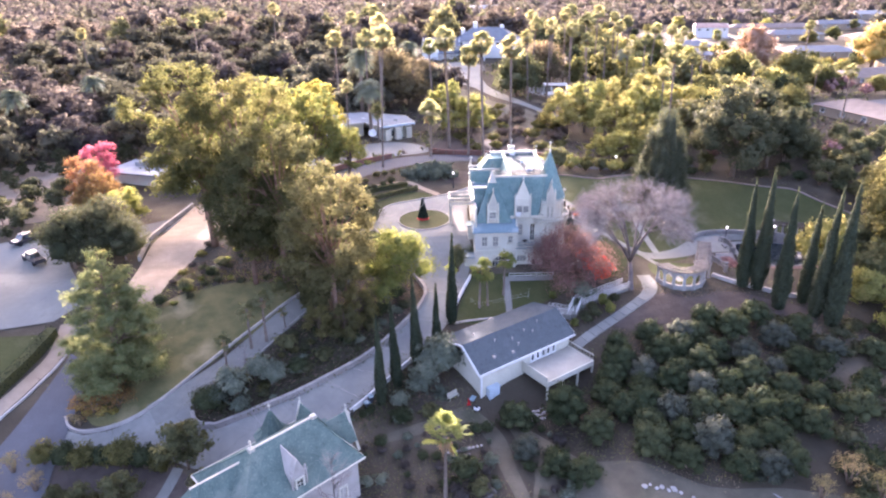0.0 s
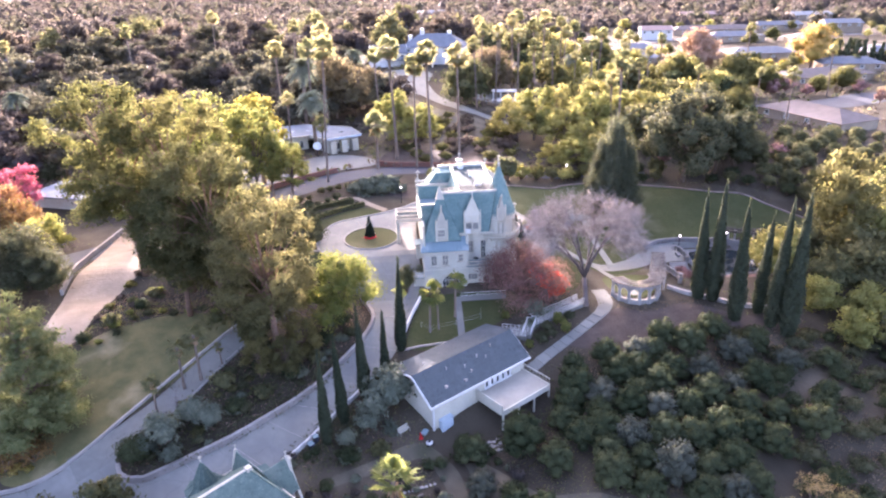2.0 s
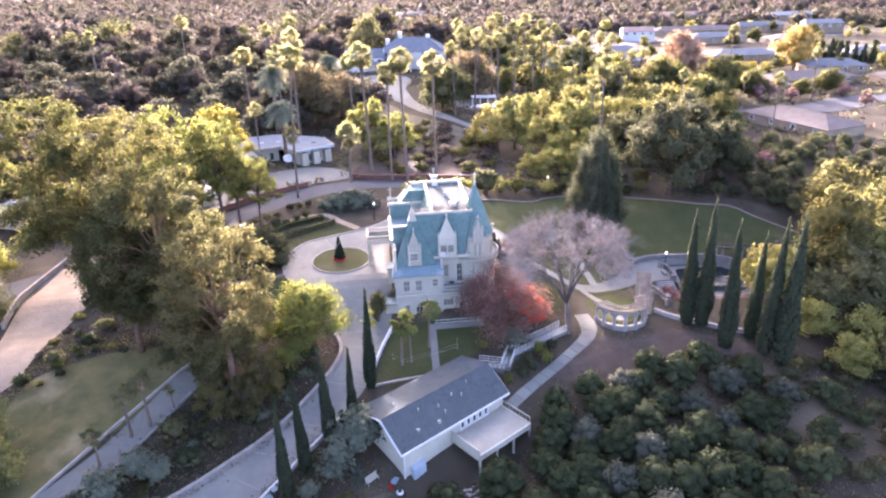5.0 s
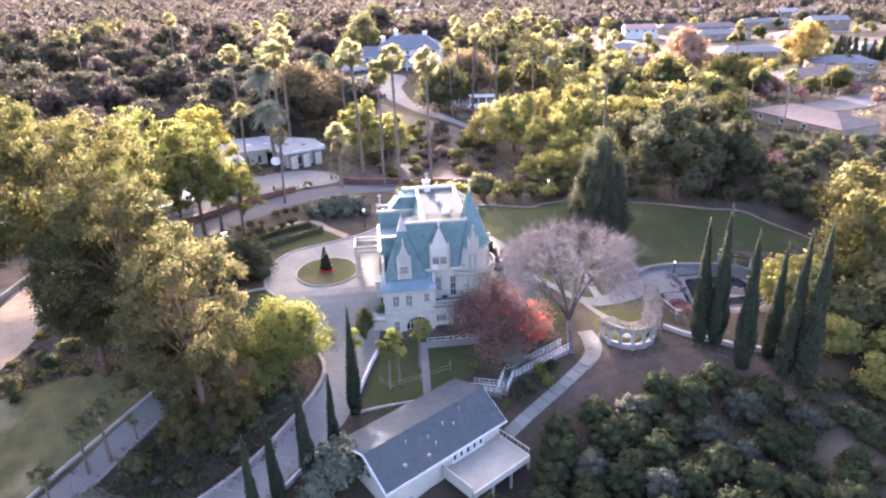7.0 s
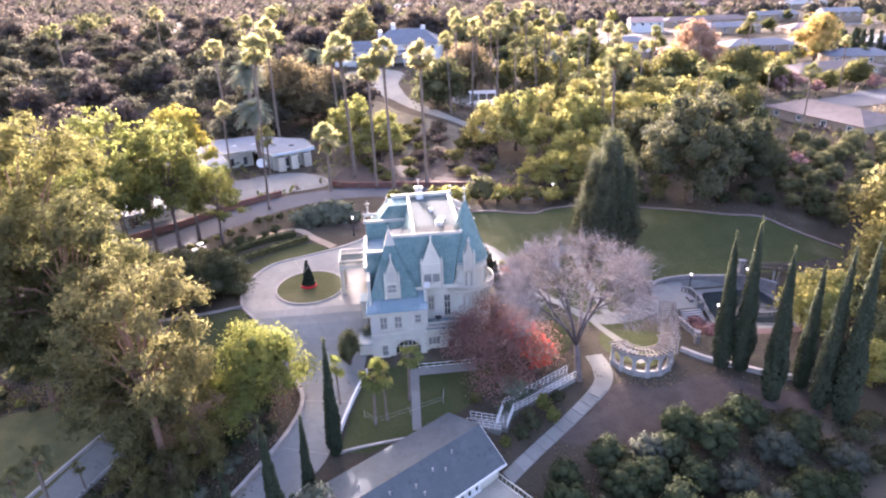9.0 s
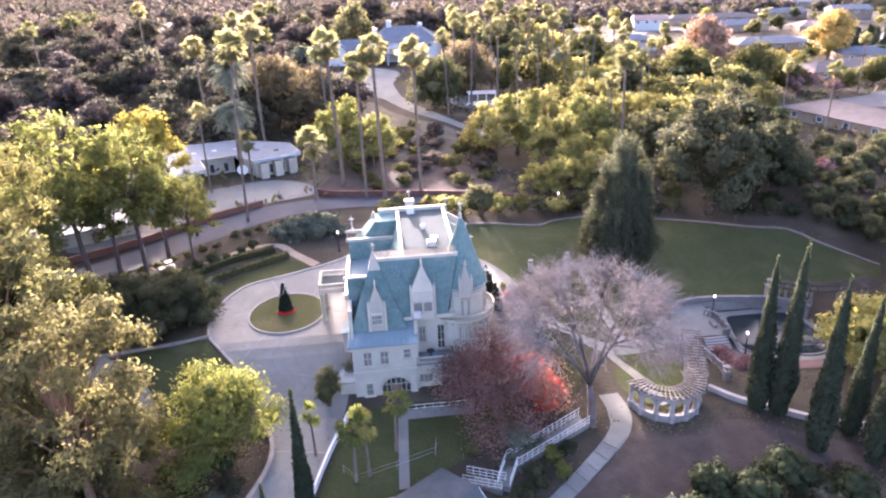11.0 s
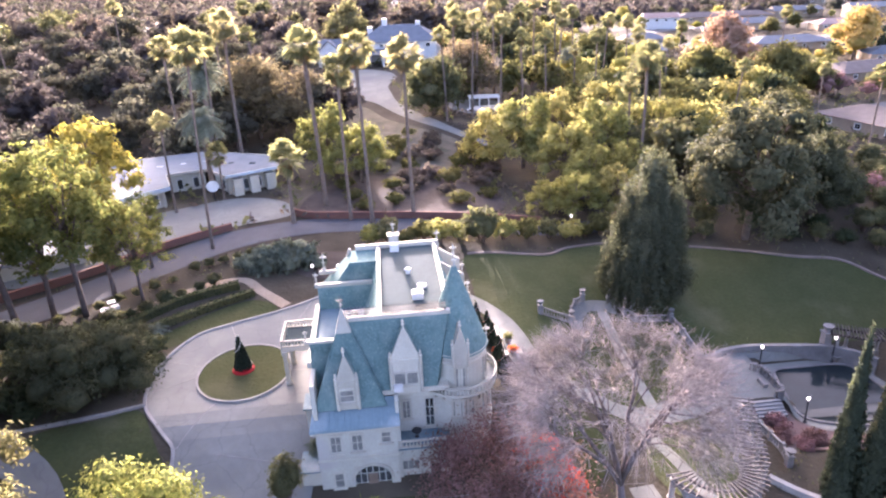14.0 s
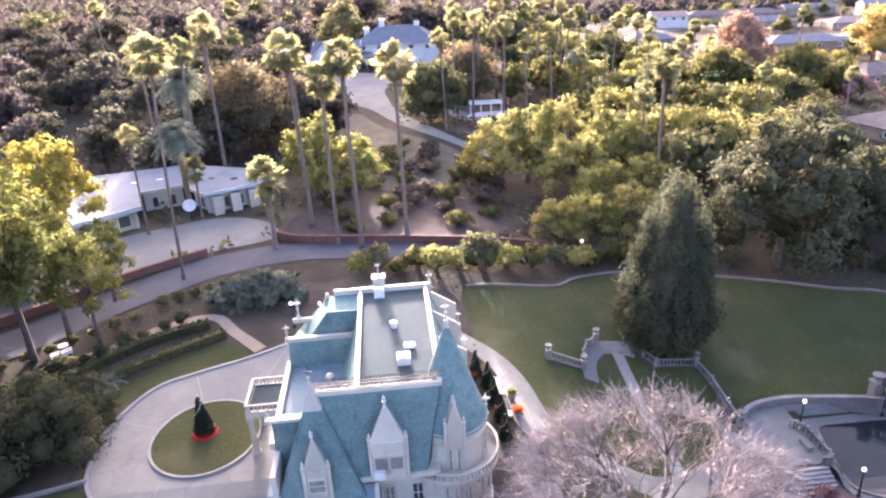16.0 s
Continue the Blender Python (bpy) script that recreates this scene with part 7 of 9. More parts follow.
plant([lamp_post], [(53.5, 114.6), (53.4, 105.5), (63.2, 115.6), (39.5, 143.8), (2.2, 131.5), (5.6, 130.6)], 3, 0.97, 1.03)
def decked_tree(x, y, z, size, label, skirt=True, lights=26, seed=5):
    """A dark fir with baubles, a topper and a cloth round its foot."""
    rng = np.random.default_rng(seed)
    ob = thing("christmas_tree", x, y, z, 0, label, "Christmas tree", "decked fir trees")
    ob.scale = (size, size, size)
    k, a = rng.uniform(0, 1, 1500) ** 0.7, rng.uniform(0, 6.283, 1500)
    r = (1.1 * k + 0.06) * rng.uniform(0.75, 1.05, 1500)
    new("foliage", cloud("foliage", leaves(rng, np.stack([r * np.cos(a), r * np.sin(a), 0.3 + 4.6 * (1 - k)], 1), 0.2, 0.2), M["leaf_fir"])).parent = ob
    part("inner_foliage", lathe(bmesh.new(), [(0.5, 0.25), (0.78, 0.5), (0.4, 2.4), (0.05, 4.6)], n=9), M["leaf_fir"], ob)
    part("trunk", tube(bmesh.new(), [(0, 0, -0.1), (0, 0, 4.6)], [0.12, 0.02], 6), M["bark"], ob)
    if skirt:
        part("skirt", lathe(bmesh.new(), [(1.45, 0.02), (1.4, 0.12), (0.5, 0.3), (0.1, 0.34)], n=18), M["redcloth"], ob, "red tree skirt")
    for i in range(lights):
        kk, an = 0.1 + 0.85 * ((i * 0.618) % 1), i * 2.4
        part("bauble", lathe(bmesh.new(), [(0.01, -0.09), (0.08, -0.04), (0.08, 0.04), (0.01, 0.09)], (1.1 * kk + 0.1) * math.cos(an), (1.1 * kk + 0.1) * math.sin(an), 0.4 + 4.5 * (1 - kk), 6), M["redcloth"] if not skirt and i % 3 == 0 else M["trim"], ob)
    part("topper", lathe(bmesh.new(), [(0.01, 0), (0.14, 0.15), (0.01, 0.4)], 0, 0, 4.85, 6), M["trim"], ob)


decked_tree(-3.9, 114.3, ground_z(-3.9, 114.3) + 0.2, 0.8, "dark decorated Christmas tree on a red skirt")
for x, y, size in ((21.4, 119.4, 0.62), (22.3, 117.4, 0.6), (22.5, 114.9, 0.58), (22.7, 112.2, 0.6), (22.6, 109.8, 0.52)):
    decked_tree(x, y, ground_z(x, y), size, "small decked fir tree between house and garden wall", False, 22, int(y))

# ---- long low building behind, with the dish ----
LB = thing("long_bungalow", -19, 172, 6.2, 0, "long bent low bungalow with a pale flat roof", "house")


def between(bm, a, b, z0, z1, t0, t1, s0=0.0, s1=1.0):
    """A box along the line from a to b, from s0 to s1 of it, t0 to t1 to its left."""
    d = Vector((b[0] - a[0], b[1] - a[1]))
    n = Vector((-d.y, d.x)).normalized()
    p, q = Vector(a) + d * s0, Vector(a) + d * s1
    ring = [p + n * t0, q + n * t0, q + n * t1, p + n * t1]
    return solid(bm, [(c.x, c.y, z0) for c in ring], [(c.x, c.y, z1) for c in ring])


lb_plan = [(-16.5, -15.2), (-5.2, -6.8), (-7.6, -0.6), (-1.0, 1.6), (3.4, -3.8), (12.2, 0.6), (9.6, 7.2), (-3.0, 12.8), (-23, 8.4), (-25, -6)]
part("roof", solid(bmesh.new(), [(x, y, 3.0 + 0.04 * (y + 15)) for x, y in lb_plan], [(x, y, 3.3 + 0.04 * (y + 15)) for x, y in lb_plan]), M["roof_white"], LB, "weathered pale flat roof")
for k, (a, b, n) in enumerate(((lb_plan[0], lb_plan[1], 4), (lb_plan[1], lb_plan[2], 0), (lb_plan[2], lb_plan[3], 2), (lb_plan[3], lb_plan[4], 1), (lb_plan[4], lb_plan[5], 4), (lb_plan[5], lb_plan[6], 2), (lb_plan[6], lb_plan[7], 0), (lb_plan[7], lb_plan[8], 0), (lb_plan[8], lb_plan[9], 0), (lb_plan[9], lb_plan[0], 3))):
    part("fascia", between(bmesh.new(), a, b, 2.95 + 0.04 * (min(a[1], b[1]) + 15), 3.25 + 0.04 * (max(a[1], b[1]) + 15), -0.06, 0.1), M["bluedoor"] if k in (0, 4) else M["trim"], LB)
    part("wall", between(bmesh.new(), a, b, -1.0, 3.1, 1.25, 1.5, 0.05, 0.95), M["cream"], LB)
    for i in range(n):
        s = 0.1 + 0.8 * (i + 0.5) / n
        pane = part("window", between(bmesh.new(), a, b, 0.5, 2.4, 1.2, 1.3, s - 0.07, s + 0.07), M["white"], LB)
        part("pane", between(bmesh.new(), a, b, 0.6, 2.3, 1.16, 1.22, s - 0.06, s + 0.06), M["glass"], pane)
for s in (0.12, 0.42, 0.72):
    bt = bmesh.new()
    between(bt, lb_plan[4], lb_plan[5], -0.6, 3.0, -0.5, 1.2, s, s + 0.16)
    part("awning_curtain", bt, M["trim"], LB, "cream cloth hung below the eave")
for x, y in ((-19, 2), (-14, 3.6), (-10, 4.4), (-6, 5.4), (-2, 6.2), (3, 4), (7, 3)):
    part("skylight", one_box(x - 0.5, x + 0.5, y - 0.3, y + 0.3, 3.5, 4.15), M["white"] if x < 0 else M["greyroof"], LB)
LW = thing("west_bungalow", -47, 141, 5.0, 24, "low pale-roofed bungalow among the trees", "house")
part("wall", one_box(-9, 16, -4, 5, -1, 3.0), M["cream"], LW)
part("roof", one_box(-10.2, 17.2, -5.2, 6, 3.0, 3.35), M["roof_white"], LW)
wing = pose(-9.0, 0.5, 0, 0, 0, -42)
for nm, b, mat in (("wall", one_box(-17, 0.5, -3.6, 4.2, -1, 2.9), "cream"), ("roof", one_box(-18.2, 0.5, -4.8, 5.2, 2.95, 3.28), "roof_white"), ("parapet", one_box(-14, -6, 0.5, 4.0, 3.3, 4.3), "roof_white")):
    bmesh.ops.transform(b, matrix=wing, verts=b.verts)
    part(nm, b, M[mat], LW)
for x in (-6, -1, 4, 9):
    window(LW, (x, x + 1.8, 0.9, 2.4), -4.05)
dish = thing("satellite_dish", -17.6, 166.6, ground_z(-17.6, 166.6), 12, "large white satellite dish on a pole", "satellite dish")
part("pole", tube(bmesh.new(), [(0, 0, -0.3), (0, 0, 2.4)], [0.12, 0.12], 8), M["iron"], dish)
bowl = bmesh.new()
lathe(bowl, [(0.04, 0.0), (0.45, 0.04), (0.8, 0.16), (1.05, 0.31), (1.02, 0.35), (0.72, 0.19), (0.36, 0.08), (0.04, 0.05)], n=20)
bmesh.ops.transform(bowl, matrix=pose(0, 0, 2.6, 52, 0, 0), verts=bowl.verts)
part("reflector", bowl, M["white"], dish, smooth=True)
part("feed", tube(bmesh.new(), [(0, 0, 2.6), (0, -0.9, 3.3)], [0.03, 0.06], 5), M["white"], dish)


# ---- villa and far houses ----
def gable_house(name, x, y, w, d, h, turn, roofmat, label, wallmat=None, rise=2.2, windows=4, base=None, group="houses beyond the gardens", hip=False):
    ob = thing(name, x, y, ground_z(x, y) if base is None else base, turn, label, "house", group)
    holes = [(-w / 2 + w * (i + 0.5) / windows - 0.7, -w / 2 + w * (i + 0.5) / windows + 0.7, h - 1.9, h - 0.7) for i in range(windows)]
    part("wall", wall_y(bmesh.new(), -w / 2, w / 2, -2, h, -d / 2, -d / 2 + 0.25, holes), wallmat or M["cream"], ob)
    part("wall", one_box(-w / 2, w / 2, d / 2 - 0.25, d / 2, -2, h), wallmat or M["cream"], ob)
    for s in (-w / 2, w / 2 - 0.25):
        if hip:
            part("wall", one_box(s, s + 0.25, -d / 2 + 0.25, d / 2 - 0.25, -2, h), wallmat or M["cream"], ob)
            continue
        part("gable_wall", solid(bmesh.new(), [(s, -d / 2, -2), (s, d / 2, -2), (s, d / 2, h), (s, 0, h + rise * 0.95), (s, -d / 2, h)], [(s + 0.25, -d / 2, -2), (s + 0.25, d / 2, -2), (s + 0.25, d / 2, h), (s + 0.25, 0, h + rise * 0.95), (s + 0.25, -d / 2, h)]), wallmat or M["cream"], ob)
    rf = bmesh.new()
    run = d * 0.5 if hip else 0.8
    solid(rf, [(-w / 2 - 0.6, -d / 2 - 0.7, h - 0.1), (w / 2 + 0.6, -d / 2 - 0.7, h - 0.1), (w / 2 + 0.6, d / 2 + 0.7, h - 0.1), (-w / 2 - 0.6, d / 2 + 0.7, h - 0.1)], [(-w / 2 + run, -0.1, h + rise), (w / 2 - run, -0.1, h + rise), (w / 2 - run, 0.1, h + rise), (-w / 2 + run, 0.1, h + rise)])
    part("roof", rf, roofmat, ob)
    for hole in holes:
        window(ob, hole, -d / 2, bars=1, rails=0, frame_mat=M["white"])
    return ob


villa = gable_house("villa", 20.5, 281, 25, 13, 6.4, -12, M["roof_blue"], "white two-storey villa with a slate-grey roof", M["white"], 4.6, 5, hip=True)
for x, top in ((-10, 10.5), (-5, 13.0), (6, 12.0)):
    part("chimney", one_box(x - 0.75, x + 0.75, -0.6, 0.6, 7, top), M["white"], villa)
part("porch_roof", solid(bmesh.new(), [(-12.6, -13, 2.9), (1, -13, 2.9), (1, -6.55, 3.7), (-12.6, -6.55, 3.7)], [(-12.6, -13, 3.2), (1, -13, 3.2), (1, -6.55, 4.1), (-12.6, -6.55, 4.1)]), M["roof_blue"], villa)
for i in range(4):
    part("porch_post", one_box(-12.2 + i * 4.2, -11.8 + i * 4.2, -12.8, -12.4, -1.6, 2.95), M["white"], villa)
wing = gable_house("villa_wing", 1.5, 278, 15, 9, 4.8, -6, M["roof_blue"], "white villa wing with a cross gable and grey roof", M["white"], 3.0, 5)
gab = bmesh.new()
solid(gab, [(-6.6, -5.6, -2), (-0.6, -5.6, -2), (-0.6, -5.6, 4.9), (-3.6, -5.6, 7.7), (-6.6, -5.6, 4.9)], [(-6.6, 0, -2), (-0.6, 0, -2), (-0.6, 0, 4.9), (-3.6, 0, 7.7), (-6.6, 0, 4.9)])
part("cross_gable", gab, M["white"], wing)
for s in (-1, 1):
    gr = bmesh.new()
    solid(gr, [(-3.6, -6.2, 7.72), (-3.6 + s * 3.6, -6.2, 4.4), (-3.6 + s * 3.6, 0.1, 4.4), (-3.6, 0.1, 7.72)], [(-3.6, -6.2, 7.98), (-3.6 + s * 3.6, -6.2, 4.66), (-3.6 + s * 3.6, 0.1, 4.66), (-3.6, 0.1, 7.98)])
    part("gable_roof", gr, M["roof_blue"], wing)
for wx, wz in ((-4.6, 4.0), (-3.3, 4.0), (-5.2, 0.8), (-2.9, 0.8)):
    window(wing, (wx, wx + 0.9, wz, wz + 1.4), -5.64, bars=1, rails=0, frame_mat=M["white"])
part("porch_roof", solid(bmesh.new(), [(-0.5, -7.2, 2.2), (7.6, -7.2, 2.2), (7.6, -4.55, 2.9), (-0.5, -4.55, 2.9)], [(-0.5, -7.2, 2.4), (7.6, -7.2, 2.4), (7.6, -4.55, 3.1), (-0.5, -4.55, 3.1)]), M["roof_blue"], wing)
for px in (0.2, 3.6, 7.0):
    part("porch_post", one_box(px - 0.12, px + 0.12, -7.0, -6.76, -1.6, 2.25), M["white"], wing)
pool = thing("garden_pavilion", 39, 223.5, ground_z(39, 223.5), -6, "white open garden pavilion", "pavilion")
part("roof", one_box(-4, 4, -2.2, 2.2, 2.6, 2.85), M["white"], pool)
for x in (-3.7, -1.2, 1.2, 3.7):
    part("post", one_box(x - 0.15, x + 0.15, -2.0, -1.7, -1, 2.6), M["white"], pool)
part("terrace", one_box(-5, 5, -4, 2.2, -0.8, 0.25), M["white"], pool)
for x, y, w, d, h, tn, rm, lab in (
        (168, 420, 19, 12, 6.0, -14, "roof_red", "white two-storey house with a brown roof"), (214, 440, 54, 13, 3.4, -6, "roof_pink", "long low house with a pinkish-grey roof"),
        (205, 394, 32, 13, 3.6, -6, "roof_blue", "low house with a blue-grey roof"), (180, 320, 32, 14, 3.2, -3, "roof_blue", "low house with a grey roof"),
        (131, 352, 20, 11, 3.4, -6, "roof_blue", "grey-roofed low house beside the street"), (120, 320, 18, 10, 3.2, -30, "roof_blue", "grey-roofed low house beside a garden"),
        (240, 372, 26, 12, 3.4, -10, "roof_red", "low house with a brown roof"), (124, 186, 29, 14, 2.9, -74, "roof_pink", "low house with a pinkish-grey roof"),
        (168, 252, 36, 14, 2.9, 8, "roof_pink", "long low house with a pinkish-grey roof"), (206, 240, 30, 14, 2.9, -12, "roof_pink", "low house with a pinkish-grey roof"),
        (196, 276, 24, 12, 3.2, -16, "roof_blue", "low house with a grey roof"), (238, 306, 28, 12, 3.2, -10, "roof_blue", "low house with a slate roof"),
        (290, 422, 22, 12, 6.0, -14, "roof_blue", "grey-gabled two-storey house beyond the street"), (262, 446, 28, 12, 4.0, -8, "roof_blue", "grey-roofed house far beyond"),
        (-185, 300, 24, 12, 3.4, 16, "roof_white", "pale-roofed house among far trees"), (-150, 292, 18, 10, 3.4, 10, "roof_white", "pale-roofed house among far trees"),
        (40, 520, 30, 14, 6, 0, "roof_white", "pale far house above the trees"), (330, 520, 30, 14, 4, -8, "roof_white", "pale house far beyond the trees"), (260, 560, 34, 14, 4, -8, "roof_red", "brown-roofed house far beyond the trees")):
    gable_house("bungalow", x, y, w, d, h, tn, M[rm], lab, M["white"] if "white" in lab else M["bare"], hip=h < 4)
NW = gable_house("cottage", -78, 88, 12, 10, 3.0, 20, M["roof_white"], "pale-roofed cottage beside the yard", M["cream"], 2.0, 3)

# ---- pickup truck on the yard ----
car = thing("pickup_truck", -68.6, 100.4, ground_z(-68.6, 100.4) + 0.16, -38, "dark pickup truck with an open bed", "pickup truck")
body = bmesh.new()
solid(body, [(-2.7, -0.92, 0.45), (2.7, -0.92, 0.45), (2.7, 0.92, 0.45), (-2.7, 0.92, 0.45)], [(-2.65, -0.9, 1.0), (2.62, -0.9, 1.0), (2.62, 0.9, 1.0), (-2.65, 0.9, 1.0)])
bmesh.ops.bevel(body, geom=body.edges[:], offset=0.1, segments=2, affect="EDGES")
bd = part("body", body, M["carpaint"], car)
cabin = bmesh.new()
solid(cabin, [(-1.5, -0.84, 1.0), (0.9, -0.84, 1.0), (0.9, 0.84, 1.0), (-1.5, 0.84, 1.0)], [(-0.9, -0.7, 1.75), (0.6, -0.7, 1.75), (0.6, 0.7, 1.75), (-0.9, 0.7, 1.75)])
part("cab", cabin, M["glass"], car)
part("cab_roof", one_box(-0.95, 0.65, -0.72, 0.72, 1.74, 1.8), M["carpaint"], car)
part("bed", one_box(1.0, 2.5, -0.75, 0.75, 1.0, 1.04), M["dark"], car)
for x in (-1.8, 1.8):
    for y in (-0.85, 0.85):
        wm = pose(x, y, 0.4, 90, 0, 0)
        t_ = lathe(bmesh.new(), [(0.22, -0.13), (0.4, -0.13), (0.4, 0.13), (0.22, 0.13)], n=14)
        bmesh.ops.transform(t_, matrix=wm, verts=t_.verts)
        wh = part("wheel", t_, M["rubber"], car)
        rim = lathe(bmesh.new(), [(0.05, -0.1), (0.22, -0.1), (0.22, 0.1), (0.05, 0.1)], n=12)
        bmesh.ops.transform(rim, matrix=wm, verts=rim.verts)
        part("rim", rim, M["kerb"], wh)

copy_thing(car, Matrix()).matrix_basis = pose(-73.4, 107.2, ground_z(-73.4, 107.2), 0, 0, 62)

# ---- timber arbour, bench and cart in the west garden ----
wp = thing("timber_arbour", -26.5, 103.2, ground_z(-26.5, 103.2), 25, "weathered open timber arbour", "arbour")
for x in (-2, 2):
    for y in (-1.3, 1.3):
        part("post", one_box(x - 0.12, x + 0.12, y - 0.12, y + 0.12, -0.4, 2.5), M["wood"], wp)
for y in (-1.3, 1.3):
    part("beam", one_box(-2.7, 2.7, y - 0.08, y + 0.08, 2.5, 2.75), M["wood"], wp)
for i in range(7):
    part("rafter", one_box(-2.5 + i * 0.8, -2.38 + i * 0.8, -1.9, 1.9, 2.75, 2.95), M["wood"], wp)
cart = thing("garden_cart", -22.6, 129.6, ground_z(-22.6, 129.6), 30, "small white garden utility cart", "cart")
cart.scale = (0.85, 0.75, 0.75)
part("bed", one_box(-1.3, 0.2, -0.6, 0.6, 0.4, 0.8), M["white"], cart)
part("front", one_box(0.2, 1.2, -0.6, 0.6, 0.35, 0.95), M["white"], cart)
part("roof", one_box(-0.2, 0.9, -0.6, 0.6, 1.75, 1.82), M["white"], cart)
for x in (-0.15, 0.85):
    for y in (-0.55, 0.55):
        part("post", one_box(x - 0.03, x + 0.03, y - 0.03, y + 0.03, 0.8, 1.76), M["iron"], cart)
for x in (-0.9, 0.8):
    for y in (-0.55, 0.55):
        w = lathe(bmesh.new(), [(0.1, -0.09), (0.24, -0.09), (0.24, 0.09), (0.1, 0.09)], n=12)
        bmesh.ops.transform(w, matrix=pose(x, y, 0.24, 90, 0, 0), verts=w.verts)
        part("wheel", w, M["rubber"], cart)
bench = thing("garden_bench", 0.4, 70.9, ground_z(0.4, 70.9), 40, "pale weathered garden bench below the outbuilding", "bench")
part("seat", one_box(-0.8, 0.8, -0.25, 0.25, 0.42, 0.48), M["deck"], bench)
part("backrest", one_box(-0.8, 0.8, 0.22, 0.28, 0.48, 1.0), M["deck"], bench)
for x in (-0.75, 0.75):
    for y in (-0.2, 0.22):
        part("leg", one_box(x - 0.04, x + 0.04, y - 0.04, y + 0.04, -0.2, 0.42), M["deck"], bench)


ag = thing("agave", -1.5, 71.6, ground_z(-1.5, 71.6), 0, "blue-grey spiky agave beside the bench", "agave")
for i in range(26):
    a, el = 2.4 * i, radians(15 + 65 * ((i * 7) % 13) / 12)
    d = Vector((math.cos(a) * math.cos(el), math.sin(a) * math.cos(el), math.sin(el)))
    w = Vector((-math.sin(a), math.cos(a), 0))
    blade = bmesh.new()
    p, q, e = d * 0.1, d * 0.7, d * 1.55
    c = [blade.verts.new(v) for v in (p - w * 0.05, q - w * 0.09 + Vector((0, 0, 0.04)), e, q + w * 0.09 + Vector((0, 0, 0.04)), p + w * 0.05, q - Vector((0, 0, 0.03)))]
    for f in ((0, 1, 5), (1, 2, 5), (2, 3, 5), (3, 4, 5), (0, 5, 4), (1, 3, 2), (0, 4, 3), (0, 3, 1)):
        blade.faces.new([c[k] for k in f])
    part("blade", blade, M["leaf_grey"], ag)
for x, y, ln, turn in ((2.9, 55.4, 3.6, 32), (1.2, 61.6, 2.2, 28), (4.4, 57.0, 1.2, -50)):
    sleeper = thing("timber_edging", x, y, ground_z(x, y) + 0.12, turn, "weathered timber edging of a garden bed", "timber", "garden bed timbers")
    tb = one_box(-ln / 2, ln / 2, -0.12, 0.12, -0.2, 0.14)
    bmesh.ops.bevel(tb, geom=tb.edges[:], offset=0.02, segments=1, affect="EDGES")
    part("beam", tb, M["grey_timber"], sleeper)
barrow = thing("wheelbarrow", 2.9, 70.6, ground_z(2.9, 70.6), 60, "grey wheelbarrow parked near the outbuilding", "wheelbarrow")
part("tray", solid(bmesh.new(), [(-0.35, -0.25, 0.35), (0.4, -0.22, 0.35), (0.4, 0.22, 0.35), (-0.35, 0.25, 0.35)], [(-0.55, -0.36, 0.68), (0.6, -0.33, 0.62), (0.6, 0.33, 0.62), (-0.55, 0.36, 0.68)]), M["tin"], barrow)
bw = lathe(bmesh.new(), [(0.06, -0.05), (0.2, -0.05), (0.2, 0.05), (0.06, 0.05)], n=12)
bmesh.ops.transform(bw, matrix=pose(0.62, 0, 0.2, 90, 0, 0), verts=bw.verts)
part("wheel", bw, M["rubber"], barrow)
for y in (-0.24, 0.24):
    part("handle", tube(bmesh.new(), [(0.6, y * 0.3, 0.2), (-0.3, y, 0.34), (-1.1, y * 1.1, 0.6)], [0.02] * 3, 5), M["wood"], barrow)
    part("leg", tube(bmesh.new(), [(-0.4, y, 0.36), (-0.45, y, -0.05)], [0.02, 0.02], 5), M["iron"], barrow)


# ---- clutter below the outbuilding ----
def rock(sx, sy, sz, seed):
    rng = random.Random(seed)
    bm = bmesh.new()
    bmesh.ops.create_icosphere(bm, subdivisions=1, radius=1.0)
    for v in bm.verts:
        v.co = Vector((v.co.x * sx, v.co.y * sy, v.co.z * sz)) * rng.uniform(0.78, 1.15)
    return bm


def stones(name, label, spots, lo, hi, seed, mat):
    rng = random.Random(seed)
    for x, y in spots:
        s = rng.uniform(lo, hi)
        ob = thing(name, x, y, ground_z(x, y) + 0.06, rng.uniform(0, 180), label, "stone", name + "s")
        part("body", rock(s * rng.uniform(0.8, 1.5), s, s * 0.55, rng.random()), mat, ob)


stones("rubble_stone", "grey broken stone heaped below the deck", [(10.4 + 0.34 * ((i * 7) % 6), 68.0 + 0.33 * ((i * 5) % 7)) for i in range(18)], 0.14, 0.32, 5, M["stone"])
stones("flat_stone", "pale flat stone on the dry clearing", [(21.6 + 0.62 * i, 56.9 - 0.18 * i + 0.3 * (i % 2)) for i in range(7)] + [(26.5, 55.2), (9.2, 62.6), (13.8, 60.2)], 0.22, 0.42, 6, M["kerb"])
stones("edging_stone", "pale edging stone of a low garden bed", [(-0.4 + 0.5 * i, 62.3 + 0.17 * i) for i in range(9)], 0.2, 0.3, 7, M["stone"])
cone = thing("traffic_cone", 2.4, 70.2, ground_z(2.4, 70.2), 0, "red traffic cone beside the outbuilding", "cone")
part("cone", lathe(bmesh.new(), [(0.2, 0.05), (0.17, 0.1), (0.04, 0.95), (0.01, 0.97)], n=12), M["redcloth"], cone)
part("foot", one_box(-0.27, 0.27, -0.27, 0.27, 0, 0.06), M["redcloth"], cone)
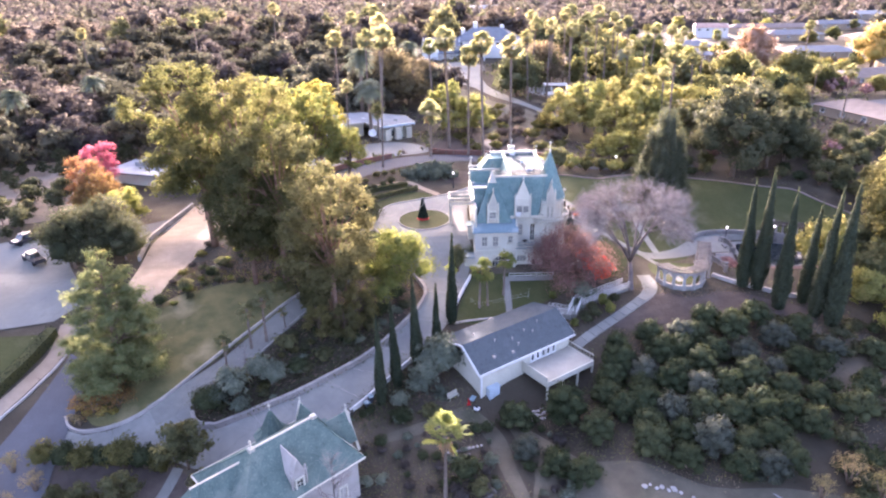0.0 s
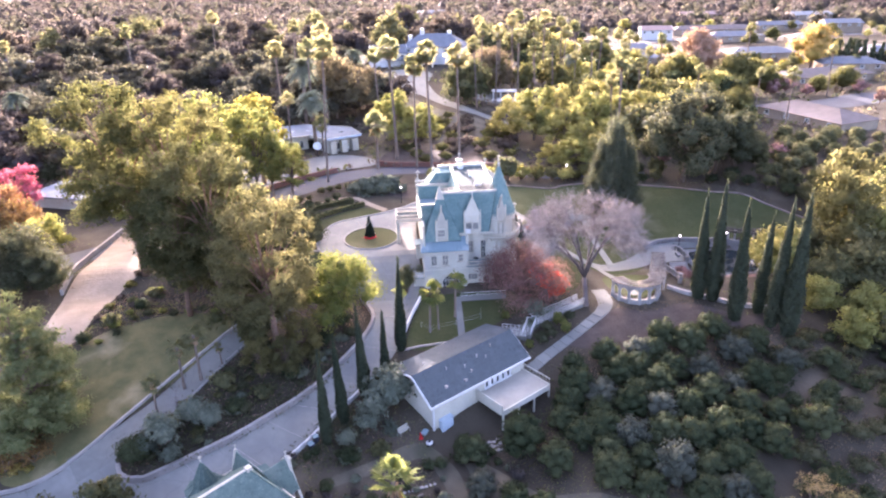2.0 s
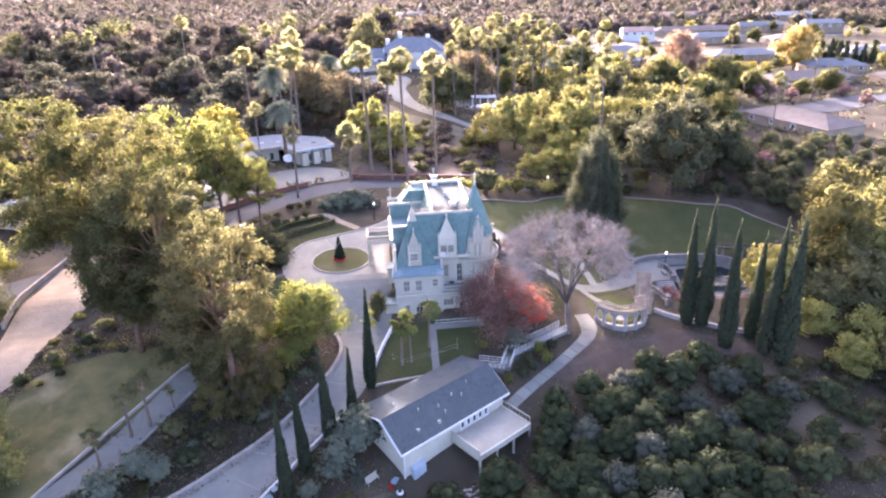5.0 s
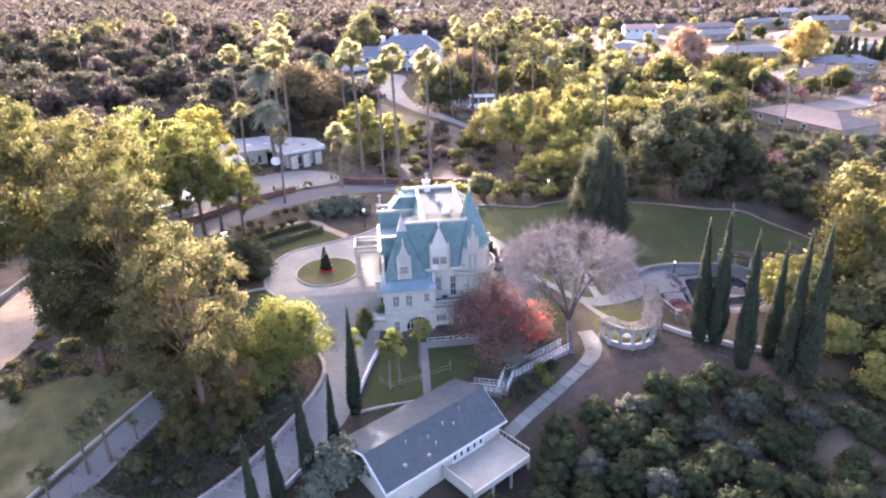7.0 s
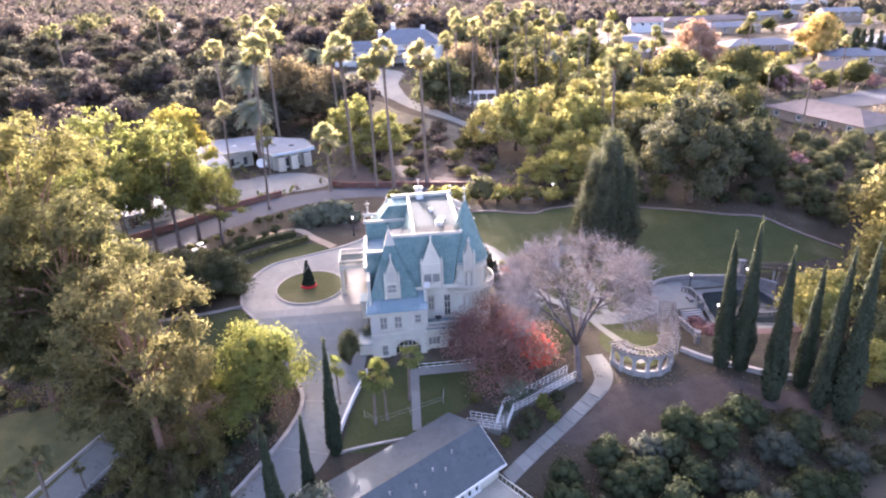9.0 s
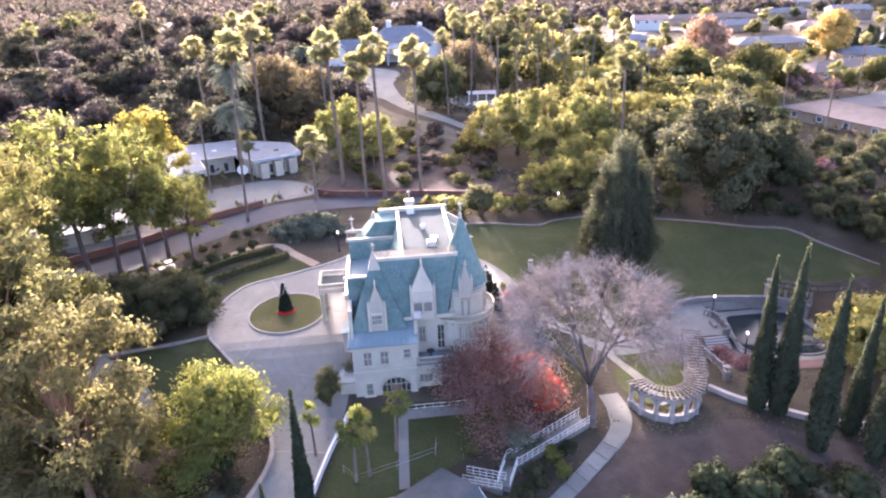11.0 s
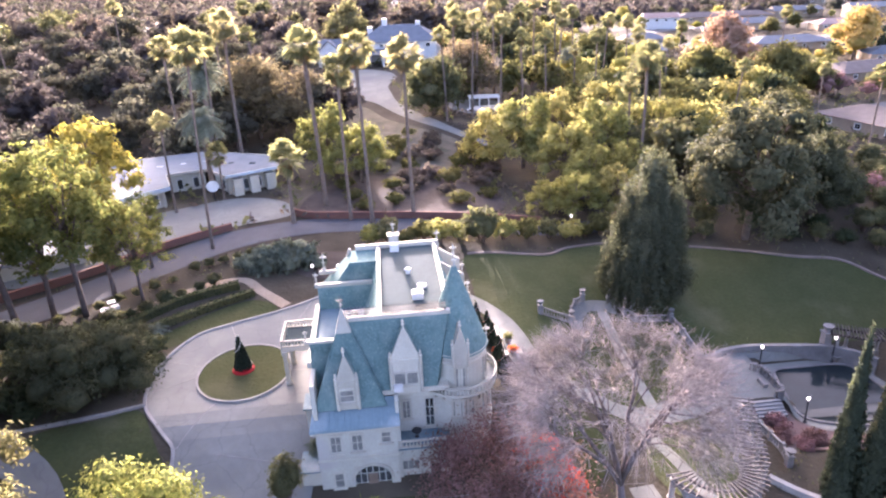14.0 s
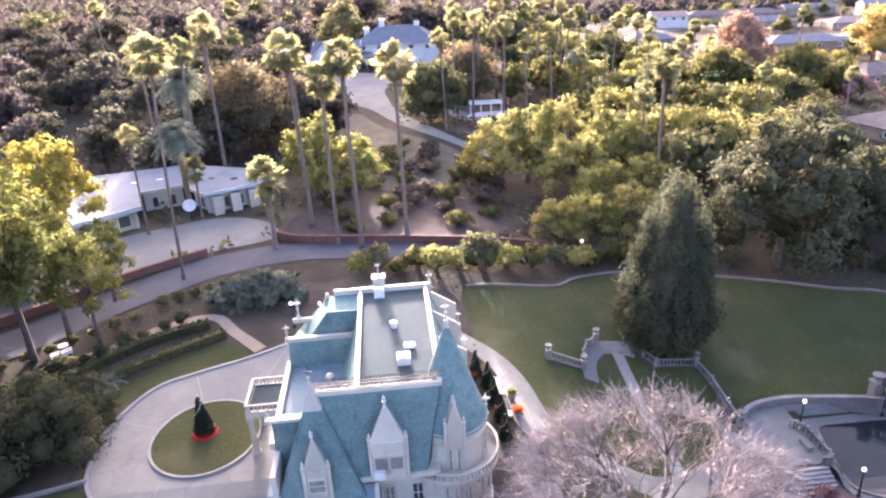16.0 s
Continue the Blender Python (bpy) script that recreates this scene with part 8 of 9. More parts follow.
mow = thing("lawn_mower", 3.4, 69.6, ground_z(3.4, 69.6), 25, "grey push mower parked by the wall", "mower")
part("deck_shell", lathe(bmesh.new(), [(0.42, 0.12), (0.42, 0.3), (0.2, 0.38), (0.01, 0.4)], n=12), M["white"], mow)
part("engine", one_box(-0.16, 0.16, -0.16, 0.16, 0.36, 0.62), M["iron"], mow)
for x, y in ((-0.4, -0.36), (0.4, -0.36), (-0.4, 0.36), (0.4, 0.36)):
    wh = bmesh.new()
    tube(wh, [(x, y - 0.04, 0.13), (x, y + 0.04, 0.13)], [0.13, 0.13], 10)
    part("wheel", wh, M["rubber"], mow)
part("handle", tube(bmesh.new(), [(-0.35, -0.25, 0.3), (-1.2, -0.25, 1.0), (-1.2, 0.25, 1.0), (-0.35, 0.25, 0.3)], [0.02] * 4, 5), M["iron"], mow)
plank = thing("fallen_post", 35.8, 54.9, ground_z(35.8, 54.9) + 0.08, -52, "pale timber post lying on the ground", "post")
part("post", one_box(-1.6, 1.6, -0.08, 0.08, -0.08, 0.08), M["kerb"], plank)
for k, (x, y) in enumerate(((-10.6, 68.4), (-10.2, 69.5))):
    bin_ = thing("wheeled_bin", x, y, ground_z(x, y) + 0.07, 35, "dark wheeled bin beside the driveway parapet", "bin", "wheeled bins")
    part("body", solid(bmesh.new(), [(-0.25, -0.28, 0.06), (0.25, -0.28, 0.06), (0.25, 0.28, 0.06), (-0.25, 0.28, 0.06)], [(-0.3, -0.35, 1.0), (0.3, -0.35, 1.0), (0.3, 0.35, 1.0), (-0.3, 0.35, 1.0)]), M["carpaint"], bin_)
    part("lid", one_box(-0.33, 0.33, -0.38, 0.38, 1.0, 1.07), M["tin"], bin_)


# ---- trees and shrubs, from near to far ----
cyp_spots = [(46.7, 92.0, 1.05), (48.6, 91.2, 1.13), (49.8, 86.3, 1.1), (54.0, 87.6, 0.93), (54.3, 84.5, 1.06), (55.8, 82.5, 1.28)]
plant([lambda: cypress(11, 18.5, 2.1, "tall slender dark green cypress"), lambda: cypress(12, 18.5, 2.05, "tall slender dark green cypress")], cyp_spots, 4, 0.99, 1.01)
row_spots = [(0.6, 84.8, 1.0), (-1.7, 79.3, 0.8), (-4.3, 76.6, 0.98), (-6.9, 72.6, 0.92), (-8.8, 69.4, 0.9)]
plant([lambda: cypress(13, 14.2, 1.5, "narrow cypress beside the driveway"), lambda: cypress(14, 13.6, 1.4, "narrow cypress beside the driveway")], row_spots, 5, 0.99, 1.01)
plant([lambda: conifer("conifer", 21, 19.6, 11.0, M["leaf_conifer"], "broad blue-green conifer on the lawn", 56000, 0.17, 0.03, 0.58)], [(44.4, 127.8)], 1, 1, 1)
plant([lambda: tree("magnolia", 22, 22.5, 19, M["leaf_magnolia"], M["bark"], "broad dark evergreen magnolia tree", clumps=1100, per=14, size=0.36, low=0.04, lobes=40, lobe=0.52, flat=1.1, spread=0.6)], [(64.0, 138.5), (73.5, 143, 0.72), (80, 148, 0.6)], 1, 1, 1)
plant([lambda: shrub("edge_bush", 122, 3.4, 4.2, M["leaf_dark"], "dark bush at the edge of the great lawn", clumps=90, per=12, size=0.18), lambda: shrub("edge_bush", 123, 2.4, 3.8, M["leaf_citrus"], "deep green bush at the edge of the great lawn", clumps=90, per=12, size=0.16)], [(52, 140.5), (55.5, 140, 0.8), (58.4, 139.8, 0.9), (70, 137.2, 0.9), (73.6, 136.2, 0.8), (77, 135, 1.0), (80.5, 133, 0.9), (83.4, 130.4, 1.0), (86, 127.6, 1.1), (67, 142, 1.2), (60, 144, 1.2), (56, 145, 1.1), (70, 147, 1.3), (76, 140, 1.1), (82, 138, 1.2), (87, 134, 1.1)], 53)
plant([lambda: bare_tree(31, 18.5, 20, "wide leafless tree with pale pinkish twigs")], [(29.1, 92.2)], 1, 1, 1)
plant([lambda: tree("red_leaved_tree", 32, 9.6, 12.5, M["leaf_red"], M["bark"], "round tree with dusky red autumn leaves", clumps=1000, per=22, size=0.12, low=0.06, lobes=30, lobe=0.55, core=0)], [(19.6, 94.8)], 1, 1, 1)
plant([lambda: shrub("maple_shrub", 33, 3.6, 4.0, M["leaf_scarlet"], "bright scarlet maple shrub", clumps=90, per=10, size=0.22)], [(25.0, 94.6, 1.2), (24.8, 96.4, 1.2), (23.9, 99.0, 1.0)], 1)
plant([lambda: tree("lime_green_tree", 34, 12.3, 10.8, M["leaf_lime"], M["bark"], "round lime-yellow leaved tree by the driveway", clumps=700, per=20, size=0.17, low=0.06, lobes=26, lobe=0.6, core=0.55)], [(-7.6, 91.6)], 1, 1, 1)
plant([lambda: tree("eucalyptus", 35, 33, 21, M["leaf_euc"], M["bark_red"], "very tall eucalyptus tree with clumped olive foliage", clumps=1200, per=22, size=0.25, slim=0.42, low=0.14, lobes=60, hang=0.35, twigs=1, base_r=0.5, flat=0.8, lobe=0.34, spread=0.5, core=0.4, vase=True),
       lambda: tree("eucalyptus", 36, 30, 18, M["leaf_euc_deep"], M["bark_red"], "tall dark olive eucalyptus tree with clumped foliage", clumps=1150, per=22, size=0.24, slim=0.42, low=0.12, lobes=58, hang=0.4, twigs=1, base_r=0.46, flat=0.85, lobe=0.34, spread=0.5, core=0.4, vase=True)],
      [(-39.5, 104, 1.0), (-16.0, 83.0, 0.86), (-31, 99, 1.0), (-24.5, 90.5, 0.95), (-23.5, 98, 0.6), (-29.5, 91.5, 0.8), (-15.2, 88.2, 0.42)], 2, 0.98, 1.02)
plant([lambda: tree("young_eucalyptus", 116, 11, 8, M["leaf_euc_deep"], M["bark"], "young feathery eucalyptus below the tall ones", clumps=300, per=18, size=0.22, slim=0.42, low=0.02, lobes=20, hang=0.3, lobe=0.5), lambda: tree("young_eucalyptus", 117, 12, 8, M["leaf_euc"], M["bark"], "young golden-green eucalyptus below the tall ones", clumps=300, per=18, size=0.22, slim=0.42, low=0.02, lobes=20, hang=0.3, lobe=0.5)], [(-21.5, 92.5, 0.8), (-12.6, 83.5, 0.8), (-19.5, 85.5, 1.0), (-18, 79.8, 0.6), (-14.6, 80.4, 0.7), (-27, 95, 1.1), (-18.5, 86.6, 0.9)], 44)
plant([lambda: pine(37, 19, 13.5, "soft light green bushy pine")], [(-42.4, 71.8)], 1, 1, 1)
plant([lambda: tree("oak", 38, 12, 13, M["leaf_oak"], M["bark"], "dark spreading evergreen oak", clumps=520, per=14, size=0.24, low=0.1, lobes=11)], [(-61.0, 98.5, 0.9), (-53.4, 100.5, 0.78), (-57.6, 103, 0.7), (-19.6, 110.8, 0.74), (-15.6, 113.0, 0.58), (-22.8, 114, 0.66), (-62, 108, 0.5)], 3)
plant([lambda: tree("autumn_tree", 39, 12.6, 8, M["leaf_russet"], M["bark"], "autumn tree with orange and russet leaves", clumps=420, per=14, size=0.2, low=0.04, lobes=20, lobe=0.55, core=0.4)], [(-68.6, 121.5)], 1, 1, 1)
plant([lambda: tree("autumn_tree", 40, 10, 6.5, M["leaf_pink"], M["bark"], "autumn tree with crimson pink leaves", clumps=300, per=14, size=0.2, low=0.12, lobes=16, lobe=0.55, core=0.4)], [(-71.0, 132.5, 1.2)], 1, 1, 1)
plant([lambda: tree("autumn_tree", 41, 9, 7, M["leaf_russet"], M["bark"], "autumn tree with russet-gold leaves", clumps=320, per=14, size=0.19, low=0.06, lobes=16, lobe=0.55, core=0.4)], [(-64.6, 118.6, 1.0), (-67.5, 118.4, 0.75)], 2)
plant([lambda: tree("lime_garden_tree", 149, 9, 7, M["leaf_lime"], M["bark"], "yellow-green tree among dark oaks", clumps=320, per=14, size=0.2, low=0.06, lobes=16, lobe=0.55, core=0.45)], [(-58.0, 112.5)], 1, 1, 1)
plant([lambda: shrub("autumn_shrub", 42, 2.6, 5, M["leaf_russet"], "loose russet shrub at the wall's end", clumps=80, per=12, size=0.13, core=0)], [(-44.5, 67.4, 0.9), (-41.6, 68.2, 0.8), (-42.5, 70, 0.8), (-43.4, 68.6, 1.0)], 2)
plant([lambda: shrub("gold_tuft", 148, 0.9, 1.3, M["leaf_gold"], "low golden bush along the wall's end", clumps=40, per=11, size=0.1, core=0)], [(-46.2, 67.6), (-45.0, 66.8, 0.9), (-43.2, 66.9, 1.1), (-41.8, 67.0, 0.9), (-45.6, 68.8, 0.8)], 62)
plant([lambda: shrub("tan_bush", 110, 5.4, 5.2, M["leaf_tan"], "sparse sunlit bush with tan leaves", clumps=80, per=14, size=0.12, core=0)], [(44.2, 56.2, 0.8), (40.4, 54.6, 0.55), (46.8, 54.2, 0.7), (42.6, 53.0, 0.5), (-50.8, 60.0, 0.6), (-47.2, 57.8, 0.6), (-52.5, 57, 0.7), (-49, 54.5, 0.7), (-46.6, 65.9, 0.25), (-45.4, 65.6, 0.3)], 41)
plant([lambda: shrub("clipped_ball_shrub", 111, 3.8, 4.2, M["leaf_citrus"], "rounded dark green clipped bush at the bed tip", clumps=170, per=14, size=0.13)], [(-29.9, 66.9)], 1, 1, 1)
plant([lambda: shrub("drive_bush", 112, 3.0, 3.6, M["leaf_euc"], "loose olive bush along the lower drive", clumps=80, per=12, size=0.16), lambda: shrub("drive_bush", 113, 3.2, 3.4, M["leaf_citrus"], "dark green bush along the lower drive", clumps=80, per=12, size=0.16)], [(-47.6, 61.0, 0.9), (-45.2, 60.6, 1.0), (-42.6, 60.4, 1.1), (-40.4, 60.6, 0.9), (-38.0, 60.4, 1.1), (-35.6, 60.2, 1.0), (-33.6, 59.8, 0.8)], 42)

plant([lambda: shrub("ramp_bush", 143, 1.9, 2.2, M["leaf_oak"], "dark green bush below the ramp", clumps=70, per=12, size=0.11), lambda: shrub("ramp_bush", 144, 2.2, 2.0, M["leaf_elm"], "loose green bush below the ramp", clumps=70, per=12, size=0.12)], [(21.7, 86.6), (23.8, 87.9, 0.9), (22.2, 85.4, 0.8), (24.4, 86.2, 0.9), (20.4, 84.4), (16.4, 89.8, 0.7), (25.6, 88.8, 0.8), (18.6, 83.6, 0.7)], 59)

plant([lambda: sapling(151, 13, "thin leafless tree before the carriage house")], [(-12.0, 49.6), (-26.6, 72.6, 0.34)], 1, 1, 1)

# palms near the house and the drive
plant([lambda: fan_palm(51, 6.4, 3.4, "short bright green fan palm", 3, 16, r=0.16, mat=M["leaf_elm"])], [(4.9, 88.2), (6.2, 88.6, 0.9), (0.9, 91.8, 0.85), (8.9, 91.3, 0.98)], 6)
plant([lambda: fan_palm(52, 6.4, 3.3, "small fan palm beside the side drive", 8, 20, r=0.18, mat=M["leaf_dark"])], [(-27.0, 77.3), (-25.2, 78.6, 1.1), (-29.4, 73.6, 0.85), (-23.0, 81.0, 0.5)], 7)
plant([lambda: fan_palm(53, 8.6, 5.6, "sunlit fan palm with a ragged skirt", 8, 19, r=0.22, mat=M["leaf_palm_sun"])], [(-0.9, 56.2)], 1, 1, 1)

# tall palms behind
tall = [(9.8, 150.7, 1.2), (16.3, 151.4, 1.14), (2.0, 160.5, 1.21), (6.4, 152.5, 0.96), (-23, 162, 0.73), (-16.5, 189, 1.12), (-28.8, 191.8, 1.02), (-20.2, 185, 1.02), (-31.4, 246, 0.9), (-22.4, 248, 0.9),
        (27.9, 209, 0.9), (34.7, 214, 0.95), (41.8, 215, 1.0), (45.9, 208, 0.85)]
tall2 = [(57.2, 246, 0.95), (67.8, 262, 0.9), (62.2, 222, 0.65), (57.8, 170.7, 0.76), (73.4, 233.5, 0.9), (75, 214, 0.65), (56.4, 161, 1.0), (71, 205, 0.5), (90, 193, 0.62), (-2, 195, 0.9), (49, 252, 1), (52, 240, 0.9), (90, 230, 0.7), (108, 190, 0.6), (104, 168, 0.8), (150, 220, 0.7), (146, 268, 0.9)]
tall3 = [(31, 222, 0.9), (38, 228, 0.95), (44, 236, 0.9), (54, 218, 0.8), (60, 230, 0.85), (66, 216, 0.75), (80, 226, 0.8), (84, 244, 0.85), (70, 250, 0.9), (92, 256, 0.8), (-18, 228, 0.85), (100, 244, 0.75), (-62, 262, 0.9), (-86, 244, 0.85), (-120, 232, 0.8), (36, 262, 0.9), (78, 204, 0.7)]
plant([lambda: fan_palm(54, 23.5, 5.0, "very tall slim fan palm", 30, 54, r=0.26), lambda: fan_palm(55, 22.5, 4.8, "very tall slim fan palm", 36, 48, r=0.25), lambda: fan_palm(56, 23.0, 5.1, "very tall slim fan palm with a dry skirt", 34, 46, r=0.28)], tall + tall2 + tall3, 8, 0.97, 1.03)
plant([lambda: fan_palm(60, 28.4, 5.4, "very tall thin fan palm beside the lane", 26, 44, r=0.19)], [(-13.5, 145.3)], 1, 1, 1)
plant([lambda: feather_palm(57, 12.4, 6.6, "stout date palm with arching fronds", 90, mat=M["leaf_grey"])], [(-18.0, 168.4, 1.25), (-22.5, 190, 1.45), (-98, 190, 1.2), (-108, 168, 1.2), (66, 240, 0.9), (-10, 232, 1.2), (-84, 172, 0.9)], 9)
plant([lambda: feather_palm(58, 0.6, 3.6, "low cycad-like palm in a bed", 40, "cycad", 0.3, M["leaf_grey"], "palm")], [(-6.5, 138.2, 1.3), (-4, 139.2, 1.3), (-1.5, 139.5, 1.3), (-5, 137, 1.1), (-2, 137.4, 1.1), (0.8, 138.2, 1.2), (4.3, 102.8, 0.7), (19.8, 88.2, 0.9), (21.6, 89.6, 0.9), (23, 91.0, 0.8), (-1.2, 71.3, 0.7), (-3.6, 73.4, 0.6), (-15.5, 123.5, 1.0)], 10)

plant([lambda: fan_palm(59, 9, 5.0, "short stout fan palm before the bungalow", 16, 40, r=0.24)], [(-16.2, 167.4, 0.85), (-2.6, 152.9, 1.3), (-31, 150, 0.7)], 34)

# yellow-green trees behind the lawn, and the group by the lane
pep = [(34.5, 176), (39.5, 178), (44.8, 167), (46.5, 158, 0.8), (59.7, 180), (66, 176), (72, 174), (1.8, 178), (8, 171, 0.9), (52, 170), (54, 158, 0.85), (78, 168), (38, 152, 0.6), (48, 190), (62, 196), (49, 150.5, 0.6), (42, 150, 0.55)]
plant([lambda: tree("pepper_tree", 61, 14, 13.5, M["leaf_pepper"], M["bark"], "yellow-green pepper tree with light foliage", clumps=400, per=13, size=0.32, low=0.08, lobes=30, hang=0.3, lobe=0.46, spread=0.5), lambda: tree("pepper_tree", 62, 15, 12.5, M["leaf_pepper"], M["bark"], "yellow-green pepper tree with light foliage", clumps=400, per=13, size=0.32, low=0.08, lobes=28, hang=0.4, lobe=0.46, spread=0.5)], pep, 11)
lane = [(-20.8, 140.8, 0.64), (-19.2, 131.4, 0.72), (-23.5, 133.7, 0.85), (-25.4, 129.2, 1.0), (-29.0, 129.0, 1.08), (-31.6, 125.9, 1.1), (-37.0, 129, 1.05), (-36.5, 121.5, 0.95), (-43, 125, 1.05), (-45, 117, 0.95)]
plant([lambda: tree("tall_elm", 63, 20, 9.5, M["leaf_elm"], M["bark_dusk"], "tall leafy green tree beside the lane", clumps=360, per=14, size=0.27, base_r=0.3, low=0.22, lobes=38, lobe=0.46, flat=0.9, spread=0.42, core=0.36), lambda: tree("tall_elm", 64, 21, 10, M["leaf_elm"], M["bark_dusk"], "tall bright olive-green tree beside the lane", clumps=360, per=14, size=0.27, base_r=0.3, low=0.2, lobes=36, lobe=0.46, flat=0.9, spread=0.42, core=0.36)], lane, 12)
plant([lambda: tree("golden_tree", 65, 18, 10, M["leaf_golden"], M["bark"], "tall tree with bright yellow-green crown", clumps=430, per=13, size=0.3, low=0.28, lobes=30, lobe=0.5, spread=0.45)], [(-27.5, 146.5, 0.98), (-36.5, 141.0, 0.7)], 2)

# shrubs along walls and beds
plant([lambda: shrub("shrub", 71, 2.6, 3.6, M["leaf_pepper"], "rounded yellow-green shrub along the wall"), lambda: shrub("shrub", 72, 2.4, 3.4, M["leaf_euc"], "rounded olive shrub along the wall"), lambda: shrub("shrub", 73, 2.8, 3.8, M["leaf_dark"], "rounded dark green shrub along the wall")],
      [(9.9, 143.4, 1.2), (14.6, 142, 1.0), (12, 143.4, 1.2), (19.5, 142, 1.3), (17.2, 143, 1.1), (25.5, 141, 1.6), (28.8, 142.2, 1.3), (32.5, 143, 1.5), (36, 143.4, 1.1), (38.8, 142.6, 1.4), (44, 143.6, 1.4), (50, 142.4, 1.5), (22.3, 142.4, 1.0), (41.5, 143.4, 1.0), (47, 143.6, 1.2)], 13)
plant([lambda: shrub("box_hedge_bush", 74, 1.1, 1.5, M["leaf_dark"], "small clipped dark shrub beside the lane", size=0.14)], [(-30 + i * 1.9, 126.6 + i * 1.32) for i in range(8)] + [(-14.5 + i * 1.75, 139 + i * 0.85) for i in range(6)] + [(-27 + i * 2.1, 123.2 + i * 1.5) for i in range(5)], 14)
hedge_row([(-19.8, 124.9), (-15.3, 129.3), (-11.5, 131.6), (-7.6, 133.0)], 1.1, 1.0, M["leaf_citrus"], "low clipped hedge along the sandy walk", 61)
hedge_row([(-17.6, 123.4), (-12.6, 126.6), (-9, 129.0), (-5.4, 130.9)], 1.0, 0.9, M["leaf_citrus"], "low clipped hedge above the crescent lawn", 62)
hedge_row([(-66, 57), (-59.8, 66.5), (-57.4, 72), (-56.2, 77), (-55.6, 80.6)], 1.7, 1.6, M["leaf_citrus"], "dark clipped hedge along the road", 63)
plant([lambda: shrub("yucca_mass", 88, 2.6, 4.2, M["leaf_grey"], "dense grey-green bush in the mulch bed", clumps=110, per=11, size=0.26)], [(-7.5, 137.8), (-5, 139.2, 1.1), (-2.4, 139.6, 1.1), (0.2, 138.8), (-4.4, 136.8, 0.9), (-1.2, 137.0, 0.9), (2.2, 137.0, 0.8)], 31)
plant([lambda: shrub("clipped_shrub", 76, 4.6, 3.1, M["leaf_dark"], "tall clipped dark shrub at the house corner", clumps=190, per=13, size=0.1)], [(1.9, 98.9)], 1, 1.05, 1.1)
plant([lambda: shrub("grey_shrub", 77, 4.6, 5.2, M["leaf_grey"], "silvery grey-green rounded garden shrub", clumps=120, per=11, size=0.24)], [(-1.6, 75.2, 1.3), (0.2, 76.6, 1.1), (-3.2, 73.0, 0.9), (-4.0, 71.4, 0.6), (-6.5, 69.2, 0.6), (-29.2, 67.8, 0.75), (-27.2, 69.2, 0.85), (-24.6, 72, 0.7), (-22.5, 71, 0.7), (4.6, 60.6, 0.45), (20.6, 90.4, 0.6), (-26, 66.9, 0.6)], 16)
plant([lambda: shrub("green_shrub", 78, 2.6, 3.4, M["leaf_citrus"], "dark green rounded garden shrub", clumps=80, per=10, size=0.2), lambda: shrub("green_shrub", 79, 2.2, 3.2, M["leaf_dark"], "dark brushy shrub on the bank", clumps=80, per=10, size=0.2)],
      [(-20, 73, 0.8), (-17, 76, 0.9), (-14, 80, 0.8), (-22, 77, 0.9), (-18, 81, 0.8), (-11.5, 83.6, 0.9), (-10, 87, 0.9), (-25.5, 73.5, 0.7), (-14.5, 84, 0.9), (-20.5, 85.5, 0.8), (-6, 66.5, 0.8), (-2.5, 67.5, 0.9), (1.5, 58.5, 1.0), (3.0, 56.5, 0.9), (-7.8, 91, 0.9), (-40, 90, 0.7), (-37, 94, 0.7), (-36.5, 98, 0.8), (-42.5, 86.5, 0.6), (-39, 96, 0.6)], 17)
plant([lambda: tree("bushy_tree", 80, 8, 6.5, M["leaf_dark"], M["bark"], "dark bushy tree by the lower drive", clumps=170, per=12, size=0.3, low=0.05)], [(-30.6, 60.0, 1.0), (-36.5, 55.4, 0.7), (-40.5, 54, 0.6), (-28.5, 57.4, 0.35), (-44, 55.4, 0.5)], 18)

# dense low planting in the bed between the two drives
def in_bed(x, y):
    return np.interp(y, [66, 69.8, 75.7, 83.5, 90], [-31, -30.2, -26, -21.5, -17.6]) + 1.6 < x < np.interp(y, [66.9, 69.4, 75.7, 83.2, 88.6], [-23, -19.6, -13.5, -7.7, -4.2]) - 1.6


bed_rng = random.Random(55)
bed_spots = [(x, y, bed_rng.uniform(0.45, 0.9)) for x, y in ((bed_rng.uniform(-30, -6), bed_rng.uniform(67, 91)) for _ in range(330)) if in_bed(x, y)][:52]
plant([lambda: shrub("bed_shrub", 131, 1.3, 2.6, M["leaf_grey"], "silvery bush in the bed between the drives", clumps=60, per=11, size=0.11), lambda: shrub("bed_shrub", 132, 1.5, 2.6, M["leaf_oak"], "dark olive bush in the bed between the drives", clumps=60, per=11, size=0.11), lambda: shrub("bed_shrub", 133, 1.1, 2.4, M["leaf_euc_deep"], "olive bush in the bed between the drives", clumps=60, per=11, size=0.11)], bed_spots, 56)

# citrus grove on the slope, in rows down the hill: (x, y, width)
grove_low = [(8.2, 67.3, 4.2), (14.6, 68.1, 5.3), (17.9, 64.6, 4.4), (8.9, 62.0, 3.4), (12.1, 59.6, 3.7), (14.9, 57.9, 3.9), (21.7, 67.3, 3.9), (24.4, 67.5, 4.8), (27.2, 65.8, 4.4), (23.6, 61.3, 4.8), (24.1, 64.3, 4.2), (27.8, 62.5, 4.0), (27.0, 59.1, 3.9), (30.5, 61.1, 5.0), (34.1, 60.5, 4.4), (37.5, 61.0, 4.8), (38.2, 58.2, 4.1), (32.7, 57.7, 4.3), (35.7, 57.2, 4.3), (43.2, 62.7, 3.9)]
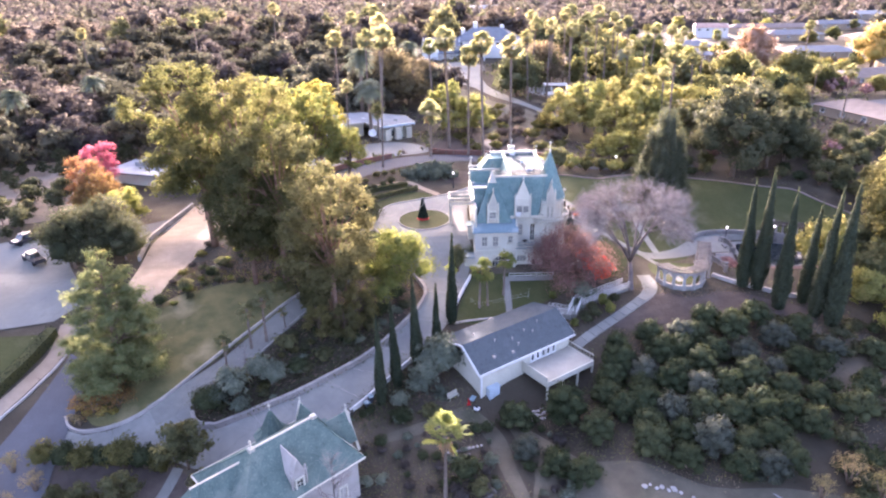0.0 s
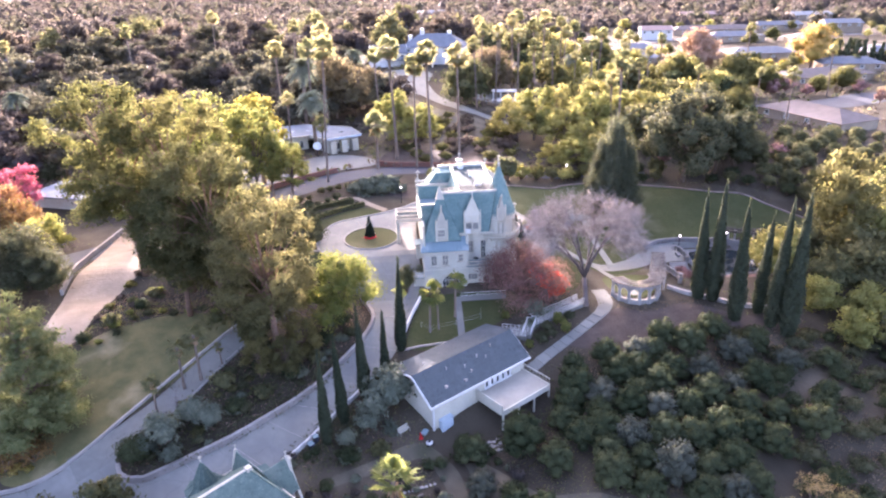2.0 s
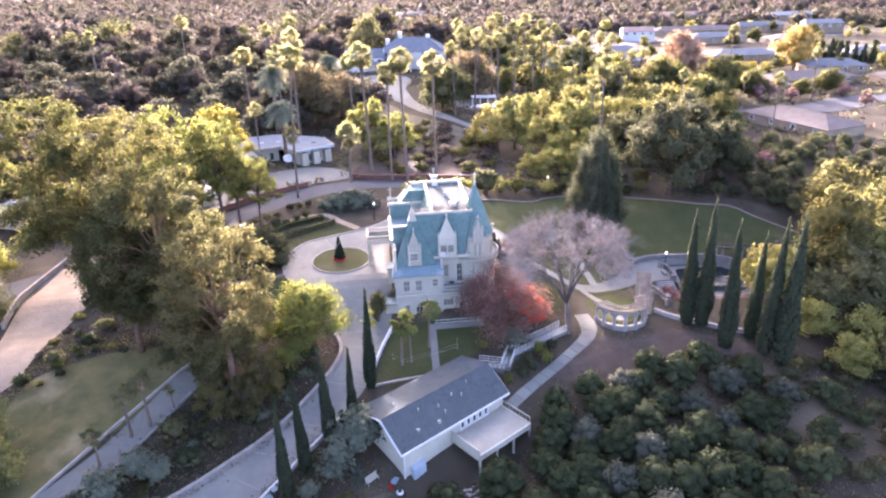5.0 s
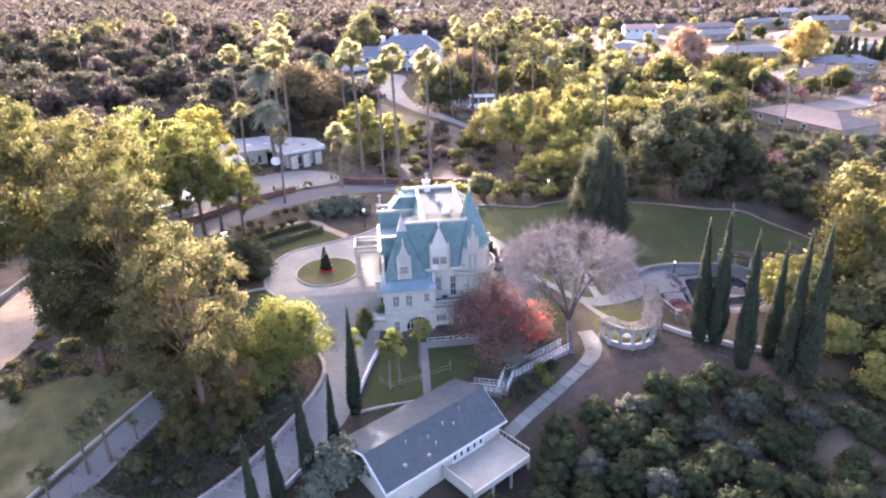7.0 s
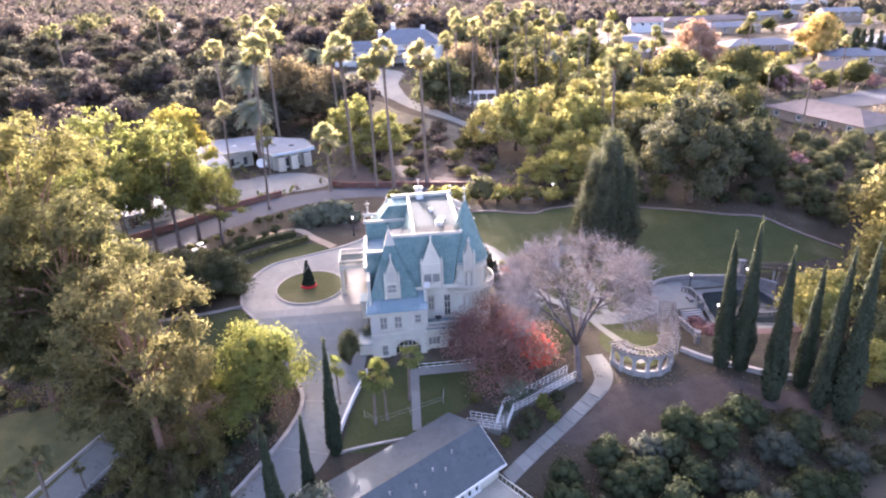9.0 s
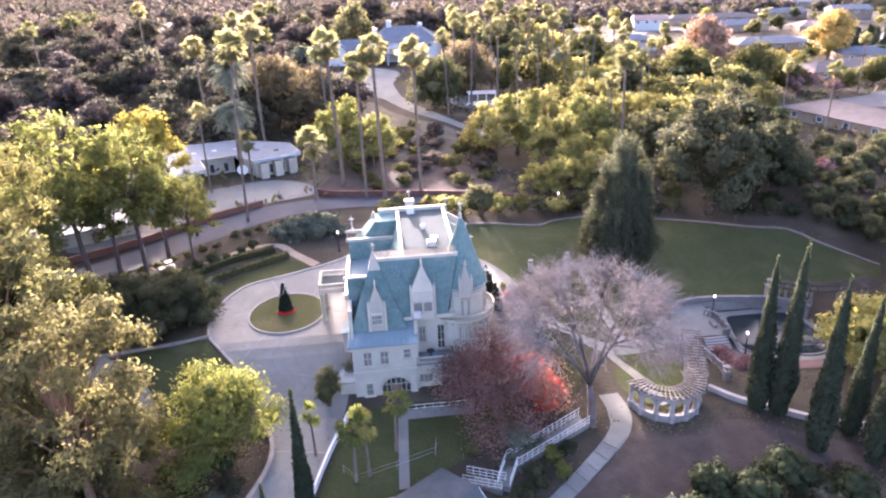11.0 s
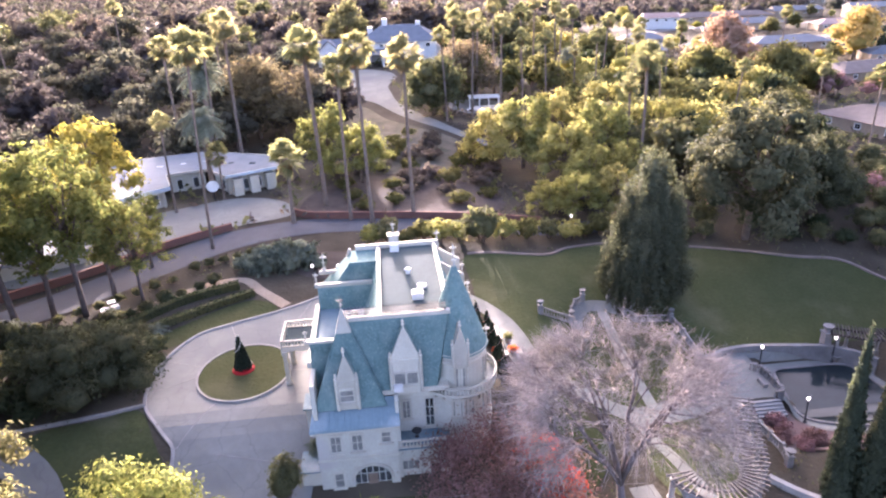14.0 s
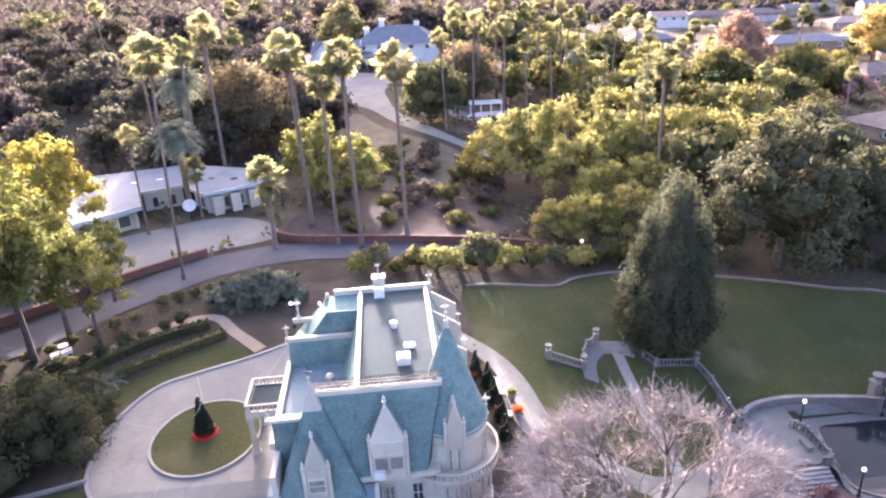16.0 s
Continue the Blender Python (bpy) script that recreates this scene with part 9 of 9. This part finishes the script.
grove_mid = [(23.1, 75.4, 4.7), (23.6, 78.2, 3.8), (28.6, 80.1, 4.1), (32.9, 79.9, 3.8), (37.3, 82.5, 4.3), (40.4, 80.8, 5.2), (21.6, 73.0, 4.2), (20.3, 70.2, 4.1), (25.9, 73.0, 4.3), (28.9, 75.8, 4.4), (32.0, 77.0, 4.1), (33.6, 73.6, 4.4), (28.7, 70.5, 4.6), (31.9, 69.4, 4.2), (24.8, 70.2, 3.8), (31.2, 65.5, 4.5), (34.4, 64.4, 4.5), (35.4, 69.2, 4.3), (40.2, 75.4, 4.2), (38.9, 70.8, 4.6), (36.7, 76.8, 4.1)]
grove_east = [(37.6, 65.0, 4.6), (41.0, 64.8, 4.2), (46.1, 78.9, 4.6), (49.8, 80.6, 4.0), (44.6, 83.0, 4.9), (42.4, 68.6, 4.0), (46.6, 73.8, 4.0), (52.5, 76.4, 3.8), (46.0, 67.6, 3.2), (49.6, 64.9, 4.6), (30.4, 73.0, 3.8), (35.2, 80.0, 3.8), (42.6, 72.4, 3.4), (54, 70, 3.2), (58, 76, 3.6)]
plant([(lambda n=n, m=m, c=c: orange_tree(n, M[m], c)) for n, m, c in ((81, "leaf_citrus", "rounded dark green orange tree"), (82, "leaf_citrus", "rounded dark green orange tree"), (84, "leaf_citrus", "rounded dark green orange tree"), (83, "leaf_citrus_grey", "rounded olive-green orange tree"), (85, "leaf_citrus", "rounded dark green orange tree"))],
      [(x, y, w / 3.95) for x, y, w in grove_low + grove_mid + grove_east], 19, 0.97, 1.05)

# trees east of the pond
plant([lambda: tree("bamboo_thicket", 84, 9, 9, M["leaf_pepper"], M["bark"], "dense yellow-green thicket beside the pond", clumps=260, per=12, size=0.34, low=0.02, lobes=9), lambda: tree("evergreen_tree", 85, 9.5, 9, M["leaf_dark"], M["bark"], "dense dark evergreen tree beside the pond", clumps=260, per=12, size=0.36, low=0.02, lobes=9)],
      [(62, 97, 0.95), (69, 99, 0.85), (66, 104, 0.7), (74, 104, 0.95), (62.6, 87, 0.75), (66, 90, 0.85), (68.5, 84, 0.8), (73, 92, 1.1), (78, 98, 1.2), (79, 108, 1.0), (86, 104, 1.1), (80, 88, 1.1), (74, 81, 0.9), (88, 94, 1.2), (90, 115, 1.0), (96, 106, 1.1), (64, 80, 0.75), (70, 78, 0.9), (76, 74, 0.9), (83, 80, 1.1), (71, 70, 0.6), (80, 68, 0.8), (86, 72, 0.9), (66, 72, 0.5)], 20)
plant([lambda: tree("weeping_tree", 86, 19, 13, M["leaf_euc"], M["bark"], "tall weeping tree with golden-green foliage", clumps=330, per=13, size=0.4, low=0.05, lobes=11, hang=1.2)], [(75.5, 100, 1.1), (88, 118, 0.9), (86, 106, 1.1), (94, 112, 1.0)], 21)
plant([lambda: shrub("red_shrub", 87, 2.6, 4.2, M["leaf_red"], "dusky red low tree beside the pond", clumps=90, per=10, size=0.2)], [(50.0, 104.8, 0.6), (48.9, 102.4, 0.6), (51.6, 101.2, 0.55), (49.6, 100.0, 0.5)], 22)

plant([lambda: conifer("screen_cypress", 145, 11, 3.6, M["leaf_cypress"], "dense dark cypress in a screen beside a house", 4200, 0.3, 0.02, 0.5, "cypress")], [(205 + 2.6 * i, 309 - 2.2 * i, 0.9 + 0.06 * (i % 3)) for i in range(9)], 60)
plant([lambda: shrub("lime_hedge_bush", 146, 4.2, 6.5, M["leaf_golden"], "round yellow-green bush along a far garden", clumps=80, per=11, size=0.3)], [(166, 287), (174, 288, 0.8), (182, 290), (190, 292, 0.9), (108, 262, 1.1), (186, 412, 0.8), (196, 408, 0.6), (112, 270, 0.9)], 61)

# woods, zone by zone
wood = random.Random(99)


def clear(x, y):
    for cx, cy, r in ((20, 278, 24), (2, 284, 12), (0, 266, 12), (-6, 272, 9), (-23, 162, 5),  (5, 250, 15), (15, 247, 12), (12, 232, 11), (20, 217, 8), (36, 223, 9), (28, 204, 7), (-19, 172, 17), (-8, 172, 12), (-33, 170, 10), (-20, 158, 14), (-47, 141, 15), (-40, 147, 10), (-64, 146, 13), (118, 184, 17), (104, 190, 8), (150, 234, 18), (132, 236, 8), (196, 232, 16), (165, 236, 10), (178, 258, 15), (170, 336, 17), (200, 340, 18), (225, 345, 14), (180, 318, 18), (240, 372, 15), (168, 412, 17), (190, 425, 20), (214, 430, 26), (240, 432, 18), (205, 388, 20), (131, 346, 14), (120, 314, 13), (143, 382, 15), (168, 380, 14), (190, 376, 14), (168, 244, 18), (186, 250, 14), (124, 206, 8), (137, 207, 9), (150, 210, 9), (168, 217, 8), (186, 218, 8), (-185, 300, 14), (-150, 292, 11), (150, 388, 9), (200, 384, 9), (250, 382, 9), (110, 391, 9)):
        if (x - cx) ** 2 + (y - cy) ** 2 < r * r:
            return False
    return True


def zone(n, x0, x1, y0, y1, gap, keep=lambda x, y: True, s0=0.8, s1=1.2):
    out, tries = [], 0
    while len(out) < n and tries < n * 30:
        tries += 1
        x, y = wood.uniform(x0, x1), wood.uniform(y0, y1)
        if clear(x, y) and keep(x, y) and all((x - a) ** 2 + (y - b) ** 2 > gap * gap for a, b, _ in out):
            out.append((x, y, wood.uniform(s0, s1)))
    return out


scrub = [lambda: tree("woodland_tree", 91, 11, 10.5, M["leaf_wood"], M["bark"], "greyish brown-green woodland tree", clumps=100, per=11, size=0.52, twigs=0, core=0.52, low=0.1), lambda: tree("woodland_tree", 92, 12, 11, M["leaf_wood_green"], M["bark"], "dark green woodland tree on the slope", clumps=100, per=11, size=0.52, twigs=0, core=0.52, low=0.1), lambda: tree("woodland_tree", 93, 10, 11, M["leaf_dusk"], M["bark"], "grey-green woodland tree on the slope", clumps=100, per=11, size=0.52, twigs=0, core=0.52, low=0.08)]
mixed = [lambda: tree("garden_tree", 94, 10, 10, M["leaf_pepper"], M["bark"], "yellow-green garden tree behind the estate", clumps=96, per=11, size=0.5, twigs=0, core=0.54, low=0.1), lambda: tree("garden_tree", 95, 9.5, 10, M["leaf_dark"], M["bark"], "dark green garden tree behind the estate", clumps=96, per=11, size=0.5, twigs=0, core=0.54, low=0.1), lambda: tree("garden_tree", 96, 10, 10.5, M["leaf_euc"], M["bark"], "olive-green garden tree behind the estate", clumps=96, per=11, size=0.5, twigs=0, core=0.54, low=0.1), lambda: tree("garden_tree", 97, 9, 9, M["leaf_citrus"], M["bark"], "deep green garden tree behind the estate", clumps=96, per=11, size=0.5, twigs=0, core=0.54, low=0.1)]
plant(scrub, zone(145, -190, 6, 186, 306, 6.0) + zone(75, -150, -52, 126, 190, 5.5, lambda x, y: x < -100 or y > 152), 23)
plant(mixed, zone(50, 56, 118, 148, 250, 5.8, lambda x, y: y > 166 + 0.3 * max(0, x - 90) or x < 84) + zone(46, 26, 112, 225, 330, 5.8) + zone(24, 110, 240, 255, 340, 8, s0=0.5, s1=0.8) + zone(46, 105, 320, 300, 490, 8, s0=0.4, s1=0.75), 24)
plant([lambda: orange_tree(98, M["leaf_dark"], "rounded dark green orange tree", "far citrus grove")], zone(60, 84, 126, 128, 166, 4.2), 25)
plant([lambda: tree("gold_tree", 99, 17, 15, M["leaf_gold"], M["bark"], "large golden autumn tree", clumps=300, per=13, size=0.5, low=0.08, lobes=11)], [(184, 284, 1.12)], 1, 1, 1)
plant([lambda: tree("pink_tree", 100, 15, 13, M["leaf_orange"], M["bark"], "large salmon-pink autumn tree", clumps=260, per=13, size=0.48, low=0.1, lobes=10)], [(119.5, 255, 1.2), (114, 249, 0.85)], 2)
plant([lambda: tree("bare_plum", 121, 6, 6, M["leaf_plum"], M["bark"], "small dusky pink tree beside the street", clumps=70, per=10, size=0.22, low=0.2)], [(133, 224), (144, 222, 0.8), (139, 227, 1.1), (158, 205, 0.8), (163, 222, 0.9), (64, 150, 0.6), (92, 150, 0.8)], 46)
plant([lambda: tree("green_street_tree", 101, 14, 16, M["leaf_euc"], M["bark"], "broad mid-green street tree", clumps=260, per=13, size=0.5, low=0.06, lobes=10)], [(121, 229, 1.12), (142, 254, 0.8), (133, 229, 0.6), (150, 226, 0.5), (163, 231, 0.6), (110, 206, 0.7), (104, 194, 0.6), (137, 232, 0.5), (104, 236, 0.9), (128, 292, 0.5), (204, 372, 0.5), (190, 405, 0.35), (228, 392, 0.5), (68, 288), (84, 272)], 3)
plant([lambda: tree("feathery_tree", 102, 14, 15, M["leaf_feather"], M["bark"], "broad golden-brown feathery tree", clumps=620, per=18, size=0.3, low=0.03, lobes=22, lobe=0.7, core=0.3)], [(-15.0, 204, 1.42), (-6, 213, 1.15), (36, 234, 0.95), (32, 242, 0.8)], 3)
plant([lambda: tree("pepper_tree", 106, 15, 15, M["leaf_dark"], M["bark"], "dark drooping pepper tree beside a pool", clumps=330, per=13, size=0.42, low=0.03, lobes=12, hang=0.9)], [(24.9, 213.5)], 1, 1, 1)
plant([lambda: tree("tall_grove_tree", 107, 16, 13, M["leaf_far"], M["bark"], "tall dusky tree at the back of the slope", clumps=130, per=12, size=0.66, core=0.52, low=0.05, lobes=14, lobe=0.8, twigs=0), lambda: tree("tall_grove_tree", 108, 17, 14, M["leaf_dark"], M["bark"], "tall dark evergreen at the back of the slope", clumps=130, per=12, size=0.66, core=0.52, low=0.05, lobes=14, lobe=0.8, twigs=0), lambda: tree("tall_grove_tree", 109, 15, 13, M["leaf_scrub"], M["bark"], "tall greyish tree at the back of the slope", clumps=130, per=12, size=0.66, core=0.52, low=0.05, lobes=14, lobe=0.8, twigs=0)], zone(64, -270, 70, 304, 372, 8.5) + [(2, 297), (14, 296, 0.9), (34, 296), (44, 290, 0.9), (26, 300, 1.1)], 33)
plant([lambda: tree("young_tree", 103, 4.2, 3.8, M["leaf_oak"], M["bark"], "young dark green tree in the orchard yard", clumps=110, per=11, size=0.18, low=0.12, core=0.5)], zone(34, -104, -73, 108, 154, 3.4, s0=0.6, s1=1.3), 26)
plant([lambda: shrub("brush", 104, 2.0, 4.0, M["leaf_scrub"], "dry brown brush on open ground", clumps=50, per=8, size=0.3), lambda: shrub("brush", 105, 2.2, 4.0, M["leaf_euc"], "olive green brush on open ground", clumps=50, per=8, size=0.3)], zone(40, 4, 34, 156, 200, 3.6) + [(-42.5, 92, 0.4), (-42, 95, 0.45), (-41.5, 98, 0.4), (-41, 101, 0.5), (-40.5, 104, 0.4), (-40, 107, 0.45), (-38.5, 95, 0.4), (-37, 99, 0.45)], 27)
plant([lambda: shrub("slope_brush", 118, 1.7, 3.6, M["leaf_oak"], "dark dusty brush on the east slope", clumps=60, per=10, size=0.17), lambda: shrub("slope_brush", 119, 2.0, 3.6, M["leaf_citrus"], "dark green brush on the east slope", clumps=60, per=10, size=0.17), lambda: shrub("slope_brush", 120, 1.3, 3.4, M["leaf_oak"], "low dusty brush on the east slope", clumps=60, per=10, size=0.15)], zone(84, 44, 80, 50, 85, 2.5, lambda x, y: y < 85 - 0.2 * (x - 44)), 45)
plant([lambda: shrub("garden_weed", 124, 1.2, 1.9, M["leaf_far"], "dry brown bush in the rough garden", clumps=46, per=11, size=0.09), lambda: shrub("garden_weed", 125, 1.1, 1.7, M["leaf_citrus"], "low green bush in the rough garden", clumps=46, per=11, size=0.09), lambda: shrub("garden_weed", 126, 1.0, 1.6, M["leaf_grey"], "silvery low bush in the rough garden", clumps=46, per=11, size=0.09)], zone(130, -13, 14, 47, 69, 1.0, lambda x, y: abs(x - 6.6) > 1.5 and abs(y - 66.5 - 0.3 * (x + 2)) > 1.2, 0.5, 1.25), 47)
plant([lambda: shrub("dark_brush", 114, 3.2, 4.6, M["leaf_oak"], "dark green brush under the trees", clumps=80, per=11, size=0.2), lambda: shrub("dark_brush", 115, 2.6, 4.2, M["leaf_citrus"], "deep green brush under the trees", clumps=80, per=11, size=0.2)], zone(26, -34, -18, 109, 123, 2.8) + [(-15, 119), (-15.3, 116.5, 0.9), (-13.6, 117, 0.7), (-14.6, 114.5, 0.9), (-13.4, 113.6, 0.6), (-16.8, 121.6, 0.8), (-19, 121.5)] + [(-25 + 1.75 * i, 123.8 + 1.32 * i + 0.5 * (i % 2), 0.32 + 0.12 * (i % 3)) for i in range(9)], 43)

plant([lambda: shrub("terrace_bush", 141, 1.2, 1.9, M["leaf_elm"], "low yellow-green bush beside the terrace road", clumps=46, per=11, size=0.1), lambda: shrub("terrace_bush", 142, 1.1, 1.8, M["leaf_oak"], "low dark bush beside the terrace road", clumps=46, per=11, size=0.1)],
      [(-40.6 + 0.55 * i + 1.5 * (i % 2), 86.5 + 1.55 * i, 0.7 + 0.15 * (i % 3)) for i in range(16)] + [(-37.5 + 1.9 * i, 91.6 + 0.5 * (i % 3), 0.7 + 0.2 * (i % 2)) for i in range(8)], 58)

# low growth over the open ground, off the paths and lawns
def on_cover(pts):
    hit = np.zeros(len(pts), bool)
    for poly in COVERED:
        q = np.array(poly)
        near = (pts[:, 0] > q[:, 0].min()) & (pts[:, 0] < q[:, 0].max()) & (pts[:, 1] > q[:, 1].min()) & (pts[:, 1] < q[:, 1].max()) & ~hit
        if not near.any():
            continue
        p = pts[near]
        inside = np.zeros(len(p), bool)
        for (ax, ay), (bx, by) in zip(poly, poly[1:] + poly[:1]):
            if ay != by:
                cross = ((p[:, 1] < ay) != (p[:, 1] < by)) & (p[:, 0] < (bx - ax) * (p[:, 1] - ay) / (by - ay) + ax)
                inside ^= cross
        hit[np.where(near)[0][inside]] = True
    return hit


low_rng = np.random.default_rng(321)
for mat, count, height, size, x0, x1, y0, y1, label in (("leaf_oak", 4200, 0.5, 0.16, -31, -5, 66, 91, "dark ivy in the bed between the drives"), ("leaf_litter", 2200, 0.12, 0.12, -31, -3, 66, 96, "fallen brown leaves in the bed between the drives"), ("leaf_litter", 1800, 0.15, 0.12, -47, -20, 80, 104, "fallen leaves and tufts above the dry lawn"), ("leaf_elm", 1500, 0.16, 0.1, -46, -24, 78, 96, "grass tufts above the dry lawn"), ("leaf_litter", 3200, 0.15, 0.09, -14, 20, 46, 73, "dry leaves and weeds in the rough garden"), ("leaf_elm", 2600, 0.22, 0.09, -14, 34, 46, 76, "green weeds in the rough garden"), ("leaf_litter", 3000, 0.15, 0.13, 24, 60, 55, 92, "fallen dry leaves and twigs below the grove"), ("leaf_scrub", 9000, 0.4, 0.14, -120, 150, 24, 150, "dry brown weeds and fallen leaves"), ("leaf_dark", 7000, 0.5, 0.16, -120, 150, 24, 190, "dark green ground cover"), ("leaf_scrub", 5000, 1.3, 0.7, -190, 240, 150, 340, "brown undergrowth below the woods"), ("leaf_dark", 4000, 1.5, 0.7, -190, 240, 150, 340, "dark undergrowth below the woods")):
    c = np.stack([low_rng.uniform(x0, x1, count), low_rng.uniform(y0, y1, count)], 1)
    c = c[~on_cover(c)]
    c = c[~((c[:, 0] > 3) & (c[:, 0] < 23) & (c[:, 1] > 97) & (c[:, 1] < 121))]
    c = c[~((np.abs((c[:, 0] - 2) * 0.823 + (c[:, 1] - 74) * 0.568 - 8) < 9) & (np.abs(-(c[:, 0] - 2) * 0.568 + (c[:, 1] - 74) * 0.823 + 1.8) < 7))]
    keep = np.array([noise.noise((a * 0.09, b * 0.09, 3.0 + height)) for a, b in c]) > -0.12
    c = c[keep]
    c3 = np.repeat(np.stack([c[:, 0], c[:, 1], [ground_z(a, b) for a, b in c]], 1), 5, 0)
    c3 += low_rng.normal(size=c3.shape) * np.array([0.5, 0.5, 0]) * (1 + height * 0.6)
    c3[:, 2] += low_rng.uniform(0.02, height, len(c3))
    tagged(new("undergrowth", cloud("undergrowth", leaves(low_rng, c3, size, 0.4), M[mat])), label, "undergrowth", "", "stuff")

# woods to the skyline, one body of foliage
far_rng = np.random.default_rng(123)
pts = []
for _ in range(3000):
    y = 330 + 900 * far_rng.uniform() ** 1.35
    x = far_rng.uniform(-0.85, 0.85) * (y + 60) + 20
    if clear(x, y) and not (90 < x < 340 and 330 < y < 480 and far_rng.uniform() < 0.94):
        pts.append((x, y, far_rng.uniform(4.6, 9.0) * (1 + (y - 330) / 2200)))
for part_of, mat in enumerate(("leaf_wood_green", "leaf_far", "leaf_wood")):
    sel = np.array(pts[part_of::3])
    per = 60
    d = far_rng.normal(size=(len(sel) * per, 3))
    d /= np.linalg.norm(d, axis=1)[:, None]
    d[:, 2] = np.abs(d[:, 2])
    base = np.stack([sel[:, 0], sel[:, 1], [ground_z(a, b) for a, b in sel[:, :2]]], 1)
    c = np.repeat(base, per, 0) + d * np.repeat(sel[:, 2], per)[:, None] * np.array([1, 1, 1.25]) * far_rng.uniform(0.78, 1.02, (len(d), 1))
    tagged(new("far_woods", cloud("far_woods", leaves(far_rng, c, 1.35, 0.4, 1.0, 0.0, d), M[mat])), "hazy woods that reach the skyline", "woods", "", "stuff")
    tagged(new("far_woods", bodies("far_woods", far_rng, np.concatenate([base, sel[:, 2:] * np.array([[1.0, 1.0, 1.25]])], 1), M[mat], 0.72)), "hazy woods that reach the skyline", "woods", "", "stuff")
